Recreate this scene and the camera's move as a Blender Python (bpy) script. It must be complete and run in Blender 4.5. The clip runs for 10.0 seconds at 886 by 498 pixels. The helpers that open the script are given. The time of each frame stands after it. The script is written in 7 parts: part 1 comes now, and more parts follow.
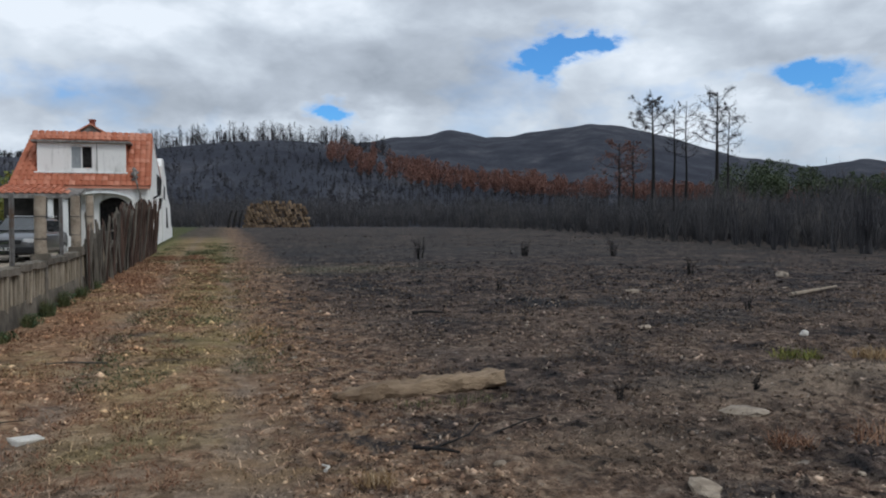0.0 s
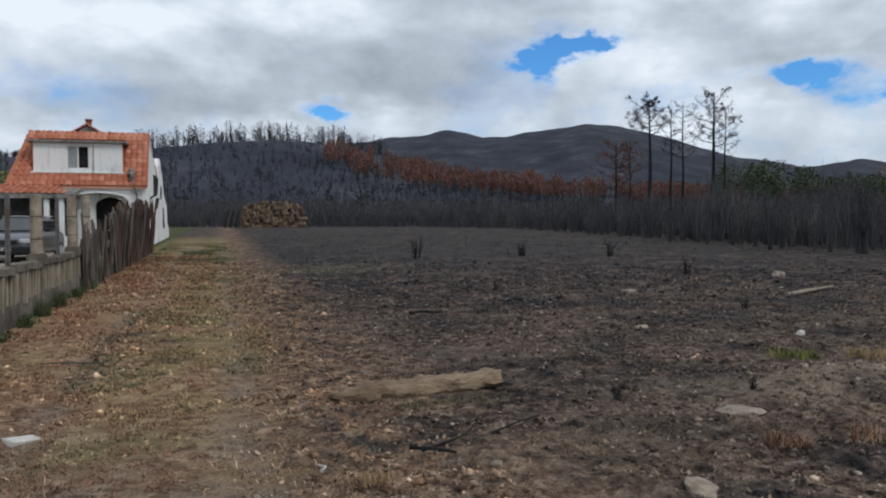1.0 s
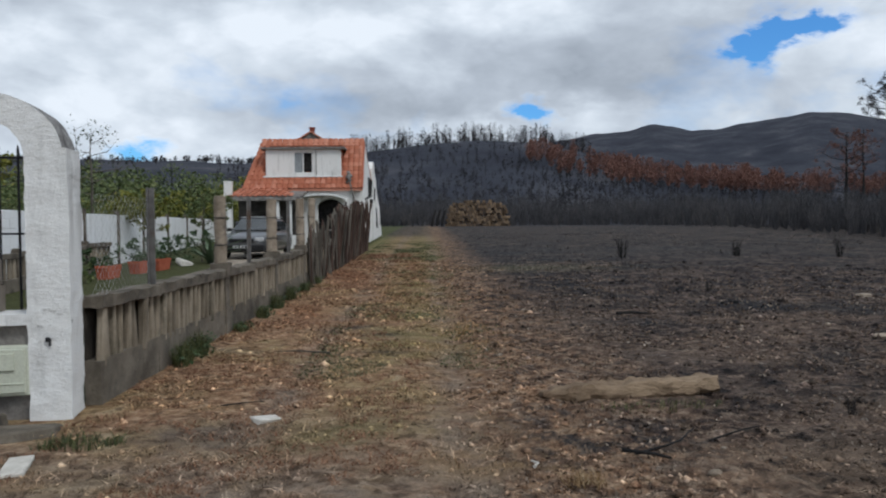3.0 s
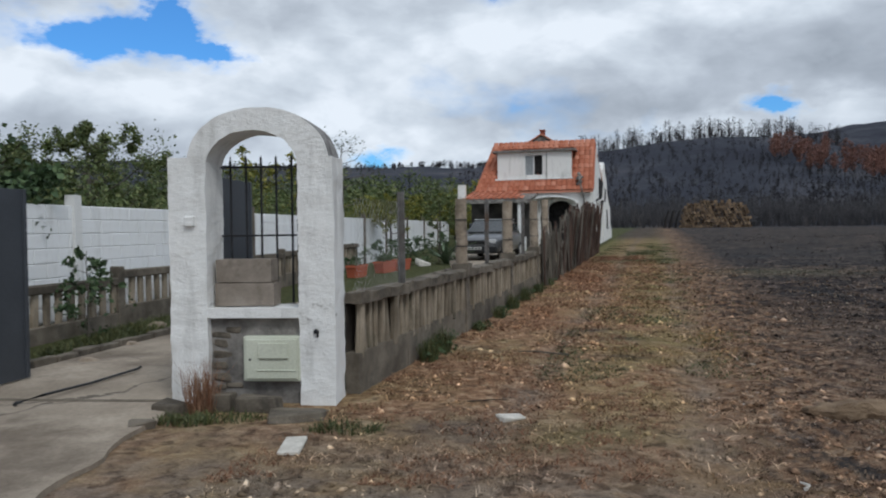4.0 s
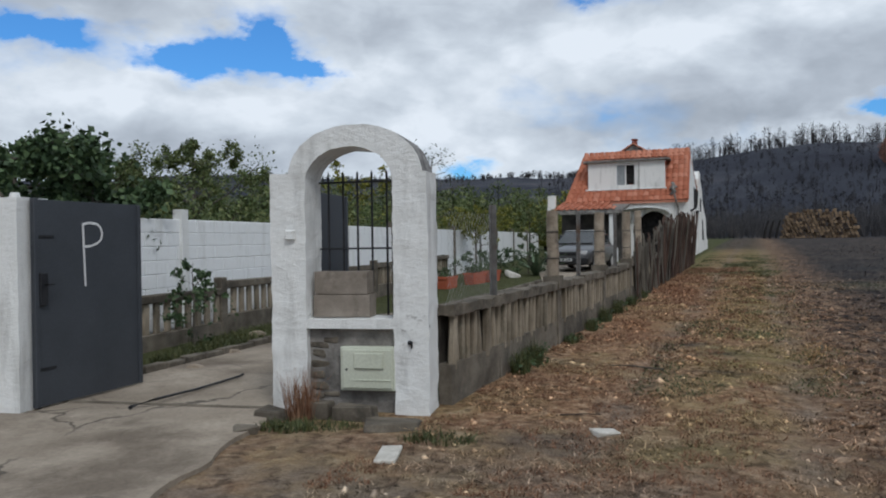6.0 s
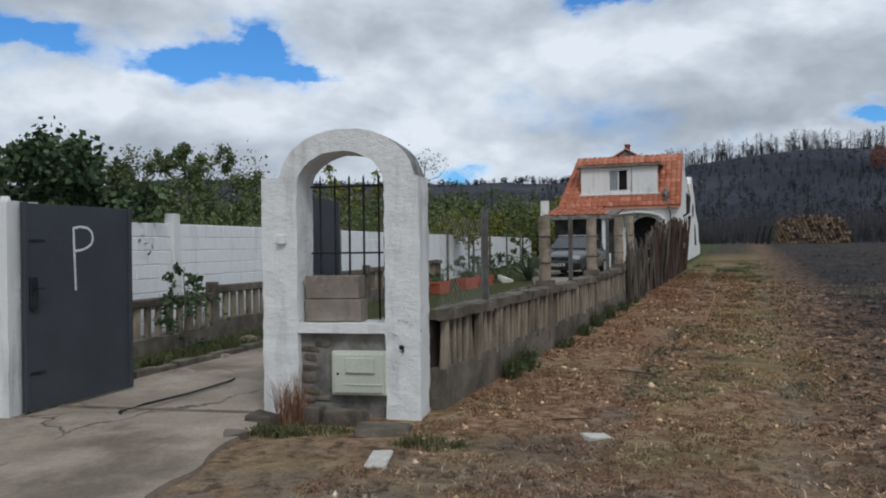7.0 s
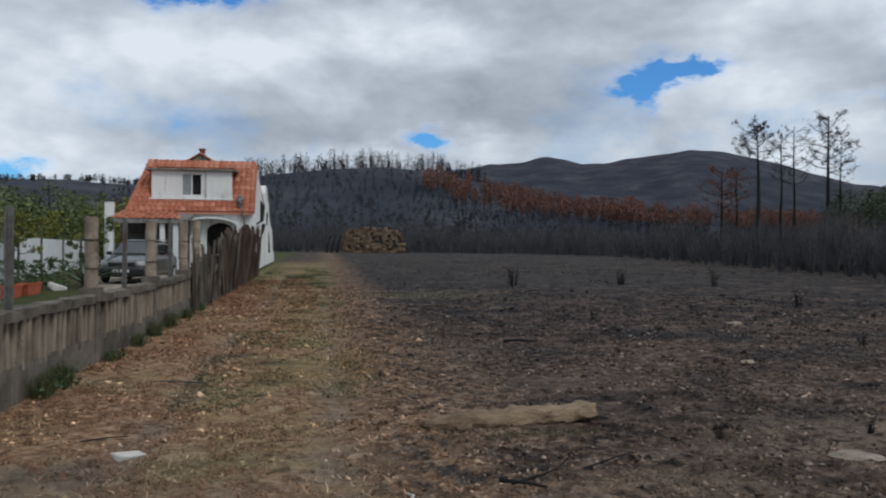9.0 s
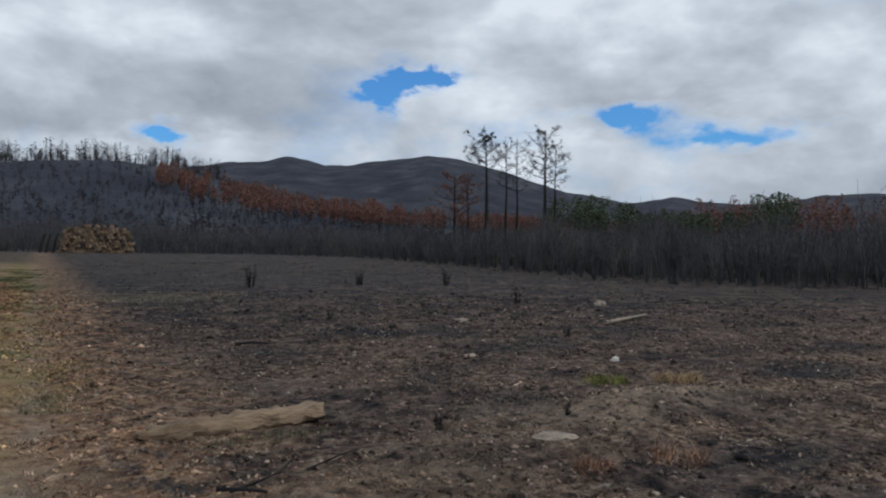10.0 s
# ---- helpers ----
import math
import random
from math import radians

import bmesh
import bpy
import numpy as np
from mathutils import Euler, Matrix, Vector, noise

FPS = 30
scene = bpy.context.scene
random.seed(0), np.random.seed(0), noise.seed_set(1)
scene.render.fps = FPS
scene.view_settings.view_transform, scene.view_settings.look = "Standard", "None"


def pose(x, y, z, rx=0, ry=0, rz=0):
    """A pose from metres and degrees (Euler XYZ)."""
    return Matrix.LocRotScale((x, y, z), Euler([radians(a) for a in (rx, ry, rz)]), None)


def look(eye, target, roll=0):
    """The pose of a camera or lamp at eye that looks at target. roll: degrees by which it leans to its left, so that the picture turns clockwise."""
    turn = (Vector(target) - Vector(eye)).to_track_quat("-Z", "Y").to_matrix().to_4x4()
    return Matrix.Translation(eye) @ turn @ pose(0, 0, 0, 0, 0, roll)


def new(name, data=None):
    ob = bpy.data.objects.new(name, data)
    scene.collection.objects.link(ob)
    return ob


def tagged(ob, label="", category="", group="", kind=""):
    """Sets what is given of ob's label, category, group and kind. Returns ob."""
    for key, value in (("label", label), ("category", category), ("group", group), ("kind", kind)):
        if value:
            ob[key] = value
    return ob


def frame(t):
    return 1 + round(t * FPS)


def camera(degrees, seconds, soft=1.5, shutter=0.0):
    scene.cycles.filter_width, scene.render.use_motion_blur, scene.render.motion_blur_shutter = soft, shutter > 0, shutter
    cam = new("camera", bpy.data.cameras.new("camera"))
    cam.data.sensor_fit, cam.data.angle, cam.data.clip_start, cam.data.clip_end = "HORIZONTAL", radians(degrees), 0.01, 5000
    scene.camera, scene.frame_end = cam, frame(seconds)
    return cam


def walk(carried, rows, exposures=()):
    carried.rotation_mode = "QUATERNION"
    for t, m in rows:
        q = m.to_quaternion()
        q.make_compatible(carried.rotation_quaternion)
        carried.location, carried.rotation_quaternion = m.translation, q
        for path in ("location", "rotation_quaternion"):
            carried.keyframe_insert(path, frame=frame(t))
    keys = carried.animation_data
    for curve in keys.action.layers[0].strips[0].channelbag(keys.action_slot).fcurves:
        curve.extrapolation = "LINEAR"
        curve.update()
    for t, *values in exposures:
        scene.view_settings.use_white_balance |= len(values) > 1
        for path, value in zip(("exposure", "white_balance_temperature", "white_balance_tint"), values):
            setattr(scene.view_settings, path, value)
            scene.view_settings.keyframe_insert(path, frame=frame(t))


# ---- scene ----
cam = camera(59.7, 10.0, soft=2.0, shutter=0.12)
PATH = [
    (0, (0.624, 0.435, 1.428), (1.527, 2.219, 1.372), -0.3),
    (0.5, (0.631, 0.451, 1.414), (1.537, 2.233, 1.359), -0.4),
    (1, (0.628, 0.436, 1.427), (1.538, 2.217, 1.371), -0.3),
    (1.5, (0.621, 0.418, 1.419), (1.514, 2.206, 1.362), -0.6),
    (2, (0.619, 0.428, 1.433), (1.43, 2.255, 1.375), -0.7),
    (2.2, (0.613, 0.426, 1.435), (1.375, 2.274, 1.376), -0.8),
    (3.3, (0.503, 0.388, 1.442), (0.759, 2.371, 1.389), -0.5),
    (3.5, (0.473, 0.437, 1.426), (0.614, 2.432, 1.376), -0.6),
    (4, (0.416, 0.432, 1.434), (0.256, 2.425, 1.389), -0.7),
    (4.5, (0.401, 0.392, 1.444), (0.073, 2.364, 1.405), -0.6),
    (5, (0.391, 0.38, 1.449), (0.013, 2.344, 1.42), -0.5),
    (5.5, (0.392, 0.374, 1.452), (0.004, 2.336, 1.432), -0.8),
    (7, (0.408, 0.372, 1.447), (0.038, 2.337, 1.446), -0.7),
    (7.5, (0.458, 0.354, 1.456), (0.182, 2.335, 1.463), -0.6),
    (8, (0.511, 0.405, 1.445), (0.508, 2.405, 1.459), -0.2),
    (8.5, (0.585, 0.445, 1.446), (0.895, 2.42, 1.459), -0.2),
    (9, (0.669, 0.449, 1.439), (1.348, 2.33, 1.452), 0.3),
    (9.5, (0.759, 0.517, 1.432), (1.735, 2.263, 1.45), 0.8),
    (10, (0.794, 0.429, 1.43), (2.046, 1.988, 1.449), 0.4),
]
walk(cam, [(t, look(eye, target, roll)) for t, eye, target, roll in PATH], [(0, 0.10, 6050, 9), (2.2, 0.10, 6050, 9), (4.5, 0.06, 6050, 9), (7, -0.03, 6050, 9), (10, -0.08, 6050, 9)])

# ---- world and light ----
SUN_AZ, SUN_EL = 150.0, 50.0      # degrees, clockwise from +y


def build_world():
    w = bpy.data.worlds.new("sky")
    scene.world = w
    w.use_nodes = True
    nt = w.node_tree
    nt.nodes.clear()
    L = nt.links.new

    def nd(kind, **kw):
        n = nt.nodes.new(kind)
        for k, v in kw.items():
            n.inputs[k].default_value = v
        return n

    def mth(op, a, b=None, clamp=False):
        n = nt.nodes.new("ShaderNodeMath")
        n.operation, n.use_clamp = op, clamp
        for i, v in enumerate((a, b)):
            if v is None:
                continue
            if isinstance(v, (int, float)):
                n.inputs[i].default_value = v
            else:
                L(v, n.inputs[i])
        return n.outputs[0]

    def ramp(src, stops):
        n = nt.nodes.new("ShaderNodeValToRGB")
        el = n.color_ramp.elements
        while len(el) < len(stops):
            el.new(0.5)
        for e, (p, c) in zip(el, stops):
            e.position, e.color = p, c if len(c) == 4 else (*c, 1)
        L(src, n.inputs[0])
        return n.outputs[0]

    sky = nt.nodes.new("ShaderNodeTexSky")
    sky.sky_type, sky.sun_disc = "NISHITA", False
    sky.sun_elevation, sky.sun_rotation = radians(SUN_EL), radians(SUN_AZ)
    tc = nt.nodes.new("ShaderNodeTexCoord").outputs["Generated"]
    sep = nt.nodes.new("ShaderNodeSeparateXYZ")
    L(tc, sep.inputs[0])
    # rolls of cloud: flattened lumps that grow towards the zenith
    lumps = nt.nodes.new("ShaderNodeCombineXYZ")
    L(sep.outputs[0], lumps.inputs[0]), L(sep.outputs[1], lumps.inputs[1])
    L(mth("MULTIPLY", sep.outputs[2], 1.9), lumps.inputs[2])

    def cloud_noise(scale, detail, rough, shift, dist=0.0):
        mp = nt.nodes.new("ShaderNodeMapping")
        mp.inputs["Location"].default_value = shift
        L(lumps.outputs[0], mp.inputs["Vector"])
        n = nd("ShaderNodeTexNoise", Scale=scale, Detail=detail, Roughness=rough, Distortion=dist)
        L(mp.outputs[0], n.inputs["Vector"])
        return n.outputs["Fac"]

    def puffs(scale, shift, detail=3.0):
        mp = nt.nodes.new("ShaderNodeMapping")
        mp.inputs["Location"].default_value = shift
        L(lumps.outputs[0], mp.inputs["Vector"])
        wob = nd("ShaderNodeTexNoise", Scale=scale * 0.9, Detail=3.0)
        L(mp.outputs[0], wob.inputs["Vector"])
        add = nt.nodes.new("ShaderNodeVectorMath")
        add.operation = "MULTIPLY_ADD"
        L(wob.outputs["Color"], add.inputs[0])
        add.inputs[1].default_value = (0.16, 0.16, 0.16)
        L(mp.outputs[0], add.inputs[2])
        v = nd("ShaderNodeTexVoronoi", Scale=scale, Detail=detail, Roughness=0.55)
        v.feature = "SMOOTH_F1"
        v.inputs["Smoothness"].default_value = 0.6
        v.normalize = True
        L(add.outputs[0], v.inputs["Vector"])
        return v.outputs["Distance"]

    def density(dz):
        lo = cloud_noise(3.6, 5, 0.5, (0.4, 5.2, 1.0 + dz), 0.1)
        return mth("ADD", mth("MULTIPLY", lo, 0.55), mth("MULTIPLY", mth("SUBTRACT", 1.0, puffs(7.0, (1.3, 0.2, 0.5 + dz), 5.0)), 0.45))

    body = density(0.0)
    above = density(0.10)
    wide = cloud_noise(2.0, 3, 0.5, (2.4, 1.2, 3.0))

    # the openings between the clouds: azimuth, elevation, half width, half height, depth
    ragged_u = mth("MULTIPLY", mth("SUBTRACT", cloud_noise(11.0, 6, 0.6, (4.0, 1.0, 2.0)), 0.5), 0.13)
    ragged_v = mth("MULTIPLY", mth("SUBTRACT", cloud_noise(11.0, 6, 0.6, (8.0, 3.0, 5.0)), 0.5), 0.075)

    def spots(rows):
        total = None
        for az, el, wa, we, depth in rows:
            a, e = radians(az), radians(el)
            d = (math.sin(a) * math.cos(e), math.cos(a) * math.cos(e), math.sin(e))
            side = nd("ShaderNodeVectorMath")
            side.operation = "DOT_PRODUCT"
            L(tc, side.inputs[0])
            side.inputs[1].default_value = (math.cos(a), -math.sin(a), 0)
            front = nd("ShaderNodeVectorMath")
            front.operation = "DOT_PRODUCT"
            L(tc, front.inputs[0])
            front.inputs[1].default_value = d
            u = mth("DIVIDE", mth("ADD", side.outputs["Value"], ragged_u), math.sin(radians(wa)))
            v = mth("DIVIDE", mth("ADD", mth("SUBTRACT", sep.outputs[2], d[2]), ragged_v), math.sin(radians(we)))
            r = mth("ADD", mth("MULTIPLY", u, u), mth("MULTIPLY", v, v))
            g = mth("MULTIPLY", mth("EXPONENT", mth("MULTIPLY", r, -1.0)), depth)
            g = mth("MULTIPLY", g, mth("GREATER_THAN", front.outputs["Value"], 0.3))
            total = g if total is None else mth("ADD", total, g)
        return total

    hole = spots(SKY_GAPS)
    cover = mth("SUBTRACT", mth("ADD", mth("MULTIPLY", mth("SUBTRACT", body, 0.65), 3.6), 1.03), mth("MULTIPLY", hole, 0.95))
    mask = ramp(cover, [(0.20, (0, 0, 0)), (0.46, (0.72, 0.72, 0.72)), (0.70, (1, 1, 1))])
    # lit tops and grey bellies
    lit = mth("MULTIPLY", mth("SUBTRACT", body, above), 2.0)
    heap = mth("MULTIPLY", mth("SUBTRACT", 0.38, puffs(4.2, (0.7, 2.1, 0.3), 4.0)), 0.75)
    rim = mth("MULTIPLY", mth("SUBTRACT", 0.80, cover, True), 0.45)
    forms = mth("SUBTRACT", spots(CLOUD_HEADS), spots(CLOUD_BELLIES))
    shade = mth("ADD", mth("ADD", lit, mth("MULTIPLY", wide, 0.55)), mth("ADD", rim, 0.07))
    shade = mth("ADD", mth("ADD", shade, heap), mth("MULTIPLY", forms, 0.20))
    tone = ramp(shade, [(0.06, (0.33, 0.36, 0.40)), (0.34, (0.48, 0.515, 0.56)), (0.54, (0.63, 0.67, 0.71)), (0.72, (0.80, 0.83, 0.86))])
    blue = nt.nodes.new("ShaderNodeBackground")
    deep = nt.nodes.new("ShaderNodeMix")
    deep.data_type, deep.blend_type = "RGBA", "MULTIPLY"
    deep.inputs[0].default_value = 1.0
    L(sky.outputs[0], deep.inputs[6])
    deep.inputs[7].default_value = (0.30, 0.60, 0.90, 1)
    L(deep.outputs[2], blue.inputs[0])
    blue.inputs[1].default_value = 0.15
    cloud = nt.nodes.new("ShaderNodeBackground")
    L(tone, cloud.inputs[0])
    cloud.inputs[1].default_value = 1.0
    mix = nt.nodes.new("ShaderNodeMixShader")
    L(mask, mix.inputs[0]), L(blue.outputs[0], mix.inputs[1]), L(cloud.outputs[0], mix.inputs[2])
    out = nt.nodes.new("ShaderNodeOutputWorld")
    L(mix.outputs[0], out.inputs[0])


SKY_GAPS = [(37.5, 13.2, 3.2, 0.9, 1.0), (34.6, 12.0, 1.6, 1.3, 0.9), (18.9, 8.5, 1.9, 1.0, 1.0), (52.5, 10.2, 3.5, 0.9, 1.0),
            (60.0, 8.6, 5.0, 1.1, 0.9), (-30.0, 13.0, 4.5, 1.2, 1.0), (-24.8, 14.6, 2.2, 2.6, 1.0), (-20.2, 12.4, 2.6, 0.8, 0.9),
            (-10.0, 5.2, 3.0, 0.9, 0.9), (-39.0, 14.0, 3.5, 1.0, 1.0), (2.0, 18.0, 5.0, 0.8, 0.7)]
# heads of cloud that catch the light, and flat grey bellies
CLOUD_HEADS = [(41.0, 11.4, 4.0, 2.2, 1.0), (47.0, 8.6, 5.0, 1.6, 0.9), (14.0, 7.3, 5.0, 0.9, 0.9), (23.5, 7.6, 4.5, 1.0, 0.8), (-36.0, 10.4, 5.0, 1.8, 1.1), (-25.0, 9.0, 4.0, 1.6, 0.9),
               (-8.0, 13.0, 9.0, 3.5, 0.6), (6.0, 14.0, 8.0, 3.0, 0.6), (56.0, 6.5, 7.0, 1.2, 0.7), (-14.0, 8.0, 6.0, 1.6, 0.6)]
CLOUD_BELLIES = [(27.0, 10.2, 6.5, 1.5, 1.2), (8.0, 8.8, 8.0, 1.0, 0.9), (12.0, 12.0, 7.0, 1.8, 0.5), (51.5, 9.3, 3.5, 0.5, 0.8), (-1.0, 8.0, 8.0, 1.2, 0.8), (60.0, 12.0, 9.0, 2.5, 0.5)]
build_world()
sun_data = bpy.data.lights.new("sun", "SUN")
sun_data.energy, sun_data.angle, sun_data.color = 1.3, radians(14), (1.0, 0.96, 0.9)
sun = new("sun", sun_data)
a_, e_ = radians(SUN_AZ), radians(SUN_EL)
sun.matrix_world = look((40 * math.sin(a_) * math.cos(e_), 40 * math.cos(a_) * math.cos(e_), 40 * math.sin(e_)), (0, 0, 0))


# ---- materials ----
class Mat:
    """A small builder for node materials."""

    def __init__(self, name, rough=0.8, metal=0.0, spec=0.3):
        self.m = bpy.data.materials.new(name)
        self.m.use_nodes = True
        self.nt = self.m.node_tree
        self.bsdf = self.nt.nodes["Principled BSDF"]
        self.bsdf.inputs["Roughness"].default_value = rough
        self.bsdf.inputs["Metallic"].default_value = metal
        self.bsdf.inputs["Specular IOR Level"].default_value = spec
        self.pos = None

    def L(self, a, b):
        self.nt.links.new(a, b)

    def where(self, local=False):
        if local:
            return self.nt.nodes.new("ShaderNodeTexCoord").outputs["Object"]
        if self.pos is None:
            self.pos = self.nt.nodes.new("ShaderNodeNewGeometry").outputs["Position"]
        return self.pos

    def noise(self, scale, detail=5, rough=0.55, stretch=(1, 1, 1), local=False, shift=0.0, dist=0.0):
        mp = self.nt.nodes.new("ShaderNodeMapping")
        mp.inputs["Scale"].default_value = stretch
        mp.inputs["Location"].default_value = (shift, shift * 1.7, shift * 0.6)
        self.L(self.where(local), mp.inputs["Vector"])
        n = self.nt.nodes.new("ShaderNodeTexNoise")
        n.inputs["Scale"].default_value, n.inputs["Detail"].default_value = scale, detail
        n.inputs["Roughness"].default_value, n.inputs["Distortion"].default_value = rough, dist
        self.L(mp.outputs[0], n.inputs["Vector"])
        return n.outputs["Fac"]

    def math(self, op, a, b=None, clamp=False):
        n = self.nt.nodes.new("ShaderNodeMath")
        n.operation, n.use_clamp = op, clamp
        for i, v in enumerate((a, b)):
            if v is None:
                continue
            if isinstance(v, (int, float)):
                n.inputs[i].default_value = v
            else:
                self.L(v, n.inputs[i])
        return n.outputs[0]

    def ramp(self, src, *stops):
        n = self.nt.nodes.new("ShaderNodeValToRGB")
        el = n.color_ramp.elements
        while len(el) < len(stops):
            el.new(0.5)
        for e, (p, c) in zip(el, stops):
            if isinstance(c, (int, float)):
                c = (c, c, c)
            e.position, e.color = p, (*c, 1)
        self.L(src, n.inputs[0])
        return n.outputs[0]

    def mix(self, fac, a, b, mode="MIX"):
        n = self.nt.nodes.new("ShaderNodeMix")
        n.data_type, n.blend_type = "RGBA", mode
        for sock, v in ((n.inputs[0], fac), (n.inputs[6], a), (n.inputs[7], b)):
            if isinstance(v, (int, float)):
                sock.default_value = v
            elif isinstance(v, tuple):
                sock.default_value = (*v, 1)
            else:
                self.L(v, sock)
        return n.outputs[2]

    def random(self):
        return self.nt.nodes.new("ShaderNodeObjectInfo").outputs["Random"]

    def island(self):
        return self.nt.nodes.new("ShaderNodeNewGeometry").outputs["Random Per Island"]

    def xyz(self, local=False):
        n = self.nt.nodes.new("ShaderNodeSeparateXYZ")
        self.L(self.where(local), n.inputs[0])
        return n.outputs

    def color(self, c):
        if isinstance(c, tuple):
            self.bsdf.inputs["Base Color"].default_value = (*c, 1)
        else:
            self.L(c, self.bsdf.inputs["Base Color"])
        return self

    def rough(self, r):
        self.L(r, self.bsdf.inputs["Roughness"])
        return self

    def bump(self, h, strength=0.4, depth=0.02):
        n = self.nt.nodes.new("ShaderNodeBump")
        n.inputs["Strength"].default_value, n.inputs["Distance"].default_value = strength, depth
        self.L(h, n.inputs["Height"])
        self.L(n.outputs[0], self.bsdf.inputs["Normal"])
        return self


def mottled(name, c1, c2, scale=6, fine=40, rough=0.85, bump=0.4, depth=0.01, c3=None, metal=0.0, stretch=(1, 1, 1), vary=0.0, local=False, spec=0.3):
    """Two scales of colour change and a fine relief."""
    m = Mat(name, rough, metal, spec)
    a = m.noise(scale, 6, 0.6, stretch, local)
    b = m.noise(fine, 4, 0.6, stretch, local, 3.0)
    col = m.ramp(a, (0.35, c1), (0.65, c2))
    if c3:
        col = m.mix(m.ramp(m.noise(scale * 0.6, 7, 0.65, stretch, local, 9.0), (0.55, 0), (0.68, 1)), col, c3)
    col = m.mix(0.55, col, m.ramp(b, (0.3, 0.62), (0.7, 1.0)), "MULTIPLY")
    if vary:
        col = m.mix(1.0, col, m.ramp(m.random(), (0.0, 1 - vary), (1.0, 1.0)), "MULTIPLY")
    m.color(col).bump(m.math("ADD", m.math("MULTIPLY", a, 0.5), b), bump, depth)
    return m.m


# whitewashed render with grime, worn patches and trowel relief
def plaster(name, base, grime, worn, rough_scale=1.0):
    m = Mat(name, 0.88)
    big = m.noise(2.2, 6, 0.62, (1, 1, 0.6))
    streak = m.noise(5.0, 6, 0.65, (1, 1, 0.18), shift=4.0)
    trowel = m.noise(20.0 * rough_scale, 6, 0.65, (0.8, 0.8, 1.25), shift=2.0)
    grain = m.noise(70.0, 3, 0.6)
    col = m.mix(m.ramp(streak, (0.52, 0.0), (0.72, 0.8)), base, grime)
    col = m.mix(m.ramp(m.math("ADD", m.math("MULTIPLY", big, 0.6), m.math("MULTIPLY", trowel, 0.4)), (0.625, 0.0), (0.69, 1.0)), col, worn)
    col = m.mix(0.25, col, m.ramp(grain, (0.3, 0.7), (0.65, 1.0)), "MULTIPLY")
    m.color(col).bump(m.math("ADD", trowel, m.math("MULTIPLY", grain, 0.35)), 0.6, 0.02)
    return m.m


M_plaster = plaster("whitewash", (0.77, 0.77, 0.75), (0.46, 0.455, 0.435), (0.30, 0.29, 0.27))
M_blockwall = plaster("painted_block", (0.82, 0.83, 0.83), (0.60, 0.60, 0.58), (0.55, 0.54, 0.52), 0.5)
M_housewall = plaster("house_wall", (0.80, 0.79, 0.76), (0.48, 0.47, 0.44), (0.30, 0.29, 0.28), 0.4)
M_concrete = mottled("weathered_concrete", (0.10, 0.084, 0.064), (0.225, 0.193, 0.152), 3.0, 40, 0.92, 0.7, 0.012, (0.06, 0.052, 0.042), vary=0.25)
M_slat = mottled("mossy_concrete_slat", (0.22, 0.180, 0.128), (0.42, 0.355, 0.27), 5.0, 55, 0.92, 0.6, 0.01, (0.11, 0.10, 0.07), stretch=(1, 1, 0.4), vary=0.4)
M_block = mottled("grey_block", (0.26, 0.22, 0.18), (0.36, 0.31, 0.26), 7, 90, 0.95, 0.7, 0.008, (0.18, 0.15, 0.12), vary=0.15)
M_render_dirty = mottled("dirty_render", (0.13, 0.12, 0.11), (0.33, 0.31, 0.285), 4.5, 40, 0.93, 0.6, 0.012, (0.09, 0.085, 0.08))
M_weathered = mottled("rain_stained_plaster", (0.14, 0.135, 0.13), (0.34, 0.33, 0.32), 7, 50, 0.92, 0.7, 0.012, (0.09, 0.088, 0.085))
M_metal_dark = mottled("dark_painted_steel", (0.046, 0.052, 0.062), (0.062, 0.069, 0.081), 1.5, 60, 0.55, 0.15, 0.003, spec=0.4)
M_bar = mottled("black_iron", (0.012, 0.013, 0.016), (0.03, 0.03, 0.033), 12, 80, 0.5, 0.2, 0.002)
M_chalk = mottled("white_paint_line", (0.60, 0.60, 0.60), (0.80, 0.80, 0.80), 30, 90, 0.9, 0.2, 0.002)
M_cabinet = mottled("cream_plastic", (0.55, 0.57, 0.46), (0.62, 0.64, 0.53), 2.5, 60, 0.55, 0.1, 0.002)
M_cabinet_dark = mottled("cabinet_slot_shade", (0.20, 0.21, 0.16), (0.26, 0.27, 0.21), 5, 60, 0.6, 0.1, 0.002)


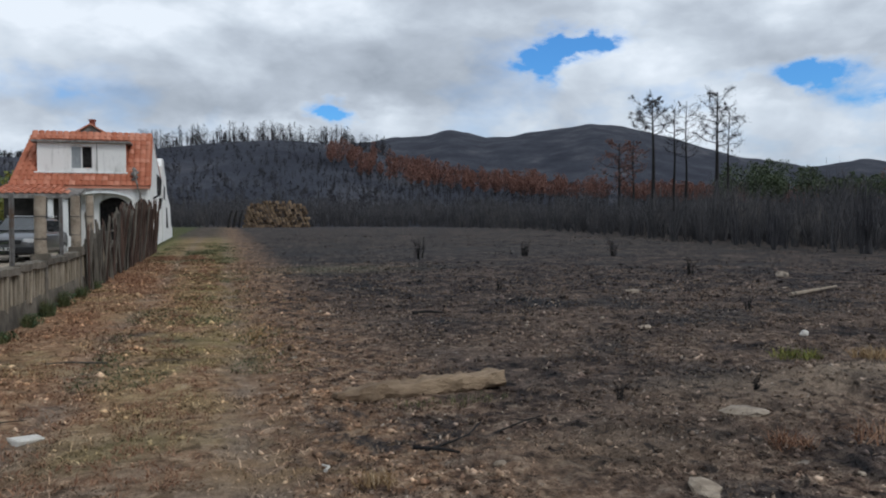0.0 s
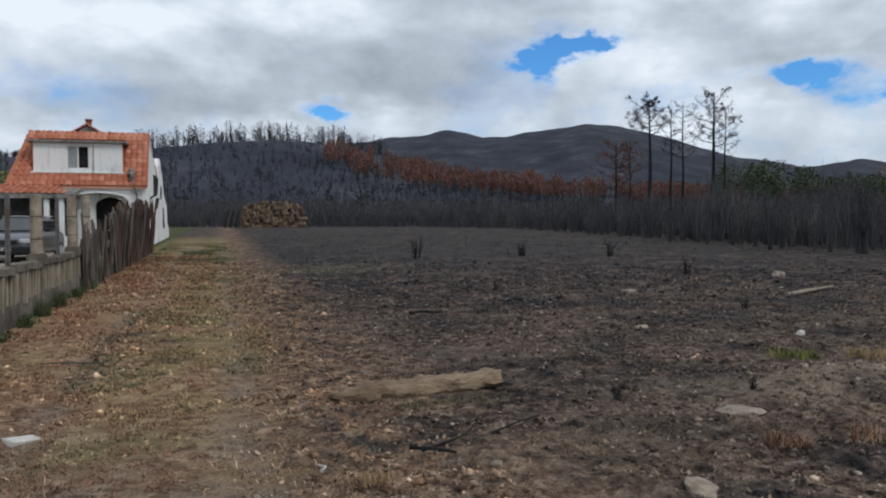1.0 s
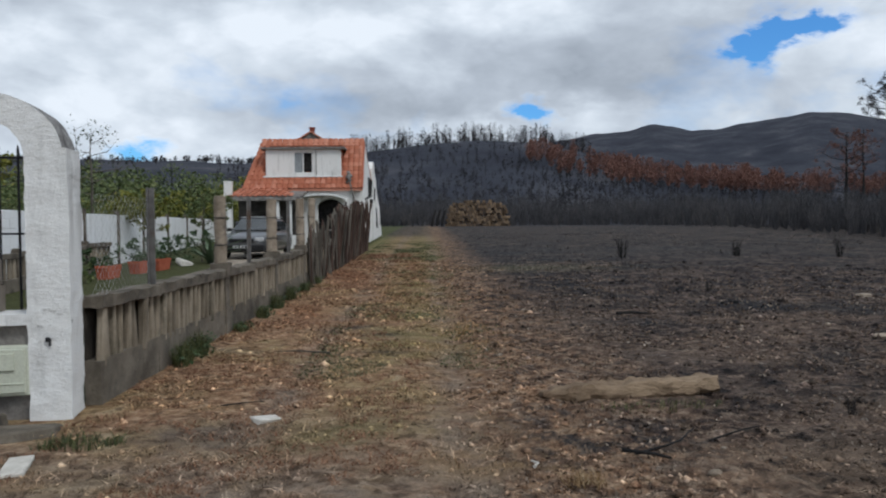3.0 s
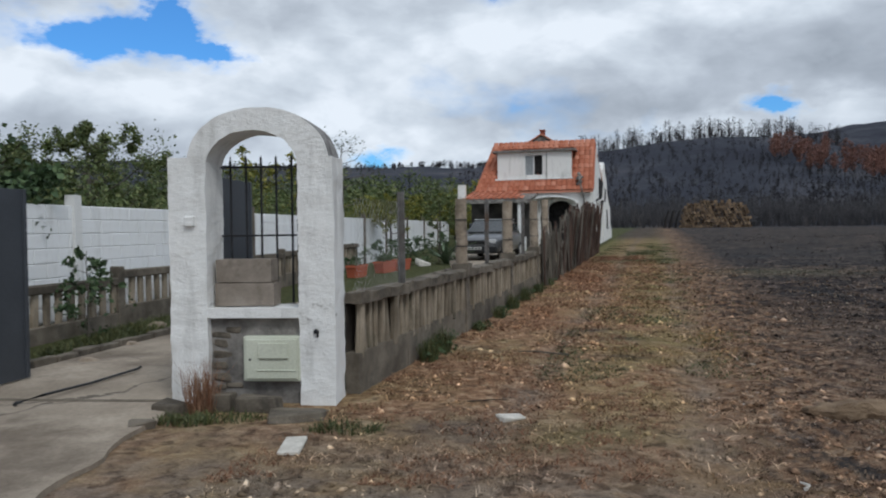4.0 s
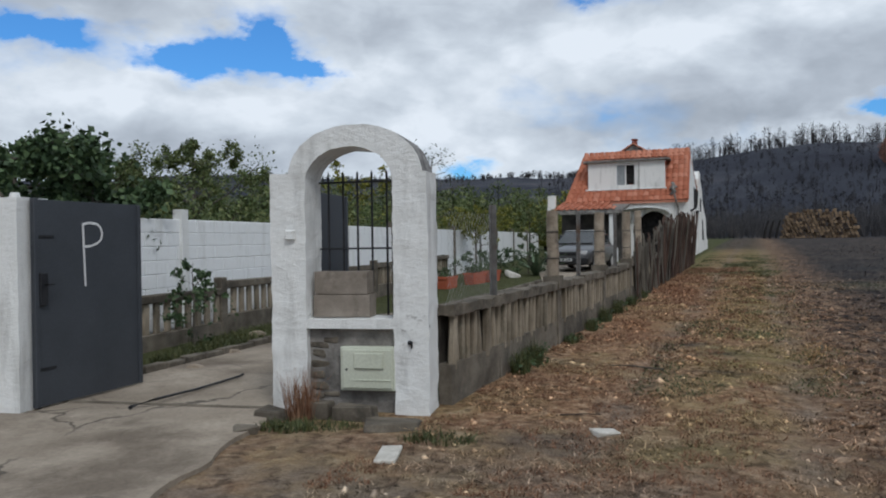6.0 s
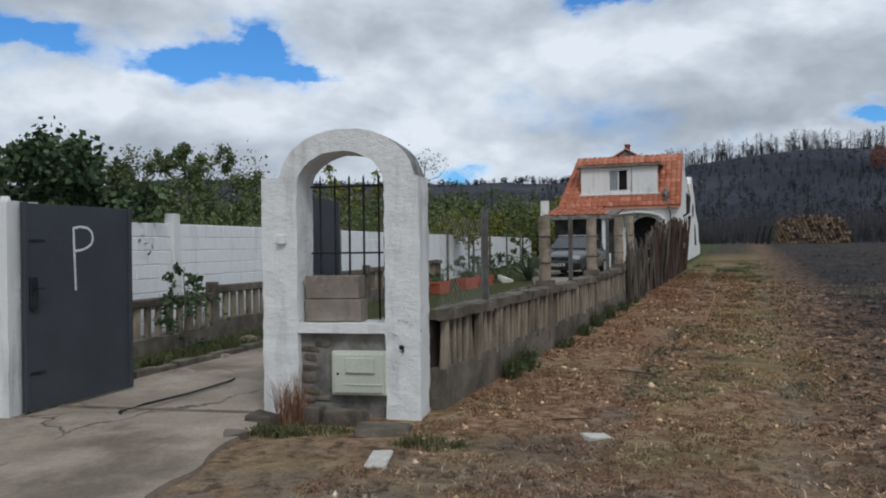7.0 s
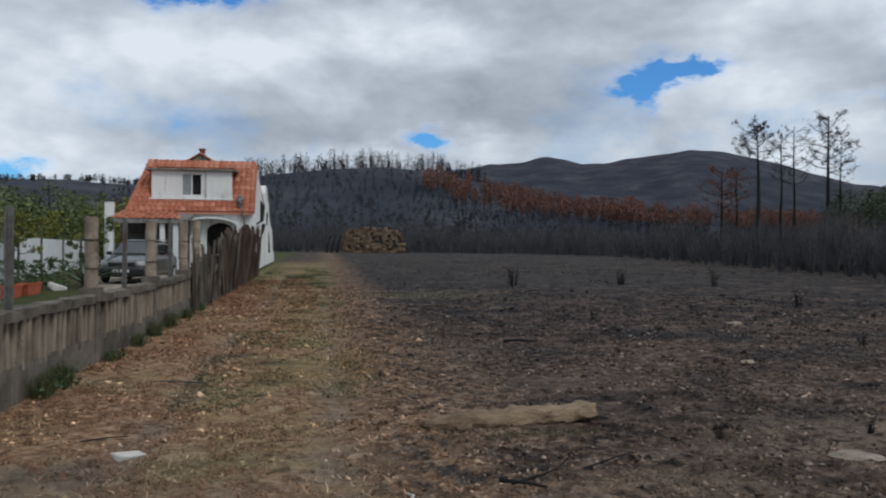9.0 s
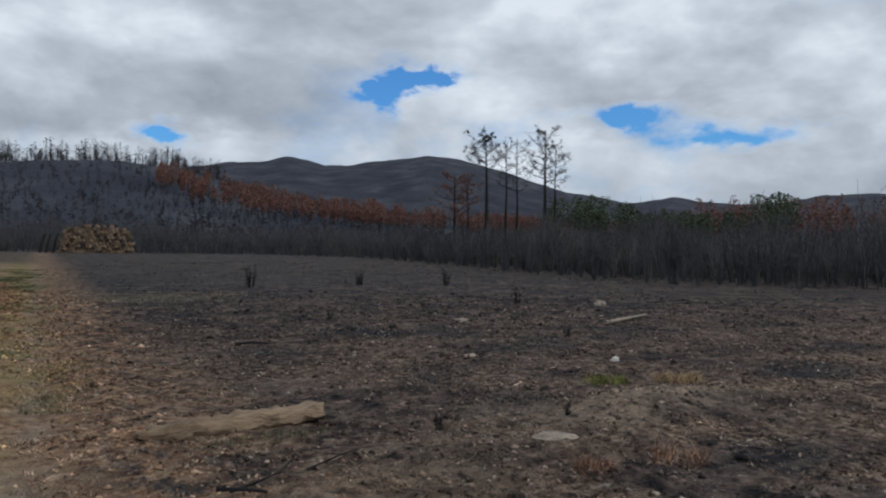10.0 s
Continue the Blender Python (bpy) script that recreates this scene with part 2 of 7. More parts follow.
def paving_material():
    m = Mat("worn_concrete_paving", 0.93)
    big, fine, speck = m.noise(1.1, 6, 0.62), m.noise(24, 5, 0.6, shift=3), m.noise(90, 3, 0.6, shift=5)
    col = m.ramp(big, (0.34, (0.26, 0.213, 0.162)), (0.66, (0.42, 0.355, 0.28)))
    col = m.mix(m.ramp(m.noise(0.7, 7, 0.66, shift=9), (0.54, 0.0), (0.66, 0.8)), col, (0.15, 0.118, 0.088))
    col = m.mix(0.55, col, m.ramp(fine, (0.3, 0.6), (0.7, 1.05)), "MULTIPLY")
    col = m.mix(0.4, col, m.ramp(speck, (0.3, 0.6), (0.6, 1.05)), "MULTIPLY")
    v = m.nt.nodes.new("ShaderNodeTexVoronoi")
    v.feature = "DISTANCE_TO_EDGE"
    v.inputs["Scale"].default_value = 0.55
    w = m.nt.nodes.new("ShaderNodeVectorMath")
    w.operation = "MULTIPLY_ADD"
    n = m.nt.nodes.new("ShaderNodeTexNoise")
    n.inputs["Scale"].default_value, n.inputs["Detail"].default_value = 1.6, 6.0
    m.L(m.where(), n.inputs["Vector"])
    m.L(n.outputs["Color"], w.inputs[0])
    w.inputs[1].default_value = (0.9, 0.9, 0.0)
    m.L(m.where(), w.inputs[2])
    m.L(w.outputs[0], v.inputs["Vector"])
    crack = m.ramp(v.outputs["Distance"], (0.004, 1.0), (0.014, 0.0))
    crack = m.math("MULTIPLY", crack, m.ramp(big, (0.42, 0.0), (0.55, 0.8)))
    col = m.mix(crack, col, (0.06, 0.05, 0.04))
    m.color(col).bump(m.math("SUBTRACT", m.math("ADD", fine, m.math("MULTIPLY", speck, 0.4)), m.math("MULTIPLY", crack, 2.0)), 0.6, 0.012)
    return m.m


M_drive = paving_material()
M_stone_pale = mottled("dusty_stone", (0.24, 0.19, 0.14), (0.44, 0.365, 0.285), 8, 50, 0.92, 0.7, 0.01, (0.13, 0.115, 0.10), vary=0.3)
M_stone_white = mottled("pale_stone", (0.52, 0.49, 0.43), (0.68, 0.65, 0.59), 9, 60, 0.9, 0.5, 0.006)
M_stone = mottled("field_stone", (0.26, 0.205, 0.15), (0.45, 0.375, 0.29), 7, 50, 0.92, 0.8, 0.012, (0.13, 0.11, 0.09), vary=0.25)
M_log = mottled("weathered_beam", (0.15, 0.10, 0.062), (0.36, 0.262, 0.17), 6.0, 38, 0.95, 1.0, 0.03, (0.085, 0.058, 0.036), stretch=(0.35, 1, 1), local=True)
M_tile = None


def roof_tile_material():
    m = Mat("clay_tile", 0.85)
    n = m.noise(3.0, 6, 0.65)
    f = m.noise(22.0, 5, 0.6, shift=2)
    col = m.ramp(m.random(), (0.0, (0.36, 0.115, 0.062)), (0.5, (0.47, 0.170, 0.098)), (1.0, (0.56, 0.245, 0.160)))
    col = m.mix(m.ramp(n, (0.55, 0), (0.72, 0.6)), col, (0.30, 0.13, 0.08))
    col = m.mix(0.4, col, m.ramp(f, (0.3, 0.65), (0.7, 1.0)), "MULTIPLY")
    m.color(col).bump(f, 0.3, 0.01)
    return m.m


M_tile = roof_tile_material()
M_scrub = mottled("burnt_stem", (0.050, 0.050, 0.056), (0.105, 0.101, 0.104), 0.5, 6, 0.95, 0.3, 0.02, (0.170, 0.155, 0.140), spec=0.15)
M_char = mottled("charred_bark", (0.014, 0.0135, 0.014), (0.038, 0.035, 0.034), 6, 40, 0.95, 0.6, 0.02, spec=0.15)
M_burnt_wood = mottled("burnt_board", (0.055, 0.034, 0.027), (0.14, 0.088, 0.066), 4, 40, 0.95, 0.7, 0.01, (0.035, 0.025, 0.02), stretch=(1, 1, 0.25), vary=0.45)
M_dark_board = mottled("dark_brown_board", (0.022, 0.018, 0.014), (0.060, 0.048, 0.036), 4, 40, 0.95, 0.7, 0.01)
M_grey_wood = mottled("grey_board", (0.10, 0.088, 0.072), (0.21, 0.186, 0.152), 4, 40, 0.95, 0.7, 0.01, (0.07, 0.06, 0.05), stretch=(1, 1, 0.25), vary=0.45)
M_terracotta = mottled("terracotta", (0.42, 0.10, 0.05), (0.52, 0.15, 0.08), 6, 50, 0.8, 0.3, 0.004)
M_galv = mottled("old_steel_post", (0.12, 0.115, 0.11), (0.20, 0.19, 0.18), 8, 60, 0.7, 0.3, 0.003, (0.13, 0.08, 0.05), metal=0.3)
M_wire = mottled("galvanised_wire", (0.5, 0.51, 0.51), (0.65, 0.65, 0.65), 8, 60, 0.5, 0.1, 0.001, metal=0.6)


def leaf_material(name, stops, trans=0.25, rough=0.6):
    m = Mat(name, rough, 0, 0.25)
    col = m.ramp(m.island(), *stops)
    col = m.mix(m.ramp(m.noise(0.7, 3), (0.35, 0.0), (0.7, 0.45)), col, stops[0][1])
    m.color(col)
    m.bsdf.inputs["Subsurface Weight"].default_value = 0.0
    return m.m


M_leaf_dark = leaf_material("broad_leaf", [(0.0, (0.030, 0.052, 0.026)), (0.5, (0.062, 0.105, 0.045)), (1.0, (0.115, 0.165, 0.07))])
M_leaf_light = leaf_material("olive_leaf", [(0.0, (0.050, 0.075, 0.026)), (0.5, (0.115, 0.15, 0.052)), (1.0, (0.21, 0.225, 0.09))])
M_leaf_yellow = leaf_material("yellow_leaf", [(0.0, (0.07, 0.085, 0.015)), (0.5, (0.16, 0.17, 0.03)), (1.0, (0.28, 0.25, 0.05))])
M_leaf_far = leaf_material("far_leaf", [(0.0, (0.030, 0.045, 0.022)), (0.5, (0.055, 0.075, 0.034)), (1.0, (0.09, 0.11, 0.05))])
M_needle_rust = leaf_material("scorched_needles", [(0.0, (0.12, 0.062, 0.048)), (0.5, (0.195, 0.094, 0.070)), (1.0, (0.27, 0.142, 0.110))], rough=0.9)
M_needle_dark = leaf_material("burnt_needles", [(0.0, (0.024, 0.024, 0.027)), (0.5, (0.044, 0.043, 0.045)), (1.0, (0.075, 0.068, 0.064))], rough=0.9)
# burnt twigs of the far hillside, colour lifted and blued for distance haze
M_needle_haze = leaf_material("hazed_twigs", [(0.0, (0.028, 0.029, 0.035)), (0.5, (0.041, 0.042, 0.050)), (1.0, (0.062, 0.060, 0.065))], rough=0.95)
M_grass = leaf_material("green_blades", [(0.0, (0.035, 0.045, 0.018)), (0.5, (0.075, 0.09, 0.032)), (1.0, (0.16, 0.15, 0.06))])
M_straw = leaf_material("dry_blades", [(0.0, (0.15, 0.085, 0.042)), (0.4, (0.30, 0.195, 0.095)), (0.8, (0.43, 0.31, 0.165)), (1.0, (0.56, 0.45, 0.29))], rough=0.9)
M_rust_grass = leaf_material("rust_blades", [(0.0, (0.12, 0.052, 0.03)), (0.6, (0.26, 0.140, 0.082)), (1.0, (0.40, 0.25, 0.155))], rough=0.9)
M_litter = leaf_material("burnt_litter", [(0.0, (0.07, 0.048, 0.036)), (0.5, (0.16, 0.112, 0.080)), (0.85, (0.27, 0.205, 0.150)), (1.0, (0.46, 0.39, 0.315))], rough=0.95)
M_ash = leaf_material("ash_litter", [(0.0, (0.016, 0.016, 0.017)), (0.5, (0.052, 0.048, 0.046)), (0.82, (0.12, 0.10, 0.088)), (1.0, (0.34, 0.30, 0.265))], rough=0.95)

FX, FY, FS = -0.92, 6.8, 0.192        # the fence's foot: x = FX + FS * (y - FY)


def fence_x(y):
    return FX + FS * (y - FY)


def ground_material(name, loose=False):
    m = Mat(name, 0.97, 0, 0.12)
    x, y, z = m.xyz()
    warp = m.noise(0.55, 5, 0.6)
    warp2 = m.noise(2.3, 5, 0.6, shift=5)
    fine = m.noise(9.0, 6, 0.65, shift=1)
    grit = m.noise(45.0, 4, 0.65, shift=8)
    clump = m.noise(4.2, 6, 0.7, shift=12, dist=0.4)
    # distance to the right of the fence's foot
    d = m.math("SUBTRACT", x, m.math("ADD", m.math("MULTIPLY", y, FS), FX - FS * FY))
    wob = m.math("ADD", m.math("MULTIPLY", m.math("SUBTRACT", warp, 0.5), 1.3), m.math("MULTIPLY", m.math("SUBTRACT", warp2, 0.5), 0.9))
    dw = m.math("ADD", d, wob)
    # the track: dry grass, straw, bare soil and a green middle
    straw = m.ramp(clump, (0.30, (0.10, 0.060, 0.032)), (0.42, (0.25, 0.165, 0.085)), (0.53, (0.39, 0.28, 0.148)), (0.68, (0.52, 0.41, 0.255)))
    red = m.ramp(fine, (0.32, (0.13, 0.066, 0.038)), (0.48, (0.33, 0.195, 0.112)), (0.66, (0.53, 0.37, 0.235)))
    track = m.mix(m.ramp(m.noise(0.9, 5, 0.6, shift=21), (0.40, 0.1), (0.54, 1)), straw, red)
    green = m.ramp(fine, (0.3, (0.105, 0.100, 0.036)), (0.65, (0.25, 0.225, 0.085)))
    mid = m.math("SUBTRACT", 1.0, m.math("MULTIPLY", m.math("ABSOLUTE", m.math("SUBTRACT", dw, 2.4)), 1.1), True)
    gfar = m.math("MULTIPLY", m.math("SUBTRACT", y, 6.0), 0.3, True)
    track = m.mix(m.math("MULTIPLY", m.math("MULTIPLY", mid, gfar), m.ramp(m.noise(1.6, 5, 0.6, shift=30), (0.40, 0.0), (0.58, 0.7))), track, green)
    lawn = m.math("MULTIPLY", m.math("SUBTRACT", y, 27.0), 0.25, True)
    track = m.mix(m.math("MULTIPLY", lawn, m.ramp(dw, (0.1, 0.85), (0.9, 0.3))), track, (0.15, 0.158, 0.062))
    soil = m.ramp(fine, (0.3, (0.155, 0.122, 0.096)), (0.7, (0.30, 0.248, 0.20)))
    near = m.math("SUBTRACT", 1.0, m.math("MULTIPLY", m.math("SUBTRACT", m.math("ADD", y, m.math("MULTIPLY", wob, 1.6)), 4.4), 0.45), True)
    track = m.mix(m.math("MULTIPLY", near, m.ramp(warp2, (0.35, 0.25), (0.6, 1.0))), track, soil)
    bare = m.ramp(m.noise(0.8, 4, 0.55, shift=44), (0.60, 0), (0.68, 0.8))
    track = m.mix(m.math("MULTIPLY", bare, m.math("SUBTRACT", 1.4, m.math("MULTIPLY", y, 0.1), True)), track, soil)
    # dark brown clumps by noise; some shadow between the straw is in this colour
    track = m.mix(m.ramp(m.noise(6.5, 6, 0.7, shift=61, dist=0.6), (0.39, 0.65), (0.48, 0.0)), track, (0.050, 0.031, 0.020))
    # two worn wheel ruts of grey-brown soil
    for at in (1.45, 2.95):
        rut = m.math("SUBTRACT", 1.0, m.math("MULTIPLY", m.math("ABSOLUTE", m.math("SUBTRACT", m.math("ADD", d, m.math("MULTIPLY", wob, 0.35)), at)), 3.4), True)
        track = m.mix(m.math("MULTIPLY", rut, m.ramp(m.noise(1.3, 5, 0.6, shift=at * 9), (0.40, 0.15), (0.58, 0.8))), track, m.ramp(fine, (0.34, (0.13, 0.098, 0.076)), (0.66, (0.36, 0.285, 0.22))))
    def blob(cx, cy, rx, ry, power=1.0):
        u = m.math("DIVIDE", m.math("SUBTRACT", m.math("ADD", x, m.math("MULTIPLY", wob, 0.5)), cx), rx)
        v = m.math("DIVIDE", m.math("SUBTRACT", m.math("ADD", y, m.math("MULTIPLY", wob, 0.8)), cy), ry)
        return m.math("MULTIPLY", m.math("EXPONENT", m.math("MULTIPLY", m.math("ADD", m.math("MULTIPLY", u, u), m.math("MULTIPLY", v, v)), -1.0)), power)

    # patches of set colour: dark spots for small rut holes, orange needles, yellow grass
    for cx, cy, rx, ry, power, c in TRACK_PATCHES:
        track = m.mix(blob(cx, cy, rx, ry, power), track, c)
    # burnt field: ash black with brown, litter and pale flecks
    burnt = m.ramp(clump, (0.38, (0.009, 0.0092, 0.0105)), (0.46, (0.030, 0.026, 0.026)), (0.53, (0.095, 0.070, 0.060)), (0.62, (0.25, 0.185, 0.145)))
    brown = m.ramp(fine, (0.36, (0.036, 0.024, 0.019)), (0.48, (0.165, 0.108, 0.076)), (0.62, (0.40, 0.30, 0.22)))
    quilt = m.noise(0.95, 6, 0.62, shift=70, dist=0.9)
    patch = m.ramp(quilt, (0.38, (0.011, 0.012, 0.015)), (0.46, (0.033, 0.029, 0.030)), (0.54, (0.088, 0.065, 0.053)), (0.66, (0.20, 0.157, 0.124)))
    burnt = m.mix(0.5, burnt, patch)
    closeness = m.math("SUBTRACT", 1.15, m.math("MULTIPLY", m.math("ADD", m.math("MULTIPLY", y, 0.9), m.math("MULTIPLY", x, 0.12)), 0.082), True)
    burnt = m.mix(m.math("MULTIPLY", closeness, m.ramp(warp, (0.40, 0.1), (0.56, 1.0))), burnt, brown)
    burnt = m.mix(m.ramp(m.noise(0.45, 5, 0.6, shift=3), (0.52, 0), (0.64, 0.7)), burnt, m.ramp(fine, (0.35, (0.016, 0.018, 0.021)), (0.7, (0.055, 0.056, 0.060))))
    for cx, cy, rx, ry, power, c in FIELD_PATCHES:
        burnt = m.mix(blob(cx, cy, rx, ry, power), burnt, m.mix(0.75, c, m.ramp(clump, (0.32, 0.35), (0.68, 1.5)), "MULTIPLY"))
    # grey-green regrowth far out on the field
    far = m.math("MULTIPLY", m.math("SUBTRACT", m.math("ADD", y, m.math("MULTIPLY", x, 0.5)), 22.0), 0.05, True)
    burnt = m.mix(m.math("MULTIPLY", far, m.ramp(warp2, (0.4, 0.15), (0.65, 0.6))), burnt, m.ramp(clump, (0.36, (0.020, 0.0205, 0.022)), (0.68, (0.070, 0.070, 0.062))))
    # pale flecks of stone and bleached twigs, and holes of soot
    burnt = m.mix(m.ramp(m.noise(11.0, 3, 0.6, (1.0, 1.0, 1.0), shift=91), (0.66, 0.0), (0.70, 0.75)), burnt, (0.27, 0.235, 0.20))
    burnt = m.mix(m.ramp(m.noise(5.5, 5, 0.65, shift=95, dist=0.5), (0.36, 0.8), (0.45, 0.0)), burnt, (0.010, 0.0105, 0.012))
    edge = m.math("SUBTRACT", m.math("ADD", dw, m.math("ADD", m.math("MULTIPLY", m.math("SUBTRACT", clump, 0.5), 3.2), m.math("MULTIPLY", m.math("SUBTRACT", fine, 0.5), 1.6))), 3.15)
    # scorched grass in the strip between track and ash
    scorch = m.math("SUBTRACT", 1.0, m.math("MULTIPLY", m.math("ABSOLUTE", m.math("SUBTRACT", dw, 3.6)), 0.7), True)
    burnt = m.mix(m.math("MULTIPLY", scorch, m.ramp(clump, (0.42, 0.0), (0.56, 0.75))), burnt, red)
    gone = m.math("MULTIPLY", m.math("SUBTRACT", m.math("ADD", y, m.math("MULTIPLY", wob, 6.0)), 44.0), 0.08, True)
    side = m.math("MAXIMUM", m.ramp(m.math("ADD", m.math("MULTIPLY", edge, 1.1), 0.5), (0.30, 0), (0.70, 1)), m.math("MULTIPLY", gone, 0.85))
    col = m.mix(side, track, burnt)
    # garden side of the fence
    garden = m.ramp(fine, (0.3, (0.040, 0.048, 0.020)), (0.6, (0.095, 0.10, 0.040)), (0.78, (0.17, 0.14, 0.085)))
    gm = m.math("MULTIPLY", m.ramp(m.math("ADD", m.math("MULTIPLY", d, -2.0), 0.3), (0.4, 0), (0.6, 1)), m.math("GREATER_THAN", y, 6.6))
    col = m.mix(gm, col, garden)
    # burnt hillside and moor, distance haze put into the colour by lighter, bluer tones
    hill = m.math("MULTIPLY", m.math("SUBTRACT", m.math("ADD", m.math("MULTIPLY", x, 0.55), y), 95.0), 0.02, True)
    hazed_moor = m.ramp(m.noise(0.018, 8, 0.65, shift=6), (0.34, (0.023, 0.025, 0.036)), (0.5, (0.036, 0.040, 0.053)), (0.60, (0.056, 0.058, 0.071)), (0.72, (0.105, 0.102, 0.108)))
    col = m.mix(hill, col, hazed_moor)
    col = m.mix(0.6, col, m.ramp(grit, (0.32, 0.55), (0.66, 1.15)), "MULTIPLY")
    if loose:
        m.color(m.mix(1.0, col, m.ramp(m.island(), (0.0, 0.30), (0.55, 1.0), (0.85, 1.8), (1.0, 3.0)), "MULTIPLY"))
        return m.m
    m.color(col)
    m.bump(m.math("ADD", m.math("ADD", m.math("MULTIPLY", clump, 1.0), m.math("MULTIPLY", fine, 0.6)), m.math("MULTIPLY", grit, 0.3)), 1.0, 0.09)
    return m.m


# centre, half widths, strength, colour
TRACK_PATCHES = [(1.5, 10.9, 0.34, 0.26, 0.85, (0.07, 0.058, 0.055)), (1.95, 10.2, 0.34, 0.24, 0.8, (0.075, 0.058, 0.05)), (1.65, 8.75, 0.32, 0.2, 0.75, (0.07, 0.055, 0.045)),
                 (2.4, 9.5, 0.5, 1.3, 0.3, (0.27, 0.225, 0.09)), (3.0, 10.0, 0.35, 0.9, 0.7, (0.36, 0.21, 0.085)), (2.3, 20.0, 0.6, 4.0, 0.7, (0.30, 0.15, 0.085)), (1.0, 13.0, 0.5, 2.0, 0.6, (0.31, 0.16, 0.09)),
                 (0.9, 5.6, 0.45, 0.30, 0.5, (0.17, 0.15, 0.06)), (1.7, 4.8, 0.6, 0.3, 0.5, (0.36, 0.235, 0.12)), (0.1, 5.9, 0.5, 0.35, 0.5, (0.13, 0.095, 0.075)), (3.0, 26.0, 0.9, 5.0, 0.5, (0.27, 0.15, 0.09))]
FIELD_PATCHES = [(2.75, 5.1, 0.75, 0.42, 0.9, (0.030, 0.034, 0.040)), (2.1, 5.1, 0.35, 0.25, 0.8, (0.034, 0.036, 0.038)), (6.95, 4.75, 1.3, 0.45, 0.9, (0.32, 0.245, 0.18)), (5.6, 5.3, 0.8, 0.4, 0.5, (0.24, 0.18, 0.13)),
                 (6.05, 3.2, 0.8, 0.4, 0.8, (0.032, 0.034, 0.040)), (3.7, 4.2, 0.9, 0.5, 0.5, (0.22, 0.16, 0.11)), (7.5, 21.5, 2.2, 1.3, 0.6, (0.16, 0.15, 0.095)), (12, 30, 9, 6, 0.4, (0.05, 0.052, 0.056))]
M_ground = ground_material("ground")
M_loose = ground_material("loose_litter", True)


# ---- mesh helpers ----
def thing(name, m=None, label="", category="", group="", kind=""):
    ob = new(name)
    ob.empty_display_size = 0.2
    if m is not None:
        ob.matrix_basis = m
    return tagged(ob, label, category, group, kind)


def finish(bm, name, material, smooth=False):
    me = bpy.data.meshes.new(name)
    bmesh.ops.recalc_face_normals(bm, faces=bm.faces)
    for f in bm.faces:
        f.smooth = smooth
    if smooth:
        for e in bm.edges:
            if e.is_manifold and e.calc_face_angle(0.0) > 0.75:
                e.smooth = False
    bm.to_mesh(me)
    bm.free()
    me.materials.append(material)
    return me


def part(name, bm, material, parent, label="", smooth=False):
    ob = new(name, finish(bm, name, material, smooth))
    ob.parent = parent
    return tagged(ob, label)


def solo(name, bm, material, label, category, group="", kind="", m=None, smooth=False):
    ob = new(name, finish(bm, name, material, smooth))
    if m is not None:
        ob.matrix_basis = m
    return tagged(ob, label, category, group, kind)


def box(bm, lo, hi, bevel=0.0, m=None, jit=0.0, seg=1):
    """An axis-aligned block from lo to hi, bevelled; m turns it, jit makes its corners uneven."""
    r = bmesh.ops.create_cube(bm, size=1.0)
    vs = r["verts"]
    for v in vs:
        v.co = Vector([lo[i] + (v.co[i] + 0.5) * (hi[i] - lo[i]) + random.uniform(-jit, jit) for i in range(3)])
    if bevel:
        es = {e for v in vs for e in v.link_edges}
        out = bmesh.ops.bevel(bm, geom=list(es), offset=bevel, segments=seg, affect="EDGES", profile=0.5)
        vs = list({v for f in out["faces"] for v in f.verts} | {v for v in vs if v.is_valid})
    if m is not None:
        for v in vs:
            v.co = m @ v.co
    return vs


def rough_block(bm, lo, hi, step=0.09, amp=0.008, freq=4.0):
    """A block cut into small faces, with hand-made unevenness all over."""
    n = [max(1, round((hi[i] - lo[i]) / step)) for i in range(3)]
    idx = {}

    def vert(i, j, k):
        if (i, j, k) not in idx:
            p = Vector([lo[q] + (hi[q] - lo[q]) * (i, j, k)[q] / n[q] for q in range(3)])
            d = noise.noise_vector(p * freq) * amp + noise.noise_vector(p * freq * 3.1) * amp * 0.5
            idx[(i, j, k)] = bm.verts.new(p + d)
        return idx[(i, j, k)]

    for ax in range(3):
        u, v = [q for q in range(3) if q != ax]
        for end in (0, n[ax]):
            for a in range(n[u]):
                for b in range(n[v]):
                    quad = []
                    for da, db in ((0, 0), (1, 0), (1, 1), (0, 1)):
                        c = [0, 0, 0]
                        c[ax], c[u], c[v] = end, a + da, b + db
                        quad.append(vert(*c))
                    bm.faces.new(quad)


def tube(bm, pts, radii, n=6, cap=True):
    """A tapered round bar along pts."""
    rings = []
    for i, p in enumerate(pts):
        p = Vector(p)
        a, b = Vector(pts[max(0, i - 1)]), Vector(pts[min(len(pts) - 1, i + 1)])
        d = (b - a).normalized()
        s = d.orthogonal().normalized()
        t = d.cross(s)
        r = radii[i] if isinstance(radii, (list, tuple)) else radii
        rings.append([bm.verts.new(p + (s * math.cos(6.28318 * k / n) + t * math.sin(6.28318 * k / n)) * r) for k in range(n)])
    for r0, r1 in zip(rings, rings[1:]):
        # the nearest start corner keeps the skin from twisting
        o = min(range(n), key=lambda q: (r1[q].co - r0[0].co).length)
        for k in range(n):
            bm.faces.new((r0[k], r0[(k + 1) % n], r1[(k + 1 + o) % n], r1[(k + o) % n]))
    if cap:
        bm.faces.new(rings[0][::-1])
        bm.faces.new(rings[-1])


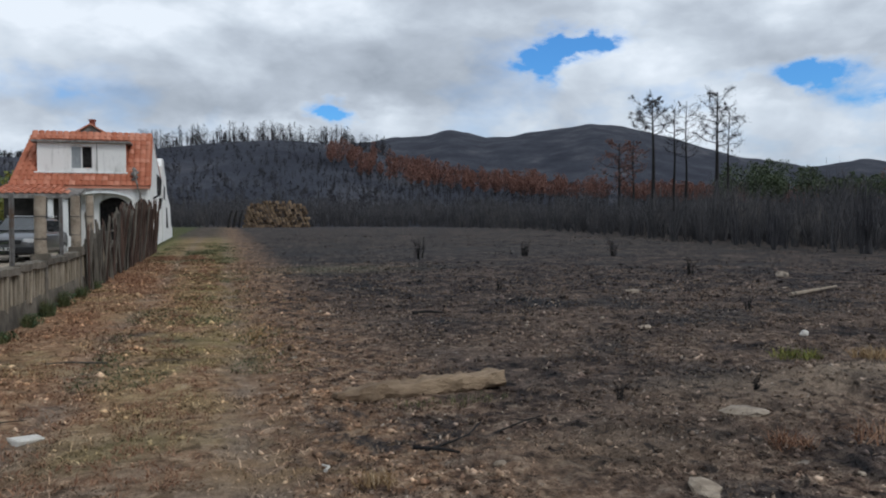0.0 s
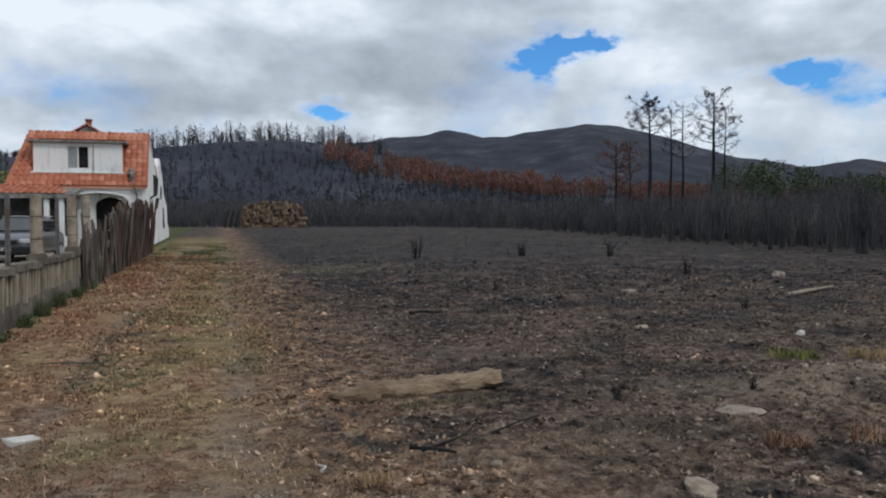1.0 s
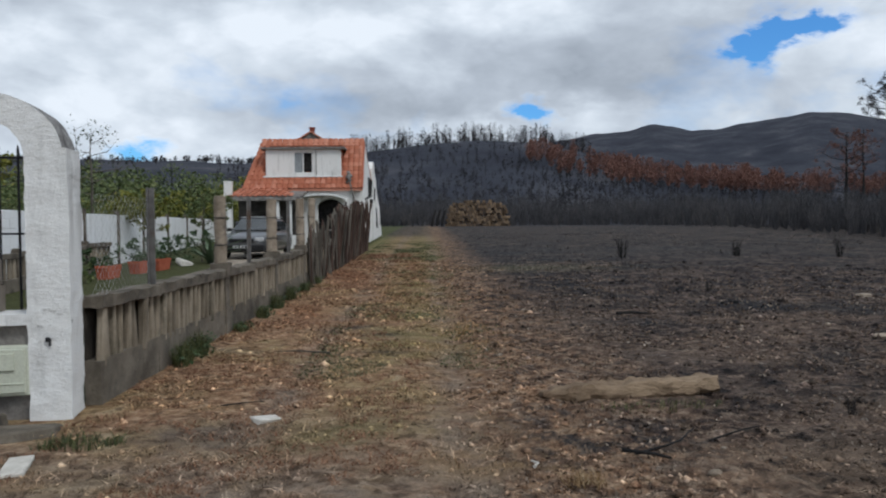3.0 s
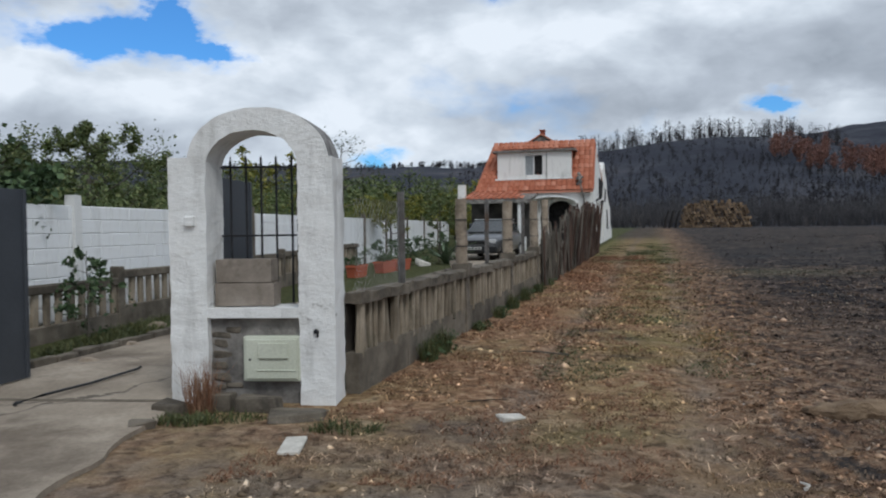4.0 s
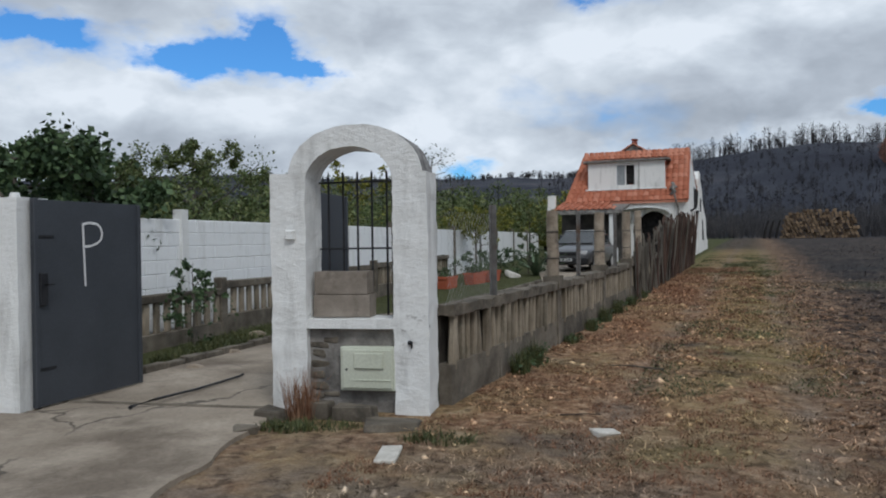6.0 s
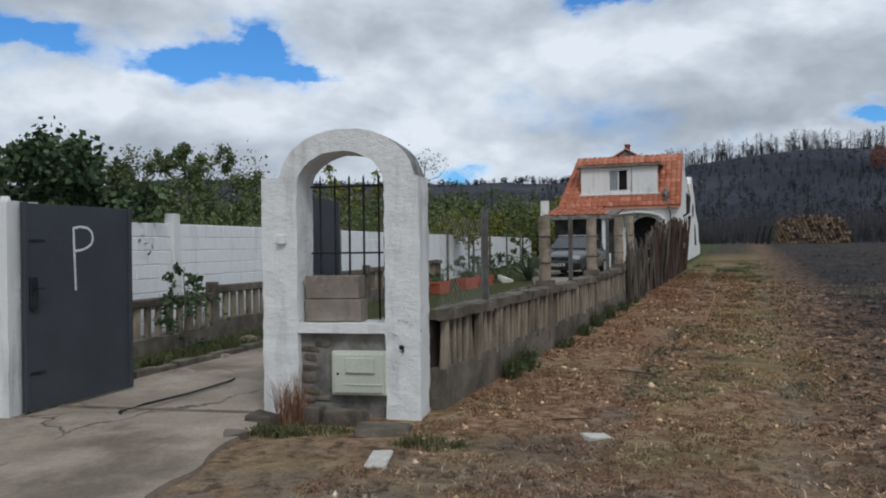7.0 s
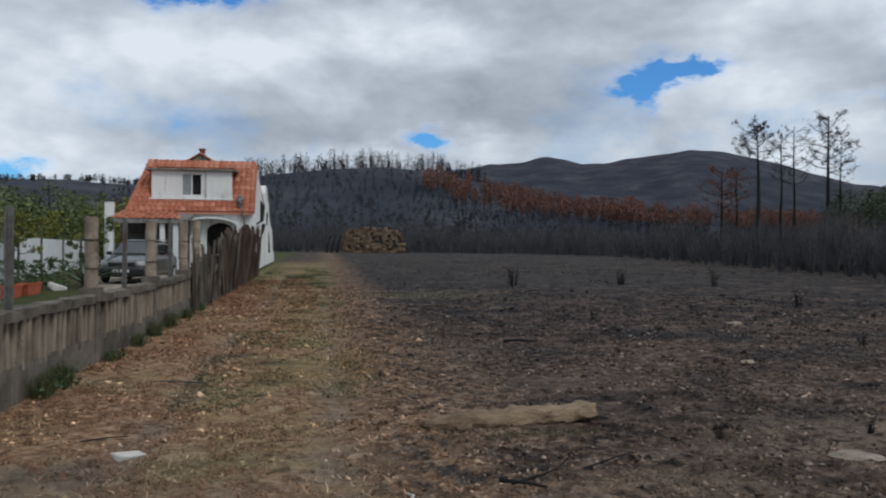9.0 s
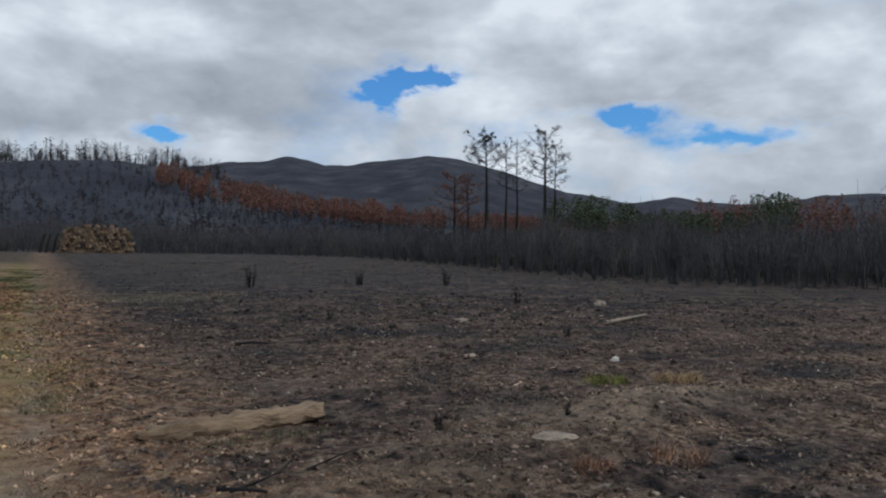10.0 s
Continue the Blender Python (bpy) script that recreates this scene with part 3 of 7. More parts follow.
def extrude_profile(bm, prof, y0, y1, m=None):
    """A closed outline in x, z drawn out from y0 to y1."""
    a = [bm.verts.new((x, y0, z)) for x, z in prof]
    b = [bm.verts.new((x, y1, z)) for x, z in prof]
    bm.faces.new(a)
    bm.faces.new(b[::-1])
    for i in range(len(prof)):
        j = (i + 1) % len(prof)
        bm.faces.new((a[i], a[j], b[j], b[i]))
    if m is not None:
        for v in a + b:
            v.co = m @ v.co


def array_mesh(name, verts, faces, material):
    """A mesh from numpy arrays: verts n x 3, faces k x 3 or k x 4."""
    me = bpy.data.meshes.new(name)
    k, c = faces.shape
    me.vertices.add(len(verts))
    me.vertices.foreach_set("co", np.asarray(verts, np.float32).ravel())
    me.loops.add(k * c)
    me.loops.foreach_set("vertex_index", np.asarray(faces, np.int32).ravel())
    me.polygons.add(k)
    me.polygons.foreach_set("loop_start", np.arange(0, k * c, c, dtype=np.int32))
    me.update(calc_edges=True)
    me.validate()
    me.materials.append(material)
    return me


rng = np.random.default_rng(7)


def unit(v):
    return v / np.maximum(np.linalg.norm(v, axis=1, keepdims=True), 1e-9)


def leaf_cards(centres, size, up_bias=0.3, narrow=0.5):
    """Small folded leaves (two triangles each side of a bent midrib) at the given places, turned at random."""
    n = len(centres)
    size = np.broadcast_to(np.asarray(size, float), (n,))[:, None]
    d = unit(rng.normal(size=(n, 3)) + np.array([0, 0, up_bias]))
    s = unit(np.cross(d, rng.normal(size=(n, 3))))
    nn = np.cross(d, s)
    base, tip = centres - d * size * 0.5, centres + d * size * 0.5
    lft = centres + s * size * narrow * 0.5 + nn * size * 0.12
    rgt = centres - s * size * narrow * 0.5 + nn * size * 0.12
    v = np.stack([base, lft, tip, rgt], 1).reshape(-1, 3)
    i = np.arange(n)[:, None] * 4
    f = np.concatenate([i + np.array([[0, 1, 2]]), i + np.array([[0, 2, 3]])], 1).reshape(-1, 3)
    return v, f


def blades(bases, height, width, lean=0.35, rise=1.0):
    """Thin grass blades: a tapering bent strip of three faces each."""
    n = len(bases)
    height = np.broadcast_to(np.asarray(height, float), (n,))[:, None]
    width = np.broadcast_to(np.asarray(width, float), (n,))[:, None]
    a = rng.uniform(0, 6.283, n)
    side = np.stack([np.cos(a), np.sin(a), np.zeros(n)], 1)
    b = rng.uniform(0, 6.283, n)
    fall = np.stack([np.cos(b), np.sin(b), np.zeros(n)], 1) * rng.uniform(0, 2 * lean, n)[:, None]
    up = np.array([0, 0, 1.0])
    up = up * rise
    mid = bases + (up * 0.6 + fall * 0.4) * height
    tip = bases + (up * (1 - 0.25 * np.linalg.norm(fall, axis=1, keepdims=True)) + fall * 1.3) * height
    v = np.stack([bases - side * width, bases + side * width, mid + side * width * 0.7, mid - side * width * 0.7, tip], 1).reshape(-1, 3)
    i = np.arange(n)[:, None] * 5
    f = np.concatenate([i + np.array([[0, 1, 2]]), i + np.array([[0, 2, 3]]), i + np.array([[3, 2, 4]])], 1).reshape(-1, 3)
    return v, f


def sticks(p0, p1, r0, r1):
    """Many thin three-sided tapered stems from p0 to p1."""
    n = len(p0)
    d = unit(p1 - p0)
    s = unit(np.cross(d, rng.normal(size=(n, 3))))
    t = np.cross(d, s)
    r0 = np.broadcast_to(np.asarray(r0, float), (n,))[:, None]
    r1 = np.broadcast_to(np.asarray(r1, float), (n,))[:, None]
    ring = [(s * math.cos(k * 2.0944) + t * math.sin(k * 2.0944)) for k in range(3)]
    v = np.stack([p0 + q * r0 for q in ring] + [p1 + q * r1 for q in ring], 1).reshape(-1, 3)
    i = np.arange(n)[:, None] * 6
    quads = [[0, 1, 4, 3], [1, 2, 5, 4], [2, 0, 3, 5]]
    f = np.concatenate([i + np.array([q]) for q in quads], 1).reshape(-1, 4)
    return v, f


def merge(*pairs):
    vs, fs, o = [], [], 0
    for v, f in pairs:
        vs.append(v), fs.append(f + o)
        o += len(v)
    return np.concatenate(vs), np.concatenate(fs)


def stuff(name, vf, material, label, category, parent=None):
    ob = new(name, array_mesh(name, vf[0], vf[1], material))
    if parent is not None:
        ob.parent = parent
        ob["kind"] = "stuff"
        return ob
    return tagged(ob, label, category, kind="stuff")


# ---- ground ----
def smooth01(v):
    v = np.clip(v, 0, 1)
    return v * v * (3 - 2 * v)


# height of the skylines: azimuth from +y, elevation in degrees
NEAR_HILL = [(-180, 1.0), (-60, 3.5), (-26, 4.6), (-16, 4.3), (-10, 4.3), (-6, 4.55), (-2, 4.4), (3, 4.8), (6.7, 5.2), (11.2, 5.75), (15, 5.9), (20, 5.6),
             (22.6, 4.9), (26, 3.9), (31.7, 3.1), (36, 2.6), (47, 1.9), (60, 1.9), (80, 2.2), (120, 1.5), (180, 1.0)]
FAR_RANGE = [(-180, 1.0), (-5, 2.0), (10, 4.0), (20, 5.86), (23.4, 6.3), (25.8, 6.45), (27.2, 6.8), (27.8, 6.78), (30.1, 6.34), (32.6, 6.52), (34.2, 6.66), (36, 6.95), (37.5, 7.18), (39, 7.0),
             (40.7, 6.69), (43.8, 5.83), (46, 5.16), (48.2, 4.4), (52, 3.75), (55.3, 4.1), (57.2, 3.7), (61.3, 3.5), (64.8, 3.95), (68, 4.15), (80, 3.2), (130, 1.5), (180, 1.0)]


def ground_height(x, y, detail=True):
    x, y = np.asarray(x, float), np.asarray(y, float)
    r = np.hypot(x, y)
    az = np.degrees(np.arctan2(x, y))
    t = np.clip((y - 11) / 6, -30, 30)
    g = 0.022 * 6 * np.log1p(np.exp(t))
    g = 2.2 * np.tanh(g / 2.2)
    h1 = np.interp(az, *zip(*NEAR_HILL))
    h2 = np.interp(az, *zip(*FAR_RANGE))
    ridge1, ridge2 = 480.0, 1900.0
    z1 = (np.tan(np.radians(h1)) * ridge1 - 0.6) * smooth01((r - 110) / (ridge1 - 110)) * (1 - 0.55 * smooth01((r - ridge1) / 500))
    z2 = (np.tan(np.radians(h2)) * ridge2 - 0.6) * smooth01((r - 650) / (ridge2 - 650)) * (1 - 0.7 * smooth01((r - ridge2) / 1200))
    return g + np.maximum(z1, z2)


def bump_height(x, y):
    """Small unevenness near the camera: tussocks, ruts and the low mound."""
    p = Vector((x, y, 0))
    near = max(0.0, 1.0 - math.hypot(x, y) / 60.0)
    d = x - fence_x(y)
    field = min(1.0, max(0.0, (d - 2.2) / 1.5))
    h = noise.noise(p * 0.9) * 0.020 + noise.noise(p * 2.7 + Vector((7, 1, 0))) * (0.008 + 0.014 * field)
    h += (0.35 - abs(noise.noise(p * 4.3 + Vector((3, 9, 0))))) * (0.016 + 0.034 * field)
    h += noise.noise(p * 12.0 + Vector((1, 4, 0))) * (0.010 + 0.012 * field)
    h += -0.035 * math.exp(-((d - 1.45) / 0.22) ** 2) - 0.03 * math.exp(-((d - 2.95) / 0.25) ** 2)
    h += 0.16 * math.exp(-((x - 6.95) / 1.3) ** 2 - ((y - 4.85) / 0.55) ** 2)
    if d < 0.2 and y > 5.5 or x < -1.7:
        h *= 0.25
    return h * near


def gz(x, y):
    return float(ground_height(x, y)) + bump_height(x, y)


def build_ground():
    az = np.concatenate([np.arange(-62, 82, 0.27), np.arange(82, 298, 3.0)])
    rr = np.concatenate([[0.35, 0.8, 1.3], np.geomspace(1.7, 30, 380)[:-1], np.geomspace(30, 600, 110)[:-1], np.geomspace(600, 4500, 45)])
    A, R = np.meshgrid(np.radians(az), rr, indexing="ij")
    X, Y = R * np.sin(A), R * np.cos(A)
    Z = ground_height(X, Y)
    for i in range(len(az)):
        for j in range(len(rr)):
            if rr[j] < 60:
                Z[i, j] += bump_height(X[i, j], Y[i, j])
            elif rr[j] > 120:
                p = Vector((X[i, j], Y[i, j], 0))
                Z[i, j] += noise.fractal(p / 130.0, 1.0, 2.0, 4) * min(7.0, (rr[j] - 120) * 0.012)
    n, k = len(az), len(rr)
    v = np.stack([X, Y, Z], 2).reshape(-1, 3)
    v = np.concatenate([v, [[0, 0, 0.02]]])
    i = np.arange(n)[:, None]
    j = np.arange(k - 1)[None, :]
    a, b = i * k + j, ((i + 1) % n) * k + j
    f = np.stack([a, a + 1, b + 1, b], 2).reshape(-1, 4)
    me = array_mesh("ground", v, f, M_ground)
    # close the small hole under the camera
    bm = bmesh.new()
    bm.from_mesh(me)
    bm.verts.ensure_lookup_table()
    c = bm.verts[len(v) - 1]
    for q in range(n):
        bm.faces.new((bm.verts[q * k], bm.verts[((q + 1) % n) * k], c))
    bmesh.ops.recalc_face_normals(bm, faces=bm.faces)
    for fc in bm.faces:
        fc.smooth = True
    bm.to_mesh(me)
    bm.free()
    ob = new("ground", me)
    tagged(ob, "dry grass track beside a burnt black field rising to charred hills", "ground", kind="structure")


build_ground()


# ---- driveway ----
def strip_mesh(left, right, lift, thick, n_across=6):
    """A paved band between two edges, laid over the ground, with real thickness."""
    bm = bmesh.new()
    rows = []
    for (lx, ly), (rx, ry) in zip(left, right):
        row = []
        for q in range(n_across + 1):
            t = q / n_across
            x, y = lx + (rx - lx) * t, ly + (ry - ly) * t
            row.append(bm.verts.new((x, y, float(ground_height(x, y)) + lift + noise.noise(Vector((x, y, 0)) * 0.8) * 0.008)))
        rows.append(row)
    for r0, r1 in zip(rows, rows[1:]):
        for q in range(n_across):
            bm.faces.new((r0[q], r0[q + 1], r1[q + 1], r1[q]))
    ext = bmesh.ops.extrude_face_region(bm, geom=bm.faces[:])
    for g in ext["geom"]:
        if isinstance(g, bmesh.types.BMVert):
            g.co.z -= thick
    return bm


def resample(pts, step):
    out = []
    for (x0, y0), (x1, y1) in zip(pts, pts[1:]):
        n = max(1, round(math.hypot(x1 - x0, y1 - y0) / step))
        out += [(x0 + (x1 - x0) * i / n, y0 + (y1 - y0) * i / n) for i in range(n)]
    return out + [pts[-1]]


def even(pts, n):
    """n + 1 places spread evenly along a line of points."""
    seg = [math.hypot(b[0] - a[0], b[1] - a[1]) for a, b in zip(pts, pts[1:])]
    cum = np.concatenate([[0], np.cumsum(seg)])
    s = np.linspace(0, cum[-1], n + 1)
    return list(zip(np.interp(s, cum, [p[0] for p in pts]), np.interp(s, cum, [p[1] for p in pts])))


# apron in front of the gate, with a ragged edge towards the track
apron_r = [(-1.75, 0.4), (-1.95, 2.0), (-2.00, 3.2), (-2.04, 4.2), (-2.08, 5.0), (-2.12, 5.7), (-2.30, 6.45)]
apron_l = [(-7.5, 0.4), (-7.5, 6.45)]
edge_r = [(x + noise.noise(Vector((x * 3, y * 2.3, 0))) * 0.10, y) for x, y in even(apron_r, 40)]
bm = strip_mesh(even(apron_l, 40), edge_r, 0.035, 0.12, 10)
solo("driveway_apron", bm, M_drive, "cracked worn concrete apron before the gate", "pavement", kind="structure")
drive_l = [(-4.55, 6.50), (-4.36, 7.9), (-4.06, 10.4), (-3.3, 13.2), (-2.5, 15.9), (-1.8, 19.0), (-1.1, 22.7), (-1.5, 27.0), (-2.0, 33.5)]
drive_r = [(-2.32, 6.50), (-1.6, 7.3), (-0.75, 9.4), (fence_x(13.2) - 0.25, 13.2), (fence_x(15.9) - 0.25, 15.9), (fence_x(19) - 0.25, 19.0), (fence_x(22.7) - 0.3, 22.7), (fence_x(27) - 0.3, 27.0), (fence_x(33) - 0.3, 33.5)]
bm = strip_mesh(even(drive_l, 60), even(drive_r, 60), 0.03, 0.12, 6)
solo("driveway", bm, M_drive, "pale worn concrete driveway to the house", "pavement", kind="structure")
# kerb of rough stones along the drive
kerb = thing("kerb", None, "low rough stone kerb along the driveway", "kerb", kind="structure")
kp = even(drive_l[1:7], 42)
for (x0, y0), (x1, y1) in zip(kp, kp[1:]):
    bm = bmesh.new()
    a = math.atan2(y1 - y0, x1 - x0)
    ln = math.hypot(x1 - x0, y1 - y0) - 0.02
    box(bm, (-ln / 2, -0.06, -0.05), (ln / 2, 0.06, 0.075 + random.uniform(-0.012, 0.015)), 0.012, jit=0.008)
    st = part("kerb_stone", bm, M_concrete, kerb)
    xm, ym = (x0 + x1) / 2 - 0.07, (y0 + y1) / 2
    st.matrix_basis = pose(xm, ym, float(ground_height(xm, ym)) + 0.02, 0, 0, math.degrees(a))
# fine crack line across the threshold
bm = bmesh.new()
box(bm, (-4.6, 6.44, 0.0), (-2.32, 6.50, 0.098), 0.012, jit=0.01)
solo("threshold", bm, M_concrete, "rough concrete threshold strip under the gate", "threshold", kind="structure")
rod = bmesh.new()
tube(rod, [(-3.46, 6.24, 0.115), (-3.40, 6.5, 0.125), (-3.33, 7.1, 0.105), (-3.22, 7.78, 0.115)], 0.012, 8)
tube(rod, [(-3.22, 7.78, 0.115), (-3.19, 7.80, 0.135)], 0.012, 8)
tube(rod, [(-3.46, 6.24, 0.115), (-3.48, 6.24, 0.10)], 0.016, 8)
solo("iron_rod", rod, M_bar, "thin black iron rod lying on the driveway", "rod", smooth=True)


# ---- the white arch beside the gate ----
G0, G1 = 6.50, 6.88          # front and back face


def build_arch():
    arch = thing("gate_arch", pose(0, 0, 0), "whitewashed rough masonry arch with a barred opening", "arch")
    bm = bmesh.new()
    rough_block(bm, (-2.30, G0, -0.12), (-1.99, G1, 2.06), 0.03, 0.011, 6.5)
    part("left_pier", bm, M_plaster, arch, smooth=True)
    bm = bmesh.new()
    rough_block(bm, (-1.235, G0, -0.12), (-0.945, G1, 2.05), 0.03, 0.011, 6.5)
    part("right_pier", bm, M_plaster, arch, smooth=True)
    # the bow: outer and inner arcs joined by a band
    bm = bmesh.new()
    n, depth_n, across_n = 44, 10, 6
    grid = {}
    for i in range(n + 1):
        t = math.pi * i / n
        co, si = math.cos(t), math.sin(t)
        inner = Vector((-1.612 - 0.378 * co, 0, 1.985 + 0.285 * si))
        outer = Vector((-1.560 - 0.585 * co, 0, 2.00 + 0.45 * si ** 0.92))
        for j in range(across_n + 1):
            for k in range(depth_n + 1):
                if 0 < j < across_n and 0 < k < depth_n and 0 < i < n:
                    continue
                p = inner.lerp(outer, j / across_n)
                p.y = G0 + (G1 - G0) * k / depth_n
                grid[i, j, k] = bm.verts.new(p + noise.noise_vector(p * 6.5) * 0.010 + noise.noise_vector(p * 20) * 0.005)
    for i in range(n):
        for j in range(across_n):
            for k in (0, depth_n):
                bm.faces.new((grid[i, j, k], grid[i + 1, j, k], grid[i + 1, j + 1, k], grid[i, j + 1, k]))
        for k in range(depth_n):
            for j in (0, across_n):
                f = bm.faces.new((grid[i, j, k], grid[i + 1, j, k], grid[i + 1, j, k + 1], grid[i, j, k + 1]))
                f.material_index = 1 if j else 0
    bow = part("bow", bm, M_plaster, arch, smooth=True)
    bow.data.materials.append(M_weathered)        # rain-blackened upper face
    bm = bmesh.new()
    rough_block(bm, (-2.0, G0 + 0.004, 0.755), (-1.225, G1 - 0.01, 0.835), 0.07, 0.005)
    part("sill", bm, M_plaster, arch, smooth=True)
    bm = bmesh.new()
    rough_block(bm, (-2.0, G0 + 0.07, -0.1), (-1.225, G0 + 0.22, 0.76), 0.06, 0.012)
    part("infill", bm, M_render_dirty, arch, "dirty grey cement infill with exposed stone", smooth=True)
    # exposed stones in the infill and worn footing
    for x, z, w, h in [(-1.90, 0.62, 0.16, 0.06), (-1.91, 0.54, 0.13, 0.06), (-1.90, 0.45, 0.17, 0.07), (-1.92, 0.36, 0.12, 0.06), (-1.90, 0.27, 0.15, 0.07), (-1.80, 0.66, 0.12, 0.05),
                       (-1.80, 0.20, 0.14, 0.06), (-1.92, 0.18, 0.10, 0.06)]:
        bm = bmesh.new()
        box(bm, (x - w / 2, G0 + 0.062, z - h / 2), (x + w / 2, G0 + 0.12, z + h / 2), 0.018, jit=0.014, seg=2)
        part("stone", bm, M_concrete, arch, smooth=True)
    bm = bmesh.new()
    box(bm, (-2.16, G0 - 0.034, 1.50), (-2.08, G0 + 0.02, 1.58), 0.006)
    part("bell_plate", bm, M_plaster, arch, "small white square bell plate")
    # rusty bracket hole on the pier
    bm = bmesh.new()
    box(bm, (-1.115, G0 - 0.028, 0.63), (-1.085, G0 + 0.02, 0.665), 0.008)
    box(bm, (-1.09, G0 - 0.030, 0.60), (-1.078, G0 + 0.02, 0.655), 0.004)
    part("bracket", bm, M_bar, arch, "small rusted iron bracket")
    grille = thing("grille", None)
    grille.parent = arch
    for x in (-1.905, -1.77, -1.64, -1.51, -1.375, -1.325):
        bm = bmesh.new()
        lo = 0.86 if x > -1.4 else 1.1
        tube(bm, [(x, G1 - 0.03, 0.84), (x, G1 - 0.03, 2.07 + random.uniform(-0.01, 0.015))], 0.010, 8)
        tube(bm, [(x, G1 - 0.03, 2.07), (x, G1 - 0.03, 2.10)], [0.010, 0.001], 8)
        part("bar", bm, M_bar, grille, smooth=True)
    for z in (1.42, 2.0):
        bm = bmesh.new()
        box(bm, (-2.0, G1 - 0.045, z - 0.008), (-1.22, G1 - 0.020, z + 0.008), 0.002)
        part("rail", bm, M_bar, grille)
    return arch


build_arch()


def build_cabinet():
    cab = thing("meter_cabinet", pose(-1.466, G0 + 0.075, 0.242), "cream plastic meter cabinet let into the pier", "cabinet")
    bm = bmesh.new()
    box(bm, (-0.235, -0.075, 0), (0.235, 0.02, 0.365), 0.012, seg=3)
    part("body", bm, M_cabinet, cab, smooth=False)
    bm = bmesh.new()
    box(bm, (-0.212, -0.090, 0.022), (0.212, -0.070, 0.345), 0.008, seg=2)
    door = part("door", bm, M_cabinet, cab)
    bm = bmesh.new()
    box(bm, (-0.11, -0.100, 0.19), (0.14, -0.088, 0.315), 0.005, seg=2)
    part("panel", bm, M_cabinet, door)
    # slot as a raised darker bar, its shadow put into the colour
    bm = bmesh.new()
    box(bm, (-0.10, -0.104, 0.186), (0.14, -0.088, 0.194), 0.002)
    part("slot", bm, M_cabinet_dark, door, "darker bar for the slot's shadow")
    bm = bmesh.new()
    box(bm, (-0.12, -0.096, 0.085), (0.20, -0.088, 0.098), 0.003)
    part("ridge", bm, M_cabinet, door)
    bm = bmesh.new()
    tube(bm, [(-0.175, -0.088, 0.18), (-0.175, -0.097, 0.18)], 0.010, 12)
    part("lock", bm, M_bar, door, "small dark lock")
    return cab


build_cabinet()
for (x0, x1, z0) in ((-1.965, -1.47, 0.84), (-1.955, -1.49, 1.035)):
    bm = bmesh.new()
    rough_block(bm, (x0, G0 + 0.10, z0 + 0.004), (x1, G0 + 0.30, z0 + 0.192), 0.06, 0.004, 9)
    solo("concrete_block", bm, M_block, "bare brown-grey concrete block stacked on the sill", "block", "blocks on the sill", smooth=True)


# ---- the gate: two steel leaves standing open ----
def build_leaf(name, hinge, tip, top, label, letter):
    d = Vector((tip[0] - hinge[0], tip[1] - hinge[1], 0))
    w = d.length
    rot = math.degrees(math.atan2(d.y, d.x))
    leaf = thing(name, pose(hinge[0], hinge[1], float(ground_height(*hinge)), 0, 0, rot), label, "gate")
    bm = bmesh.new()
    box(bm, (0, -0.006, 0.055), (w, 0.006, top), 0.002)
    sheet = part("sheet", bm, M_metal_dark, leaf)
    for lo, hi in (((0, -0.025, 0.05), (0.045, 0.025, top + 0.01)), ((w - 0.045, -0.02, 0.06), (w, 0.02, top))):
        bm = bmesh.new()
        box(bm, lo, hi, 0.004)
        part("stile", bm, M_metal_dark, leaf)
    for z in (0.075, 1.0, top - 0.045):
        bm = bmesh.new()
        box(bm, (0.05, 0.008, z), (w - 0.05, 0.04, z + 0.04), 0.004)
        part("rail", bm, M_metal_dark, leaf)
    bm = bmesh.new()
    box(bm, (0.05, -0.035, 0.92), (0.13, 0.0, 1.20), 0.006)
    lock = part("lock_case", bm, M_bar, leaf, "black lock case")
    bm = bmesh.new()
    tube(bm, [(0.09, -0.035, 1.1), (0.09, -0.07, 1.1), (0.16, -0.07, 1.1)], 0.008, 8)
    part("handle", bm, M_bar, lock)
    for z in (0.36, 1.5):
        bm = bmesh.new()
        box(bm, (0.02, -0.014, z), (0.22, -0.006, z + 0.025), 0.002)
        part("hinge_strap", bm, M_bar, leaf)
    if letter:
        bm = bmesh.new()
        c = letter[0]
        pts = [(c - 0.165, -0.011, 1.06), (c - 0.175, -0.011, 1.30), (c - 0.185, -0.011, 1.63)]
        bow = [(c - 0.185 + 0.23 * s, -0.011, z) for s, z in ((0, 1.625), (0.35, 1.64), (0.72, 1.63), (0.93, 1.595), (1.0, 1.54), (0.93, 1.485), (0.72, 1.45), (0.4, 1.425), (0.05, 1.42))]
        for line in (pts, bow):
            for a, b in zip(line, line[1:]):
                tube(bm, [a, b], 0.012, 6)
        for v in bm.verts:
            v.co.y = -0.009 + (v.co.y + 0.011) * 0.15
        part("painted_letter", bm, M_chalk, leaf, "white hand-painted letter P")
    return leaf


build_leaf("gate_leaf", (-4.29, 6.12), (-4.09, 7.38), 1.83, "open dark grey steel gate leaf with a painted letter P", (0.73,))
build_leaf("gate_leaf", (-2.20, 6.95), (-2.14, 8.05), 1.90, "open dark grey steel gate leaf behind the arch", None)

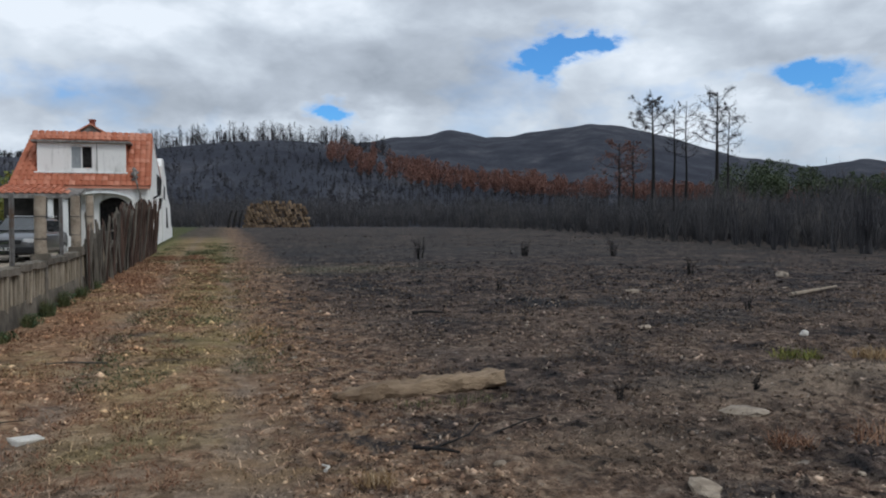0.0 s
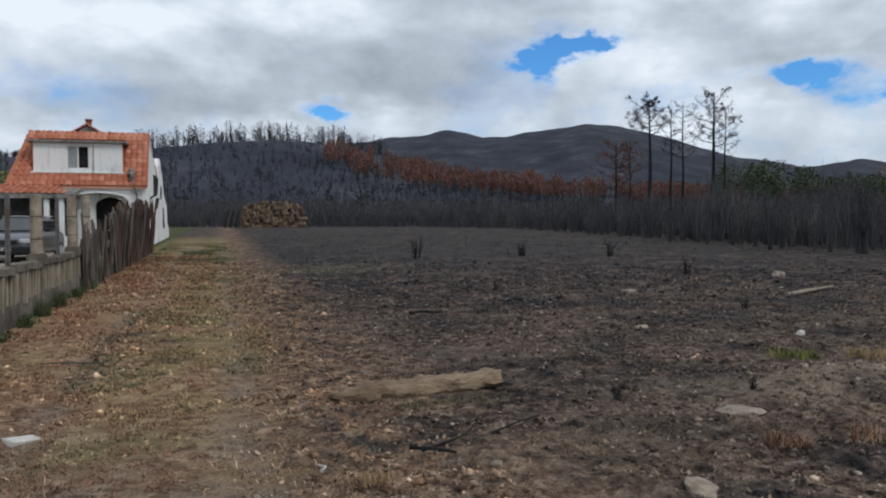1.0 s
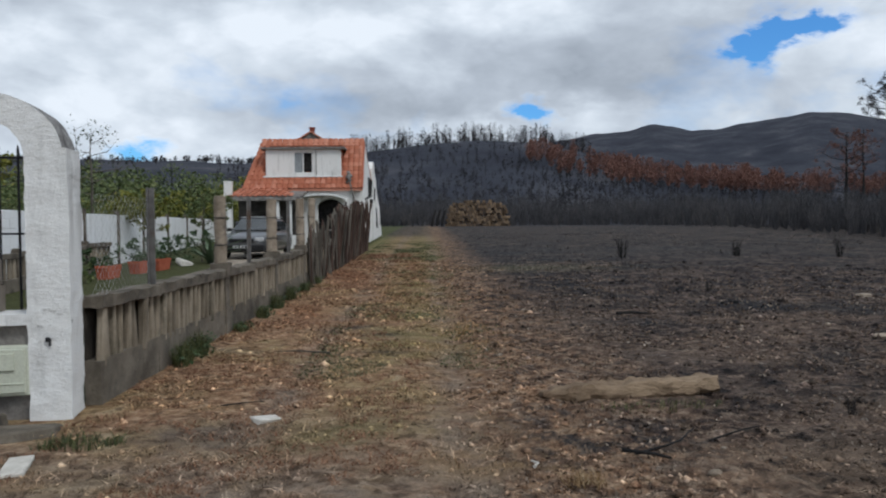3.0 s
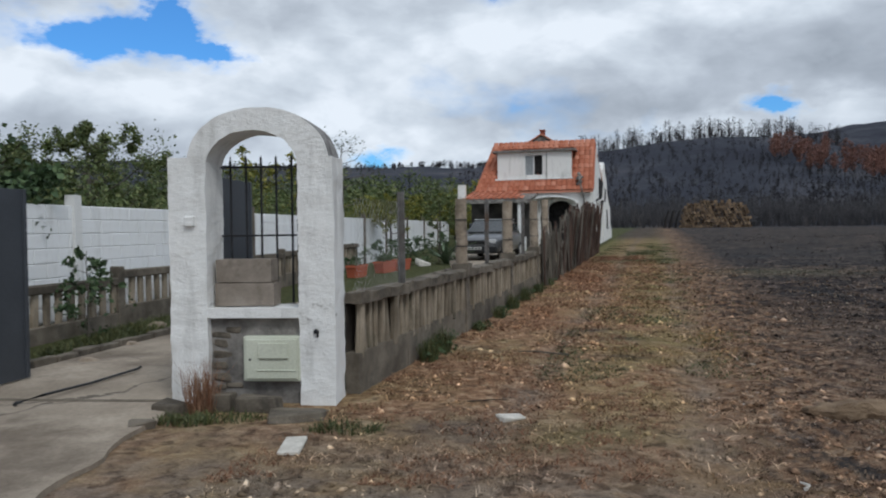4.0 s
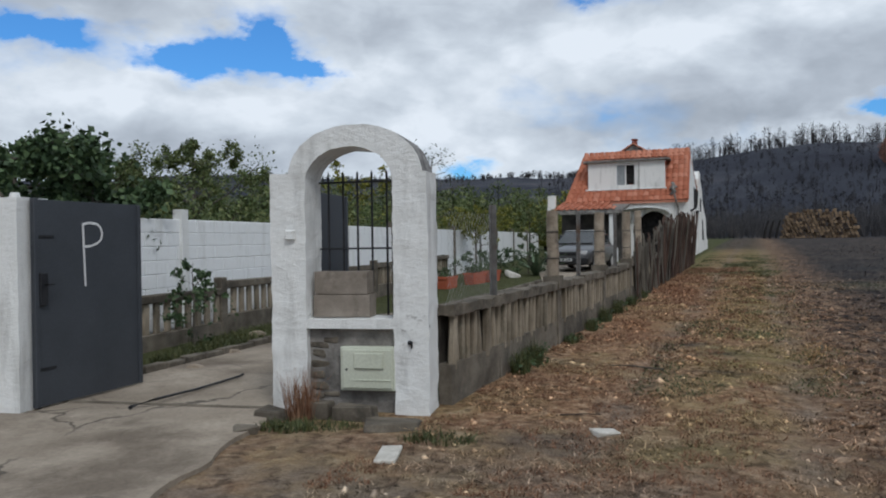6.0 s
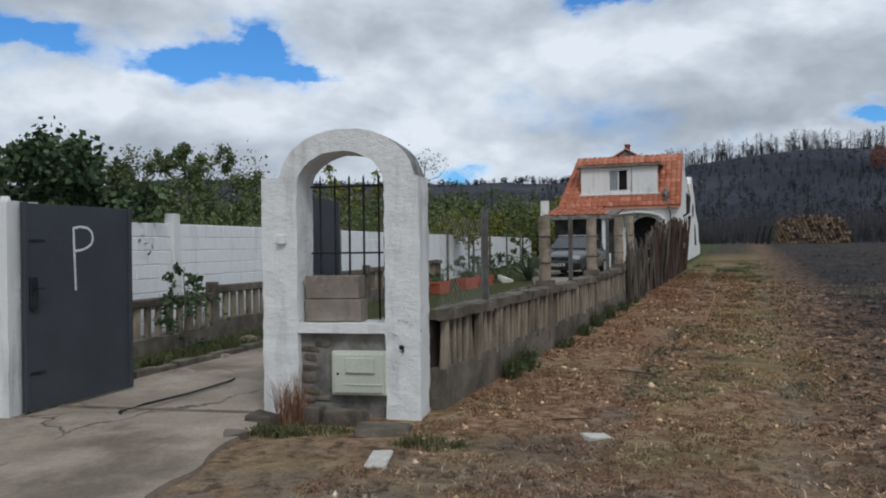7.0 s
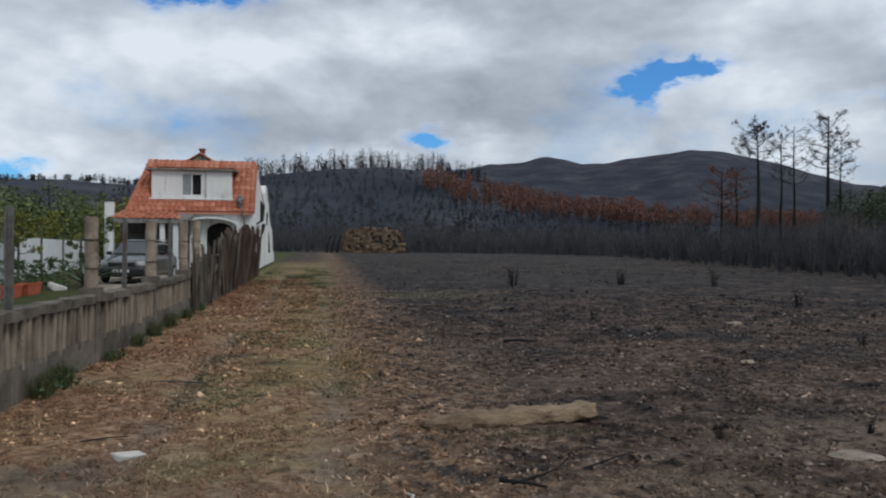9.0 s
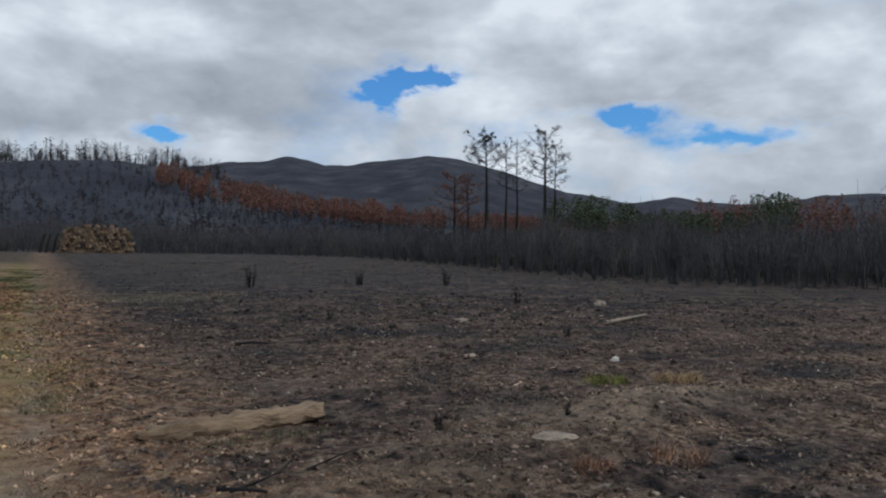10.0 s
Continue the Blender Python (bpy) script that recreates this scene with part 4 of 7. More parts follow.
# left pier and the end of the front wall
pier = thing("gate_pier", None, "whitewashed masonry pier carrying the steel gate", "pier")
bm = bmesh.new()
rough_block(bm, (-4.72, 6.00, -0.1), (-4.335, 6.38, 1.89), 0.05, 0.010)
part("shaft", bm, M_plaster, pier, smooth=True)
bm = bmesh.new()
for r_, z_ in ((0.05, 1.93),):
    tube(bm, [(-4.39, 6.05, z_ - 0.06), (-4.39, 6.05, z_)], [r_, r_ * 0.7], 10)
part("corner_knob", bm, M_plaster, pier, smooth=True)
bm = bmesh.new()
rough_block(bm, (-8.5, 6.08, -0.1), (-4.73, 6.32, 1.87), 0.14, 0.010)
fw = solo("wall_front", bm, M_plaster, "whitewashed front garden wall with sloped coping", "wall", kind="structure", smooth=True)
bm = bmesh.new()
extrude_profile(bm, [(6.02, 1.875), (6.38, 1.875), (6.20, 2.08)], -8.5, -4.745, Matrix(((0, 1, 0, 0), (1, 0, 0, 0), (0, 0, 1, 0), (0, 0, 0, 1))))
part("coping", bm, M_concrete, fw, "weathered grey coping")


# ---- white boundary wall of painted blocks and the old balustrade before it ----
def wall_x(y):
    return -5.85 + 0.08 * (y - 9)


def build_boundary():
    wall = thing("wall_boundary", None, "long white painted concrete block wall with piers", "wall", kind="structure")
    y, first = 6.85, True
    ang = math.degrees(math.atan(0.08))
    # backing, then courses of blocks proud of it
    bm = bmesh.new()
    ys = np.linspace(6.85, 46, 16)
    for a, b in zip(ys, ys[1:]):
        za, zb = float(ground_height(wall_x(a), a)), float(ground_height(wall_x(b), b))
        vs = []
        for x_off in (0.0, 0.13):
            for yy, z0 in ((a, za), (b, zb)):
                vs.append(bm.verts.new((wall_x(yy) - x_off, yy, z0 - 0.2)))
                vs.append(bm.verts.new((wall_x(yy) - x_off, yy, 1.86 + 0.004 * (yy - 9))))
        q = [vs[i] for i in (0, 1, 3, 2)], [vs[i] for i in (4, 5, 7, 6)], [vs[i] for i in (1, 3, 7, 5)]
        for f in q:
            bm.faces.new(f)
    part("backing", bm, M_blockwall, wall)
    bm = bmesh.new()
    box(bm, (-0.07, -0.247, -0.097), (0.012, 0.247, 0.097), 0.008)
    blk = finish(bm, "wall_block", M_blockwall)
    n = 0
    for k in range(9):
        yy = 7.1 + (0.25 if k % 2 else 0)
        while yy < 24 and n < 290:
            z = 0.16 + k * 0.20 + 0.004 * (yy - 9)
            if z + 0.1 < 1.9 and z > 0.35:
                ob = new("wall_block", blk)
                ob.parent = wall
                ob.matrix_basis = pose(wall_x(yy) + random.uniform(0, 0.004), yy, z, 0, 0, -ang)
                n += 1
            yy += 0.5
    for yy in (8.0, 11.0, 14.0, 17.2, 20.4, 23.5, 26.8, 30, 34, 38, 42):
        bm = bmesh.new()
        rough_block(bm, (wall_x(yy) - 0.10, yy - 0.09, 0), (wall_x(yy) + 0.05, yy + 0.09, 2.0 + 0.004 * (yy - 9) + random.uniform(-0.03, 0.05)), 0.15, 0.008)
        part("pier", bm, M_concrete if yy != 11.0 else M_plaster, wall, smooth=True)


build_boundary()


def build_balustrade():
    """Old precast fence of upright slats between a plinth and a rail, inside the garden."""
    bal = thing("balustrade", None, "low weathered precast concrete balustrade in the garden", "fence")
    ys = [8.0, 11.4, 13.6, 15.8, 18.0, 20.2, 22.4, 24.6]
    for s, (a, b) in enumerate(zip(ys, ys[1:])):
        lift = 0.0 if s < 1 else 0.07
        ang = -math.degrees(math.atan(0.08))
        xm, ym, ln = wall_x((a + b) / 2) + 0.36, (a + b) / 2, (b - a)
        z0 = float(ground_height(xm, ym)) + lift
        m = pose(xm, ym, z0, 0, 0, ang)
        for nm, lo, hi in (("plinth", (-0.06, -ln / 2 + 0.05, -0.2), (0.06, ln / 2 - 0.05, 0.22)), ("top_rail", (-0.07, -ln / 2 + 0.05, 0.62), (0.07, ln / 2 - 0.05, 0.74))):
            bm = bmesh.new()
            box(bm, lo, hi, 0.015, jit=0.008)
            p = part(nm, bm, M_concrete, bal)
            p.matrix_basis = m
        bm = bmesh.new()
        box(bm, (-0.08, -0.08, -0.2), (0.08, 0.08, 0.80), 0.015, jit=0.006)
        p = part("post", bm, M_concrete, bal)
        p.matrix_basis = m @ pose(0, -ln / 2, 0)
        k = round(ln / 0.24)
        for i in range(k):
            bm = bmesh.new()
            box(bm, (-0.03, -0.055, 0.20), (0.03, 0.055, 0.64), 0.014, jit=0.005)
            p = part("slat", bm, M_slat, bal)
            p.matrix_basis = m @ pose(0, -ln / 2 + (i + 0.5) * ln / k, 0, random.uniform(-2, 2), 0, random.uniform(-4, 4))


build_balustrade()


# ---- the fence along the track ----
F_ANG = -math.degrees(math.atan(FS))


def fence_pose(y, z=None, off=0.0):
    x = fence_x(y) + off
    return pose(x, y, float(ground_height(x, y)) if z is None else z, 0, 0, F_ANG)


def build_fence():
    fence = thing("slat_fence", None, "old leaning precast concrete slat fence stained with moss", "fence")
    cuts = [6.92, 8.25, 9.55, 10.75, 12.3, 14.0, 15.6, 17.0, 18.6, 20.4, 22.2, 24.0]
    for s, (a, b) in enumerate(zip(cuts, cuts[1:])):
        ln = (b - a) / math.cos(radians(F_ANG))
        m = fence_pose((a + b) / 2) @ pose(0, 0, -0.01 * s if s < 4 else -0.03, random.uniform(-0.8, 0.8), random.uniform(-1.5, 1.5), 0)
        bm = bmesh.new()
        rough_block(bm, (-0.07, -ln / 2 + 0.01, -0.15), (0.06, ln / 2 - 0.01, 0.34), 0.06, 0.020, 5.0)
        p = part("plinth", bm, M_concrete, fence, smooth=True)
        p.matrix_basis = m
        bm = bmesh.new()
        rough_block(bm, (-0.085, -ln / 2 + 0.004, 0.765), (0.085, ln / 2 - 0.004, 0.86), 0.05, 0.022, 6.0)
        p = part("top_rail", bm, M_concrete, fence, smooth=True)
        p.matrix_basis = m
        # added dark sheet, keeps the gaps between slats dark brown
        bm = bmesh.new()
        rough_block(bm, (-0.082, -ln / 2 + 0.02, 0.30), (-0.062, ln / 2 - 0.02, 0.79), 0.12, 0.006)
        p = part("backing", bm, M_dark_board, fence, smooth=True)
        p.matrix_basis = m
        k = max(3, round(ln / 0.155))
        for i in range(k):
            bm = bmesh.new()
            w = random.uniform(0.024, 0.040)
            box(bm, (-0.018, -w, 0.28), (0.052, w, 0.79), 0.014, jit=0.010)
            p = part("slat", bm, M_slat, fence)
            p.matrix_basis = m @ pose(random.uniform(-0.012, 0.012), -ln / 2 + (i + 0.5) * ln / k, 0, random.uniform(-2.5, 2.5), random.uniform(-2, 2), random.uniform(-6, 6))
    # a lump of mortar holds each joint
    for y in (10.75, 14.0, 17.0, 18.6):
        bm = bmesh.new()
        rough_block(bm, (-0.085, -0.085, -0.1), (0.085, 0.085, 0.88), 0.09, 0.012)
        p = part("joint_post", bm, M_concrete, fence, smooth=True)
        p.matrix_basis = fence_pose(y)


build_fence()


def concrete_post(y, h, r, tilt=0):
    post = thing("fence_post", fence_pose(y, None, 0.0) @ pose(0, 0, 0.80, tilt, 0, 0), "weathered yellowish concrete post on the fence", "post", "posts on the fence")
    bm = bmesh.new()
    rough_block(bm, (-r - 0.035, -r - 0.035, -0.05), (r + 0.035, r + 0.035, 0.12), 0.06, 0.010)
    part("footing", bm, M_concrete, post, smooth=True)
    bm = bmesh.new()
    zs = [0.10 + (h - 0.10) * i / 6 for i in range(7)]
    tube(bm, [(random.uniform(-0.006, 0.006), random.uniform(-0.006, 0.006), z) for z in zs], [r * (1.08 - 0.08 * i / 6) for i in range(7)], 10)
    part("shaft", bm, M_stone, post, smooth=True)
    for z in (0.35, 0.7):
        bm = bmesh.new()
        tube(bm, [(0, 0, z - 0.006), (0, 0, z + 0.006)], r * 1.12, 10)
        part("wire_tie", bm, M_bar, post)


def steel_post(y, h, r, tilt=0):
    post = thing("steel_post", fence_pose(y) @ pose(0.0, 0, 0.80, tilt, 0, 0), "thin grey steel fence post", "post", "steel posts on the fence")
    bm = bmesh.new()
    box(bm, (-r, -r * 0.4, -0.06), (-r * 0.5, r, h), 0.002)
    box(bm, (-r * 0.5, r * 0.5, -0.06), (r, r, h), 0.002)
    part("angle_bar", bm, M_galv, post)


steel_post(8.25, 0.98, 0.034)
concrete_post(10.75, 0.98, 0.075, 1.0)
steel_post(12.3, 1.02, 0.03, -1)
concrete_post(14.0, 1.02, 0.085, -1.5)
steel_post(15.6, 1.05, 0.03, 1.5)
concrete_post(17.0, 1.1, 0.085, 1.5)
concrete_post(18.6, 1.15, 0.08, -1)


def chain_link(y0, y1, lo, hi, label):
    """Diagonal wire netting hung between the posts."""
    p0, p1 = [], []
    step = 0.085
    c = math.hypot(1, FS)
    ln = (y1 - y0) * c
    for k in range(-int(hi / step) - 2, int(ln / step) + 2):
        for sgn in (1, -1):
            pts = []
            n = 10
            for i in range(n + 1):
                z = lo + (hi - lo) * i / n
                s = k * step + (z - lo if sgn > 0 else hi - z)
                pts.append((s, z))
            for (s0, z0), (s1, z1) in zip(pts, pts[1:]):
                if 0 <= s0 <= ln and 0 <= s1 <= ln:
                    ya, yb = y0 + s0 / c, y0 + s1 / c
                    p0.append((fence_x(ya), ya, z0 + float(ground_height(0, ya)) + random.uniform(-0.004, 0.004)))
                    p1.append((fence_x(yb), yb, z1 + float(ground_height(0, yb)) + random.uniform(-0.004, 0.004)))
    return sticks(np.array(p0), np.array(p1), 0.0010, 0.0010)


stuff("wire_netting", chain_link(6.95, 8.2, 0.86, 1.68, ""), M_wire, "thin sagging chain link netting above the slat fence", "netting")


def build_palings():
    """Tall burnt boards and stakes of uneven height that close off the house yard."""
    pal = thing("paling_fence", None, "tall ragged fence of burnt reddish-brown boards", "fence")
    y = 17.4
    while y < 33.6:
        far = max(0.0, (y - 19.3) / 14)
        w = random.uniform(0.012, 0.04) if y < 22.5 else random.uniform(0.018, 0.065)
        h = random.uniform(0.9 if y < 22.5 else 1.25, 1.6) + 0.45 * min(1, far * 1.6) - (0.5 if random.random() < 0.12 else 0)
        bm = bmesh.new()
        t = random.uniform(0.012, 0.03)
        vs = box(bm, (-t, -w, -0.1), (t, w, h), 0.006, jit=0.01)
        skew = random.uniform(-0.12, 0.12)
        for v in bm.verts:
            if v.co.z > h * 0.8:
                v.co.z += v.co.y / w * skew
        material = M_burnt_wood if random.random() < 0.15 + 1.1 * far else M_grey_wood
        p = part("board", bm, material, pal)
        p.matrix_basis = fence_pose(y, None, 0.12 + random.uniform(-0.05, 0.08)) @ pose(0, 0, 0, random.uniform(-6, 6), random.uniform(-7, 7), random.uniform(-25, 25))
        y += w * 1.8 if y > 22.5 else w * 1.75 + random.uniform(0.02, 0.2)
    for k, (z, a, b) in enumerate(((0.5, 19.3, 26), (1.1, 19.3, 26), (0.55, 26, 33), (1.25, 26, 33))):
        pa, pb = fence_pose(a).translation, fence_pose(b).translation
        bm = bmesh.new()
        tube(bm, [pa + Vector((0.02, 0, z)), (pa + pb) / 2 + Vector((0.02, 0, z + 0.03)), pb + Vector((0.02, 0, z))], [0.035, 0.03, 0.03], 7)
        part("cross_pole", bm, M_grey_wood, pal)
    return pal


build_palings()


# ---- the house ----
H_ROT = -10.5
HOUSE = pose(4.62, 37.6, 0.55, 0, 0, H_ROT)       # front right corner; local x to the right, y to the back


def build_house():
    house = thing("house", HOUSE, "burnt white house with an orange tiled mansard roof and dormer", "house")
    W, D, T = 5.6, 7.5, 0.3
    eave, top, back = 2.80, 5.12, 1.25          # eave, roof break and its setback
    # front wall with the arched doorway
    def wall_with_arch(x0, x1, h, ox0, ox1, spring, rise, y0, y1):
        bm = bmesh.new()
        arc = [(ox1 - (ox1 - ox0) * i / 12, spring + rise * math.sin(math.pi * i / 12) ** 0.7) for i in range(13)]
        prof = [(x0, -0.5), (x0, h), (x1, h), (x1, -0.5), (ox1, -0.5)] + arc + [(ox0, -0.5)]
        # cut into columns so that every face stays convex
        cols = [x0, ox0] + [p[0] for p in reversed(arc)][1:-1] + [ox1, x1]
        def under(x):
            if x <= ox0 or x >= ox1:
                return None
            return spring + rise * math.sin(math.pi * (ox1 - x) / (ox1 - ox0)) ** 0.7
        for a, b in zip(cols, cols[1:]):
            if b <= ox0 + 1e-6 or a >= ox1 - 1e-6:
                lo_a = lo_b = -0.5
            else:
                lo_a, lo_b = under(a) or spring, under(b) or spring
            extrude_profile(bm, [(a, lo_a), (b, lo_b), (b, h), (a, h)], y0, y1)
        bmesh.ops.remove_doubles(bm, verts=bm.verts, dist=0.001)
        return bm
    part("front_wall", wall_with_arch(-W, 0, eave, -2.15, -0.95, 2.0, 0.30, 0.0, T), M_housewall, house)
    # white band over the door arch
    bm = bmesh.new()
    prev = None
    for i in range(13):
        x = -3.15 + 2.4 * i / 12
        z = 2.16 + 0.30 * math.sin(math.pi * i / 12) ** 0.5
        if prev:
            extrude_profile(bm, [(prev[0], prev[1]), (x, z), (x, z + 0.10), (prev[0], prev[1] + 0.10)], -0.5, -0.005)
        prev = (x, z)
    part("door_hood", bm, M_plaster, house, "white curved hood over the doorway")
    # side wall on the right with gable to the roof break, openings cut as gaps between panels
    bm = bmesh.new()
    R = Matrix(((0, 1, 0, 0), (1, 0, 0, 0), (0, 0, 1, 0), (0, 0, 0, 1)))
    for y0, y1, z0, z1 in ((T, 2.2, -0.5, eave), (2.2, 3.1, -0.5, 0.7), (2.2, 3.1, 2.2, eave), (3.1, D, -0.5, eave)):
        extrude_profile(bm, [(y0, z0), (y1, z0), (y1, z1), (y0, z1)], -T, 0.0, R)
    extrude_profile(bm, [(0.0, eave), (D, eave), (D, eave + 0.3), (back + 1.6, top - 0.1), (back, top)], -T, -0.0, R)
    part("side_wall", bm, M_housewall, house)
    bm = bmesh.new()
    extrude_profile(bm, [(T, -0.5), (D, -0.5), (D, eave), (T, eave)], -W, -W + T, R)
    extrude_profile(bm, [(0.0, eave), (D, eave), (back + 1.6, top - 0.1), (back, top)], -W + 0.45, -W + 0.6, R)
    part("left_wall", bm, M_housewall, house)
    bm = bmesh.new()
    box(bm, (-W, D - T, -0.5), (0, D, 3.3), 0.01)
    part("back_wall", bm, M_housewall, house)
    bm = bmesh.new()
    box(bm, (-W + T, T, 2.35), (-T, D - T, 2.5))
    part("floor_slab", bm, M_render_dirty, house)
    # roof deck under the tiles: steep front slope and a low back slope
    bm = bmesh.new()
    n_x = 1
    fl, fr = -W - 0.05, 0.02
    tl = -W + 0.62
    quad = lambda pts: bm.faces.new([bm.verts.new(p) for p in pts])
    quad([(fl, -0.22, eave - 0.04), (fr, -0.22, eave - 0.04), (fr, back, top), (tl, back, top)])
    quad([(fl, -0.22, eave - 0.12), (fr, -0.22, eave - 0.12), (fr, back, top - 0.12), (tl, back, top - 0.12)])
    quad([(tl, back, top), (fr, back, top), (fr, D, top - 1.6), (tl, D, top - 1.6)])
    quad([(fl, -0.22, eave - 0.04), (tl, back, top), (tl, D, top - 1.6), (fl, D, eave)])
    quad([(fl, -0.22, eave - 0.04), (fr, -0.22, eave - 0.04), (fr, -0.22, eave - 0.12), (fl, -0.22, eave - 0.12)])
    quad([(fr, -0.22, eave - 0.04), (fr, back, top), (fr, back, top - 0.12), (fr, -0.22, eave - 0.12)])
    roof = part("roof", bm, M_tile, house, "orange clay tiled mansard slope")
    # rows of curved tiles, one mesh for all
    tb = bmesh.new()
    n = 5
    ring = []
    for end, lift in ((0.0, 0.035), (0.46, 0.0)):
        ring.append([tb.verts.new((-0.12 + 0.24 * q / n, -0.0, 0)) for q in range(n + 1)])
        for q, v in enumerate(ring[-1]):
            v.co = Vector((-0.12 + 0.24 * q / n, end, lift + 0.055 * math.sin(math.pi * q / n)))
    for q in range(n):
        tb.faces.new((ring[0][q], ring[0][q + 1], ring[1][q + 1], ring[1][q]))
    low = [tb.verts.new(v.co - Vector((0, 0, 0.03))) for v in ring[0]]
    for q in range(n):
        tb.faces.new((low[q], low[q + 1], ring[0][q + 1], ring[0][q]))
    tile = finish(tb, "roof_tile", M_tile, True)
    slope = math.atan2(top - eave + 0.04, back + 0.22)
    length = math.hypot(top - eave + 0.04, back + 0.22)
    rows_n, cols_n, count = 11, 22, 0
    for r in range(rows_n):
        s = (r + 0.1) / rows_n
        left = fl + (tl - fl) * s
        k = round((fr - left) / 0.252)
        for c in range(k):
            x = left + (fr - left) * (c + 0.5) / k
            # the dormer takes the middle of the slope
            if -W + 0.95 < x < -1.02 and 0.26 < s < 0.87:
                continue
            ob = new("roof_tile", tile)
            ob.parent = roof
            ob.matrix_basis = pose(x, -0.22 + (back + 0.22) * s, eave - 0.03 + (top - eave + 0.04) * s) @ pose(0, 0, 0, math.degrees(slope) + random.uniform(-1, 1), 0, random.uniform(-1.5, 1.5)) @ Matrix.Scale((fr - left) / k / 0.245, 4, (1, 0, 0))
            count += 1
    # ridge cap and gable verge
    bm = bmesh.new()
    for i in range(16):
        x0, x1 = tl + (fr - tl) * i / 16, tl + (fr - tl) * (i + 1) / 16 + 0.02
        tube(bm, [(x0, back, top - 0.01), (x1, back, top + 0.005)], [0.085, 0.075], 8)
    part("ridge_tile", bm, M_tile, roof, smooth=True)
    bm = bmesh.new()
    tube(bm, [(fl, -0.24, eave - 0.02), (tl, back, top)], 0.075, 8)
    part("verge_tile", bm, M_tile, roof, smooth=True)
    bm = bmesh.new()
    tube(bm, [(fr - 0.02, -0.24, eave - 0.0), (fr - 0.02, back, top)], 0.06, 8)
    part("verge_tile", bm, M_tile, roof, smooth=True)
    # dormer: white front, flat cap with a projecting edge, one sash window
    d0, d1, dz0, dz1 = -W + 0.98, -1.02, 3.42, 4.70
    dy = 0.10
    dorm = thing("dormer", None)
    dorm.parent = house
    bm = bmesh.new()
    w0, w1 = -W + 2.30, -W + 3.22
    for a, b, z0, z1 in ((d0, w0, dz0, dz1), (w1, d1, dz0, dz1), (w0, w1, dz0, dz0 + 0.12), (w0, w1, dz1 - 0.12, dz1)):
        box(bm, (a, dy, z0), (b, dy + 0.14, z1))
    bmesh.ops.remove_doubles(bm, verts=bm.verts, dist=0.001)
    part("front", bm, M_housewall, dorm)
    bm = bmesh.new()
    for x in (d0, d1 - 0.12):
        box(bm, (x, dy + 0.142, dz0), (x + 0.12, dy + 1.1, dz1))
    part("cheek", bm, M_tile, dorm)
    bm = bmesh.new()
    box(bm, (d0 - 0.22, dy - 0.18, dz1), (d1 + 0.22, dy + 1.3, dz1 + 0.09), 0.01)
    part("cap", bm, M_render_dirty, dorm, "weathered flat dormer cap")
    bm = bmesh.new()
    box(bm, (d0 - 0.12, dy - 0.06, dz0 - 0.07), (d1 + 0.08, dy + 0.2, dz0), 0.01)
    part("sill", bm, M_plaster, dorm)
    win = thing("window", None)
    win.parent = dorm
    z0, z1 = dz0 + 0.12, dz1 - 0.12
    for nm, lo, hi in (("frame", (w0, dy + 0.03, z0), (w0 + 0.05, dy + 0.10, z1)), ("frame", (w1 - 0.05, dy + 0.03, z0), (w1, dy + 0.10, z1)),
                       ("frame", (w0 + 0.05, dy + 0.03, z0), (w1 - 0.05, dy + 0.10, z0 + 0.05)), ("frame", (w0 + 0.05, dy + 0.03, z1 - 0.05), (w1 - 0.05, dy + 0.10, z1)),
                       ("mullion", ((w0 + w1) / 2 - 0.025, dy + 0.025, z0 + 0.05), ((w0 + w1) / 2 + 0.025, dy + 0.095, z1 - 0.05))):
        bm = bmesh.new()
        box(bm, lo, hi, 0.004)
        part(nm, bm, M_plaster, win)
    bm = bmesh.new()
    box(bm, (w0 + 0.05, dy + 0.055, z0 + 0.05), ((w0 + w1) / 2 - 0.025, dy + 0.065, z1 - 0.05))
    part("pane", bm, M_glass_grey, win, "grey glass")
    # added dark panel hides the roof deck, stands for the dark inside
    bm = bmesh.new()
    box(bm, (d0 + 0.1, dy + 0.145, dz0), (d1 - 0.13, dy + 0.16, dz1))
    part("inner_wall", bm, M_char, dorm, "dark panel standing for the inside")
    bm = bmesh.new()
    box(bm, (w1 + 0.16, dy - 0.03, dz0 + 0.05), (w1 + 0.18, dy, dz1 - 0.05))
    part("downpipe", bm, M_galv, dorm)
    # the low pediment with its chimney behind the roof break
    bm = bmesh.new()
    extrude_profile(bm, [(-W + 1.75, top - 0.1), (-W + 1.75, top + 0.03), (-W + 2.35, top + 0.17), (-W + 2.95, top + 0.52), (-W + 3.55, top + 0.17), (-W + 4.2, top + 0.03), (-W + 4.2, top - 0.1)], back + 0.25, back + 2.5)
    part("pediment", bm, M_render_dirty, house, "grey rendered gable peak")
    bm = bmesh.new()
    for a, b in (((-W + 1.7, top + 0.03), (-W + 2.35, top + 0.19)), ((-W + 2.35, top + 0.19), (-W + 2.95, top + 0.56)), ((-W + 2.95, top + 0.56), (-W + 3.55, top + 0.19)), ((-W + 3.55, top + 0.19), (-W + 4.25, top + 0.03))):
        extrude_profile(bm, [a, b, (b[0], b[1] + 0.07), (a[0], a[1] + 0.07)], back + 0.15, back + 2.6)
    part("pediment_tiles", bm, M_tile, house)
    chim = thing("chimney", None)
    chim.parent = house
    bm = bmesh.new()
    box(bm, (-W + 2.76, back + 1.2, top), (-W + 3.00, back + 1.45, top + 0.86), 0.01)
